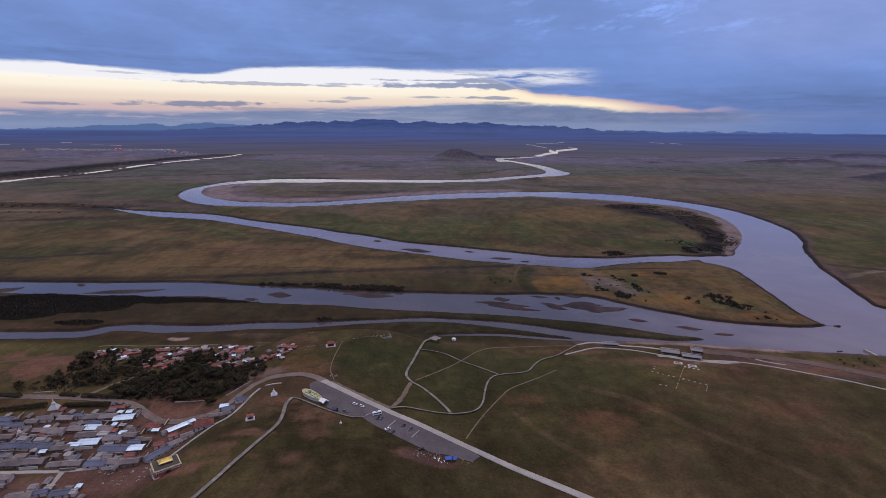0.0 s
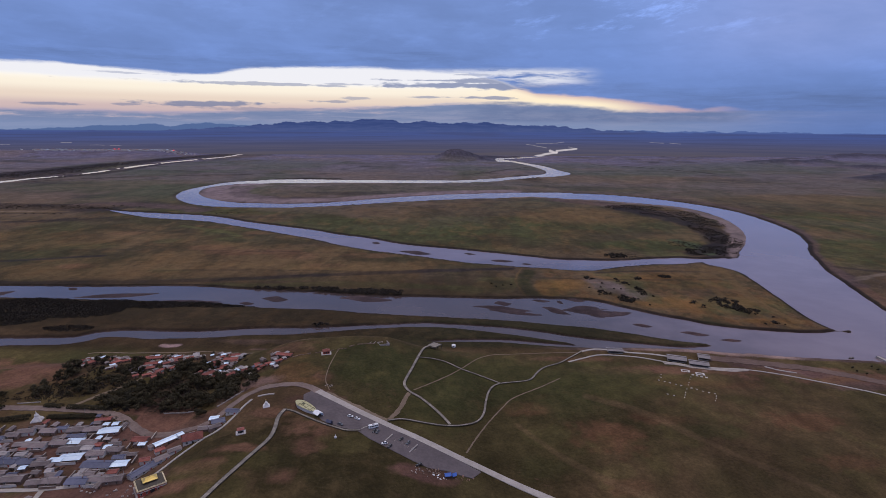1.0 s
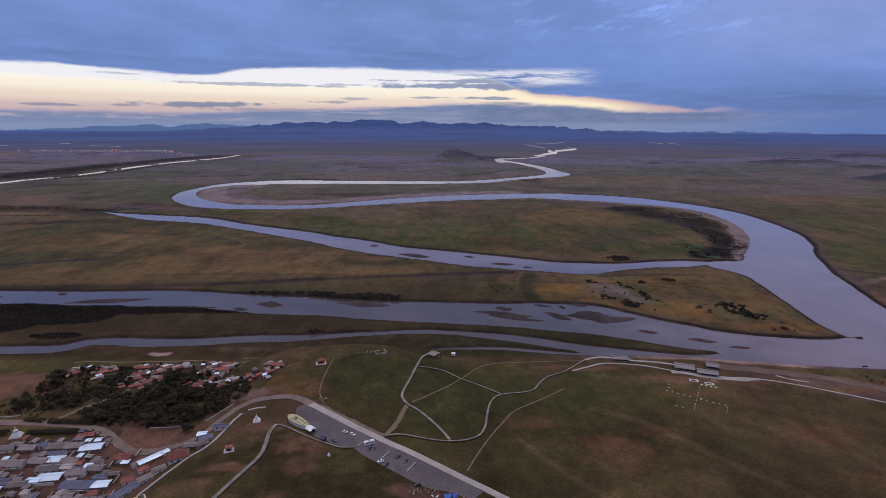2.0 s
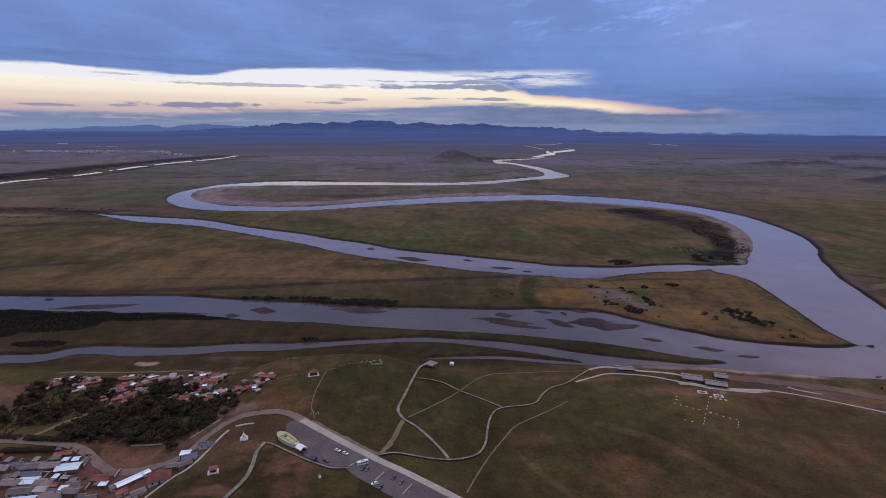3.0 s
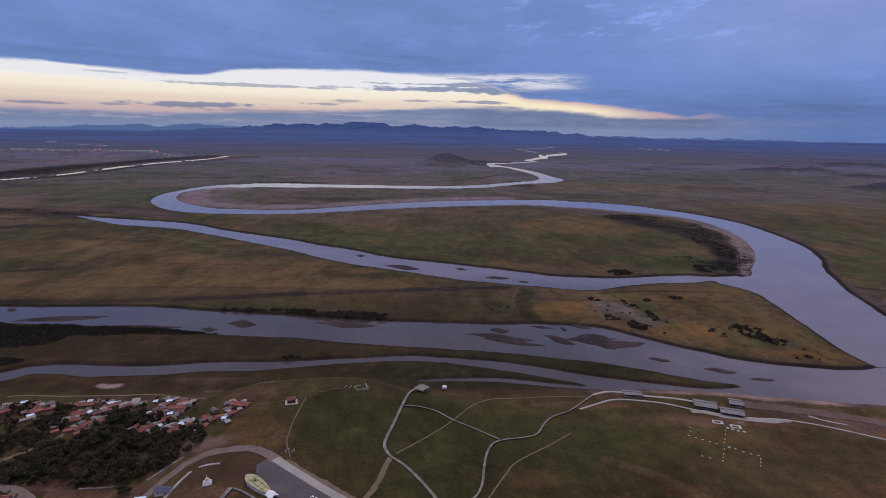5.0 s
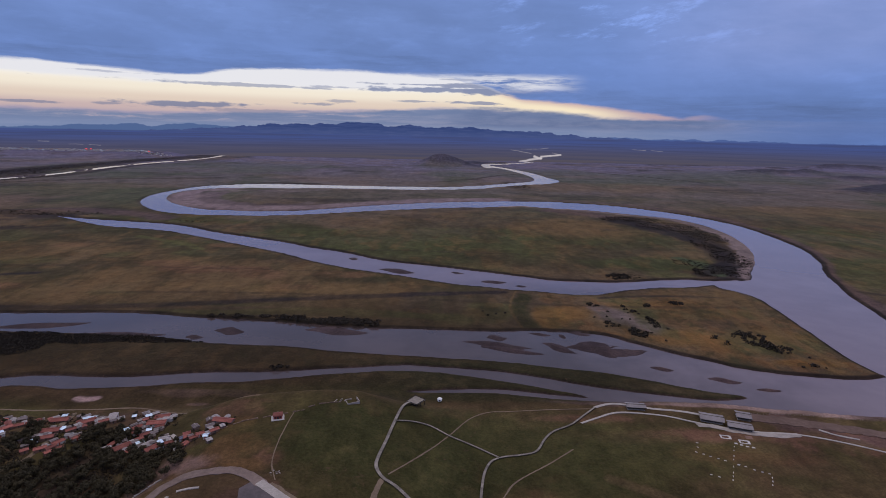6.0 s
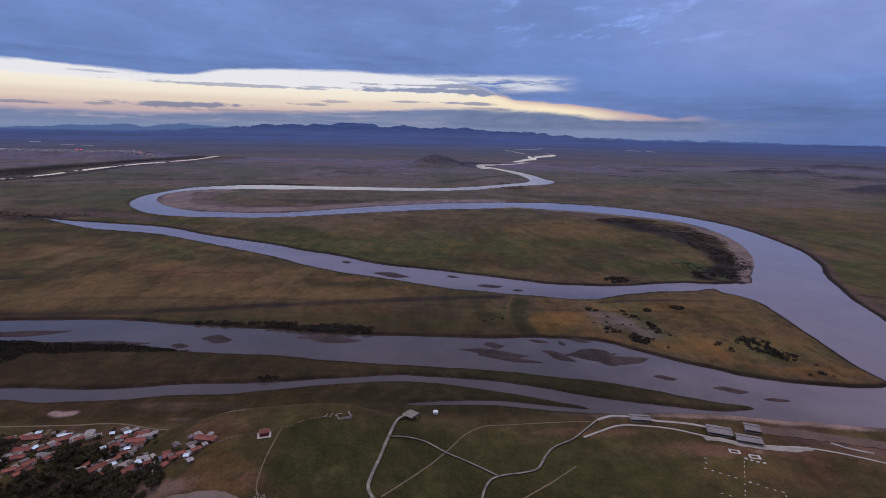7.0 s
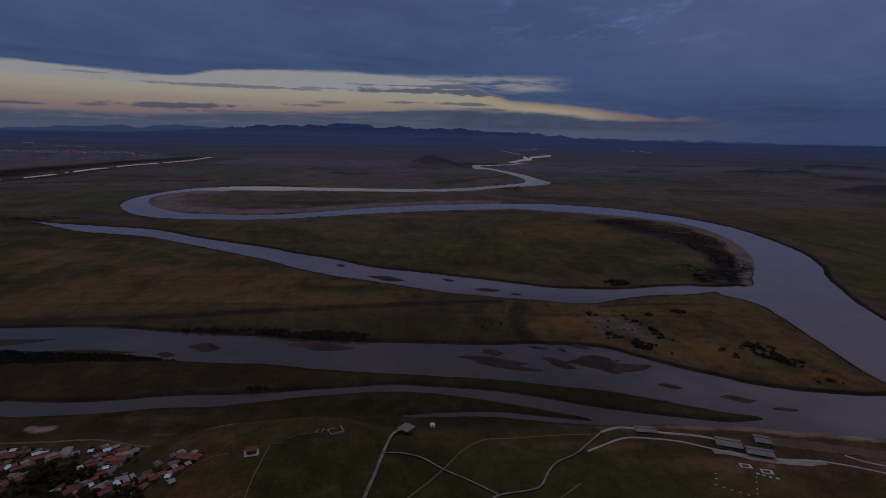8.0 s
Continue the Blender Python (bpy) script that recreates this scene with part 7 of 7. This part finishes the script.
# ---- poles, kerb walls, small village clutter ----
def pole(x, y, height):
    ob = thing("utility_pole", x, y, ground_z(x, y), 20, "slim grey wooden utility pole among village roofs", "utility pole", "utility poles")
    part("shaft", lathe([(0.16, -0.8), (0.10, height)], 8), M_STONE, ob)
    part("crossarm", boxed(-0.9, 0.9, -0.07, 0.07, height - 0.7, height - 0.5), M_BEAM, ob)


for x, y in ((-288.3, 325.6), (-243.5, 304.9), (-278.0, 390.7), (-294.4, 317.2), (-201.8, 313.5), (-262, 352), (-232, 372)):
    pole(x, y, 8.0)
for a, b in (((-220.2, 397.0), (-196.5, 398.3)), ((-177.9, 397.6), (-162.8, 416.6)), ((-347.2, 410.9), (-329.6, 413.1))):
    t = math.degrees(math.atan2(b[1] - a[1], b[0] - a[0]))
    x, y = (a[0] + b[0]) / 2, (a[1] + b[1]) / 2
    ob = thing("kerb_wall", x, y, ground_z(x, y), t, "low pale concrete kerb wall beside the gravel road", "wall", "kerb walls")
    l = math.hypot(b[0] - a[0], b[1] - a[1])
    n = max(2, int(l / 4))
    for k in range(n):
        px = -l / 2 + (k + 0.5) * l / n
        w = (x + px * math.cos(radians(t)), y + px * math.sin(radians(t)))
        q = part("wall_section", boxed(-l / n / 2, l / n / 2, -0.3, 0.3, -1.2, 0.7, 0.03), M_CONCRETE, ob)
        q.matrix_basis = pose(px, 0, ground_z(*w) - ground_z(x, y))
clutter = random.Random(21)
for row in (ROW_A, ROW_B, ROW_C, ROW_D):
    for x, y, length, roof in row:
        for k in range(2):
            cx, cy = x + clutter.uniform(-0.5, 0.5) * length, y + clutter.uniform(4.2, 8.5)
            ob = thing("woodpile", cx, cy, ground_z(cx, cy), clutter.uniform(0, 180), "stacked dark firewood pile in a village yard", "woodpile", "yard woodpiles")
            l, h = clutter.uniform(0.8, 2.0), clutter.uniform(0.7, 1.5)
            for j in range(3):
                part("log_row", boxed(-l, l, -0.6, 0.6, -0.2 + j * h / 3, -0.2 + (j + 1) * h / 3 - 0.03, 0.06 * j), M_BEAM if k else M_MUDWALL, ob)


# ---- far town lights, shore fence, jetty ----
M_NEON, neon_tree, neon_shader = material("red_neon", 0.5)
neon_shader.inputs["Base Color"].default_value = (0.5, 0.03, 0.04, 1)
neon_shader.inputs["Emission Color"].default_value = (1.0, 0.08, 0.10, 1)
neon_shader.inputs["Emission Strength"].default_value = 1.2
for x, y in ((-2960, 4850), (-2930, 4860), (-2440, 4870)):
    ob = thing("neon_sign", x, y, ground_z(x, y), 0, "glowing red sign on a far town roof", "sign", "far town signs")
    part("panel", boxed(-7, 7, -0.5, 0.5, 9, 15), M_NEON, ob)
    part("post", boxed(-0.6, 0.6, -0.4, 0.4, -2, 9), M_BEAM, ob)
fence = thing("shore_fence", 319, 529.2, ground_z(319, 529.2), 0, "line of short white posts along the river shore", "fence")
fence_post = bmesh_data("post", boxed(-0.22, 0.22, -0.16, 0.16, -0.6, 0.7, 0.04), M_STONE)
for k, (x, y) in enumerate(evenly([(276, 531.5), (319, 529.2), (353, 525.1), (372, 521)], 2.6)):
    shared("post", fence_post, fence, fence.matrix_basis.inverted() @ pose(x, y + (0.8 if k % 2 else 0), ground_z(x, y), 0, 0, k * 9))
jetty = thing("jetty", 457.8, 526.5, 1.0, 92, "pale concrete landing ramp reaching into the river", "jetty")
part("ramp", boxed(-8, 8, -1.8, 1.8, -1.5, 0.5, 0.1), M_CONCRETE, jetty)
for sy in (-1, 1):
    part("kerb", boxed(-8, 8, sy * 1.7 - 0.15, sy * 1.7 + 0.15, 0.5, 0.8), M_STONE, jetty)
boat = thing("boat", 428, 531.5, 0.0, 12, "small dark boat moored by the bank", "boat")
part("hull", loft([(-3.2, 0.2, 0.2, 0.9), (-2.0, 0.9, -0.3, 0.8), (2.0, 1.0, -0.3, 0.8), (3.0, 0.7, -0.1, 0.85)]), M_BEAM, boat)
part("thwart", boxed(-0.3, 0.3, -0.9, 0.9, 0.8, 0.95), M_DECK, boat)
for x, y in ((405, 500), (403, 492), (427, 504), (426, 495), (428, 486), (408, 486)):
    plant(x, y, "lone dark round bush on the green bank", "bank bushes", 0.42)
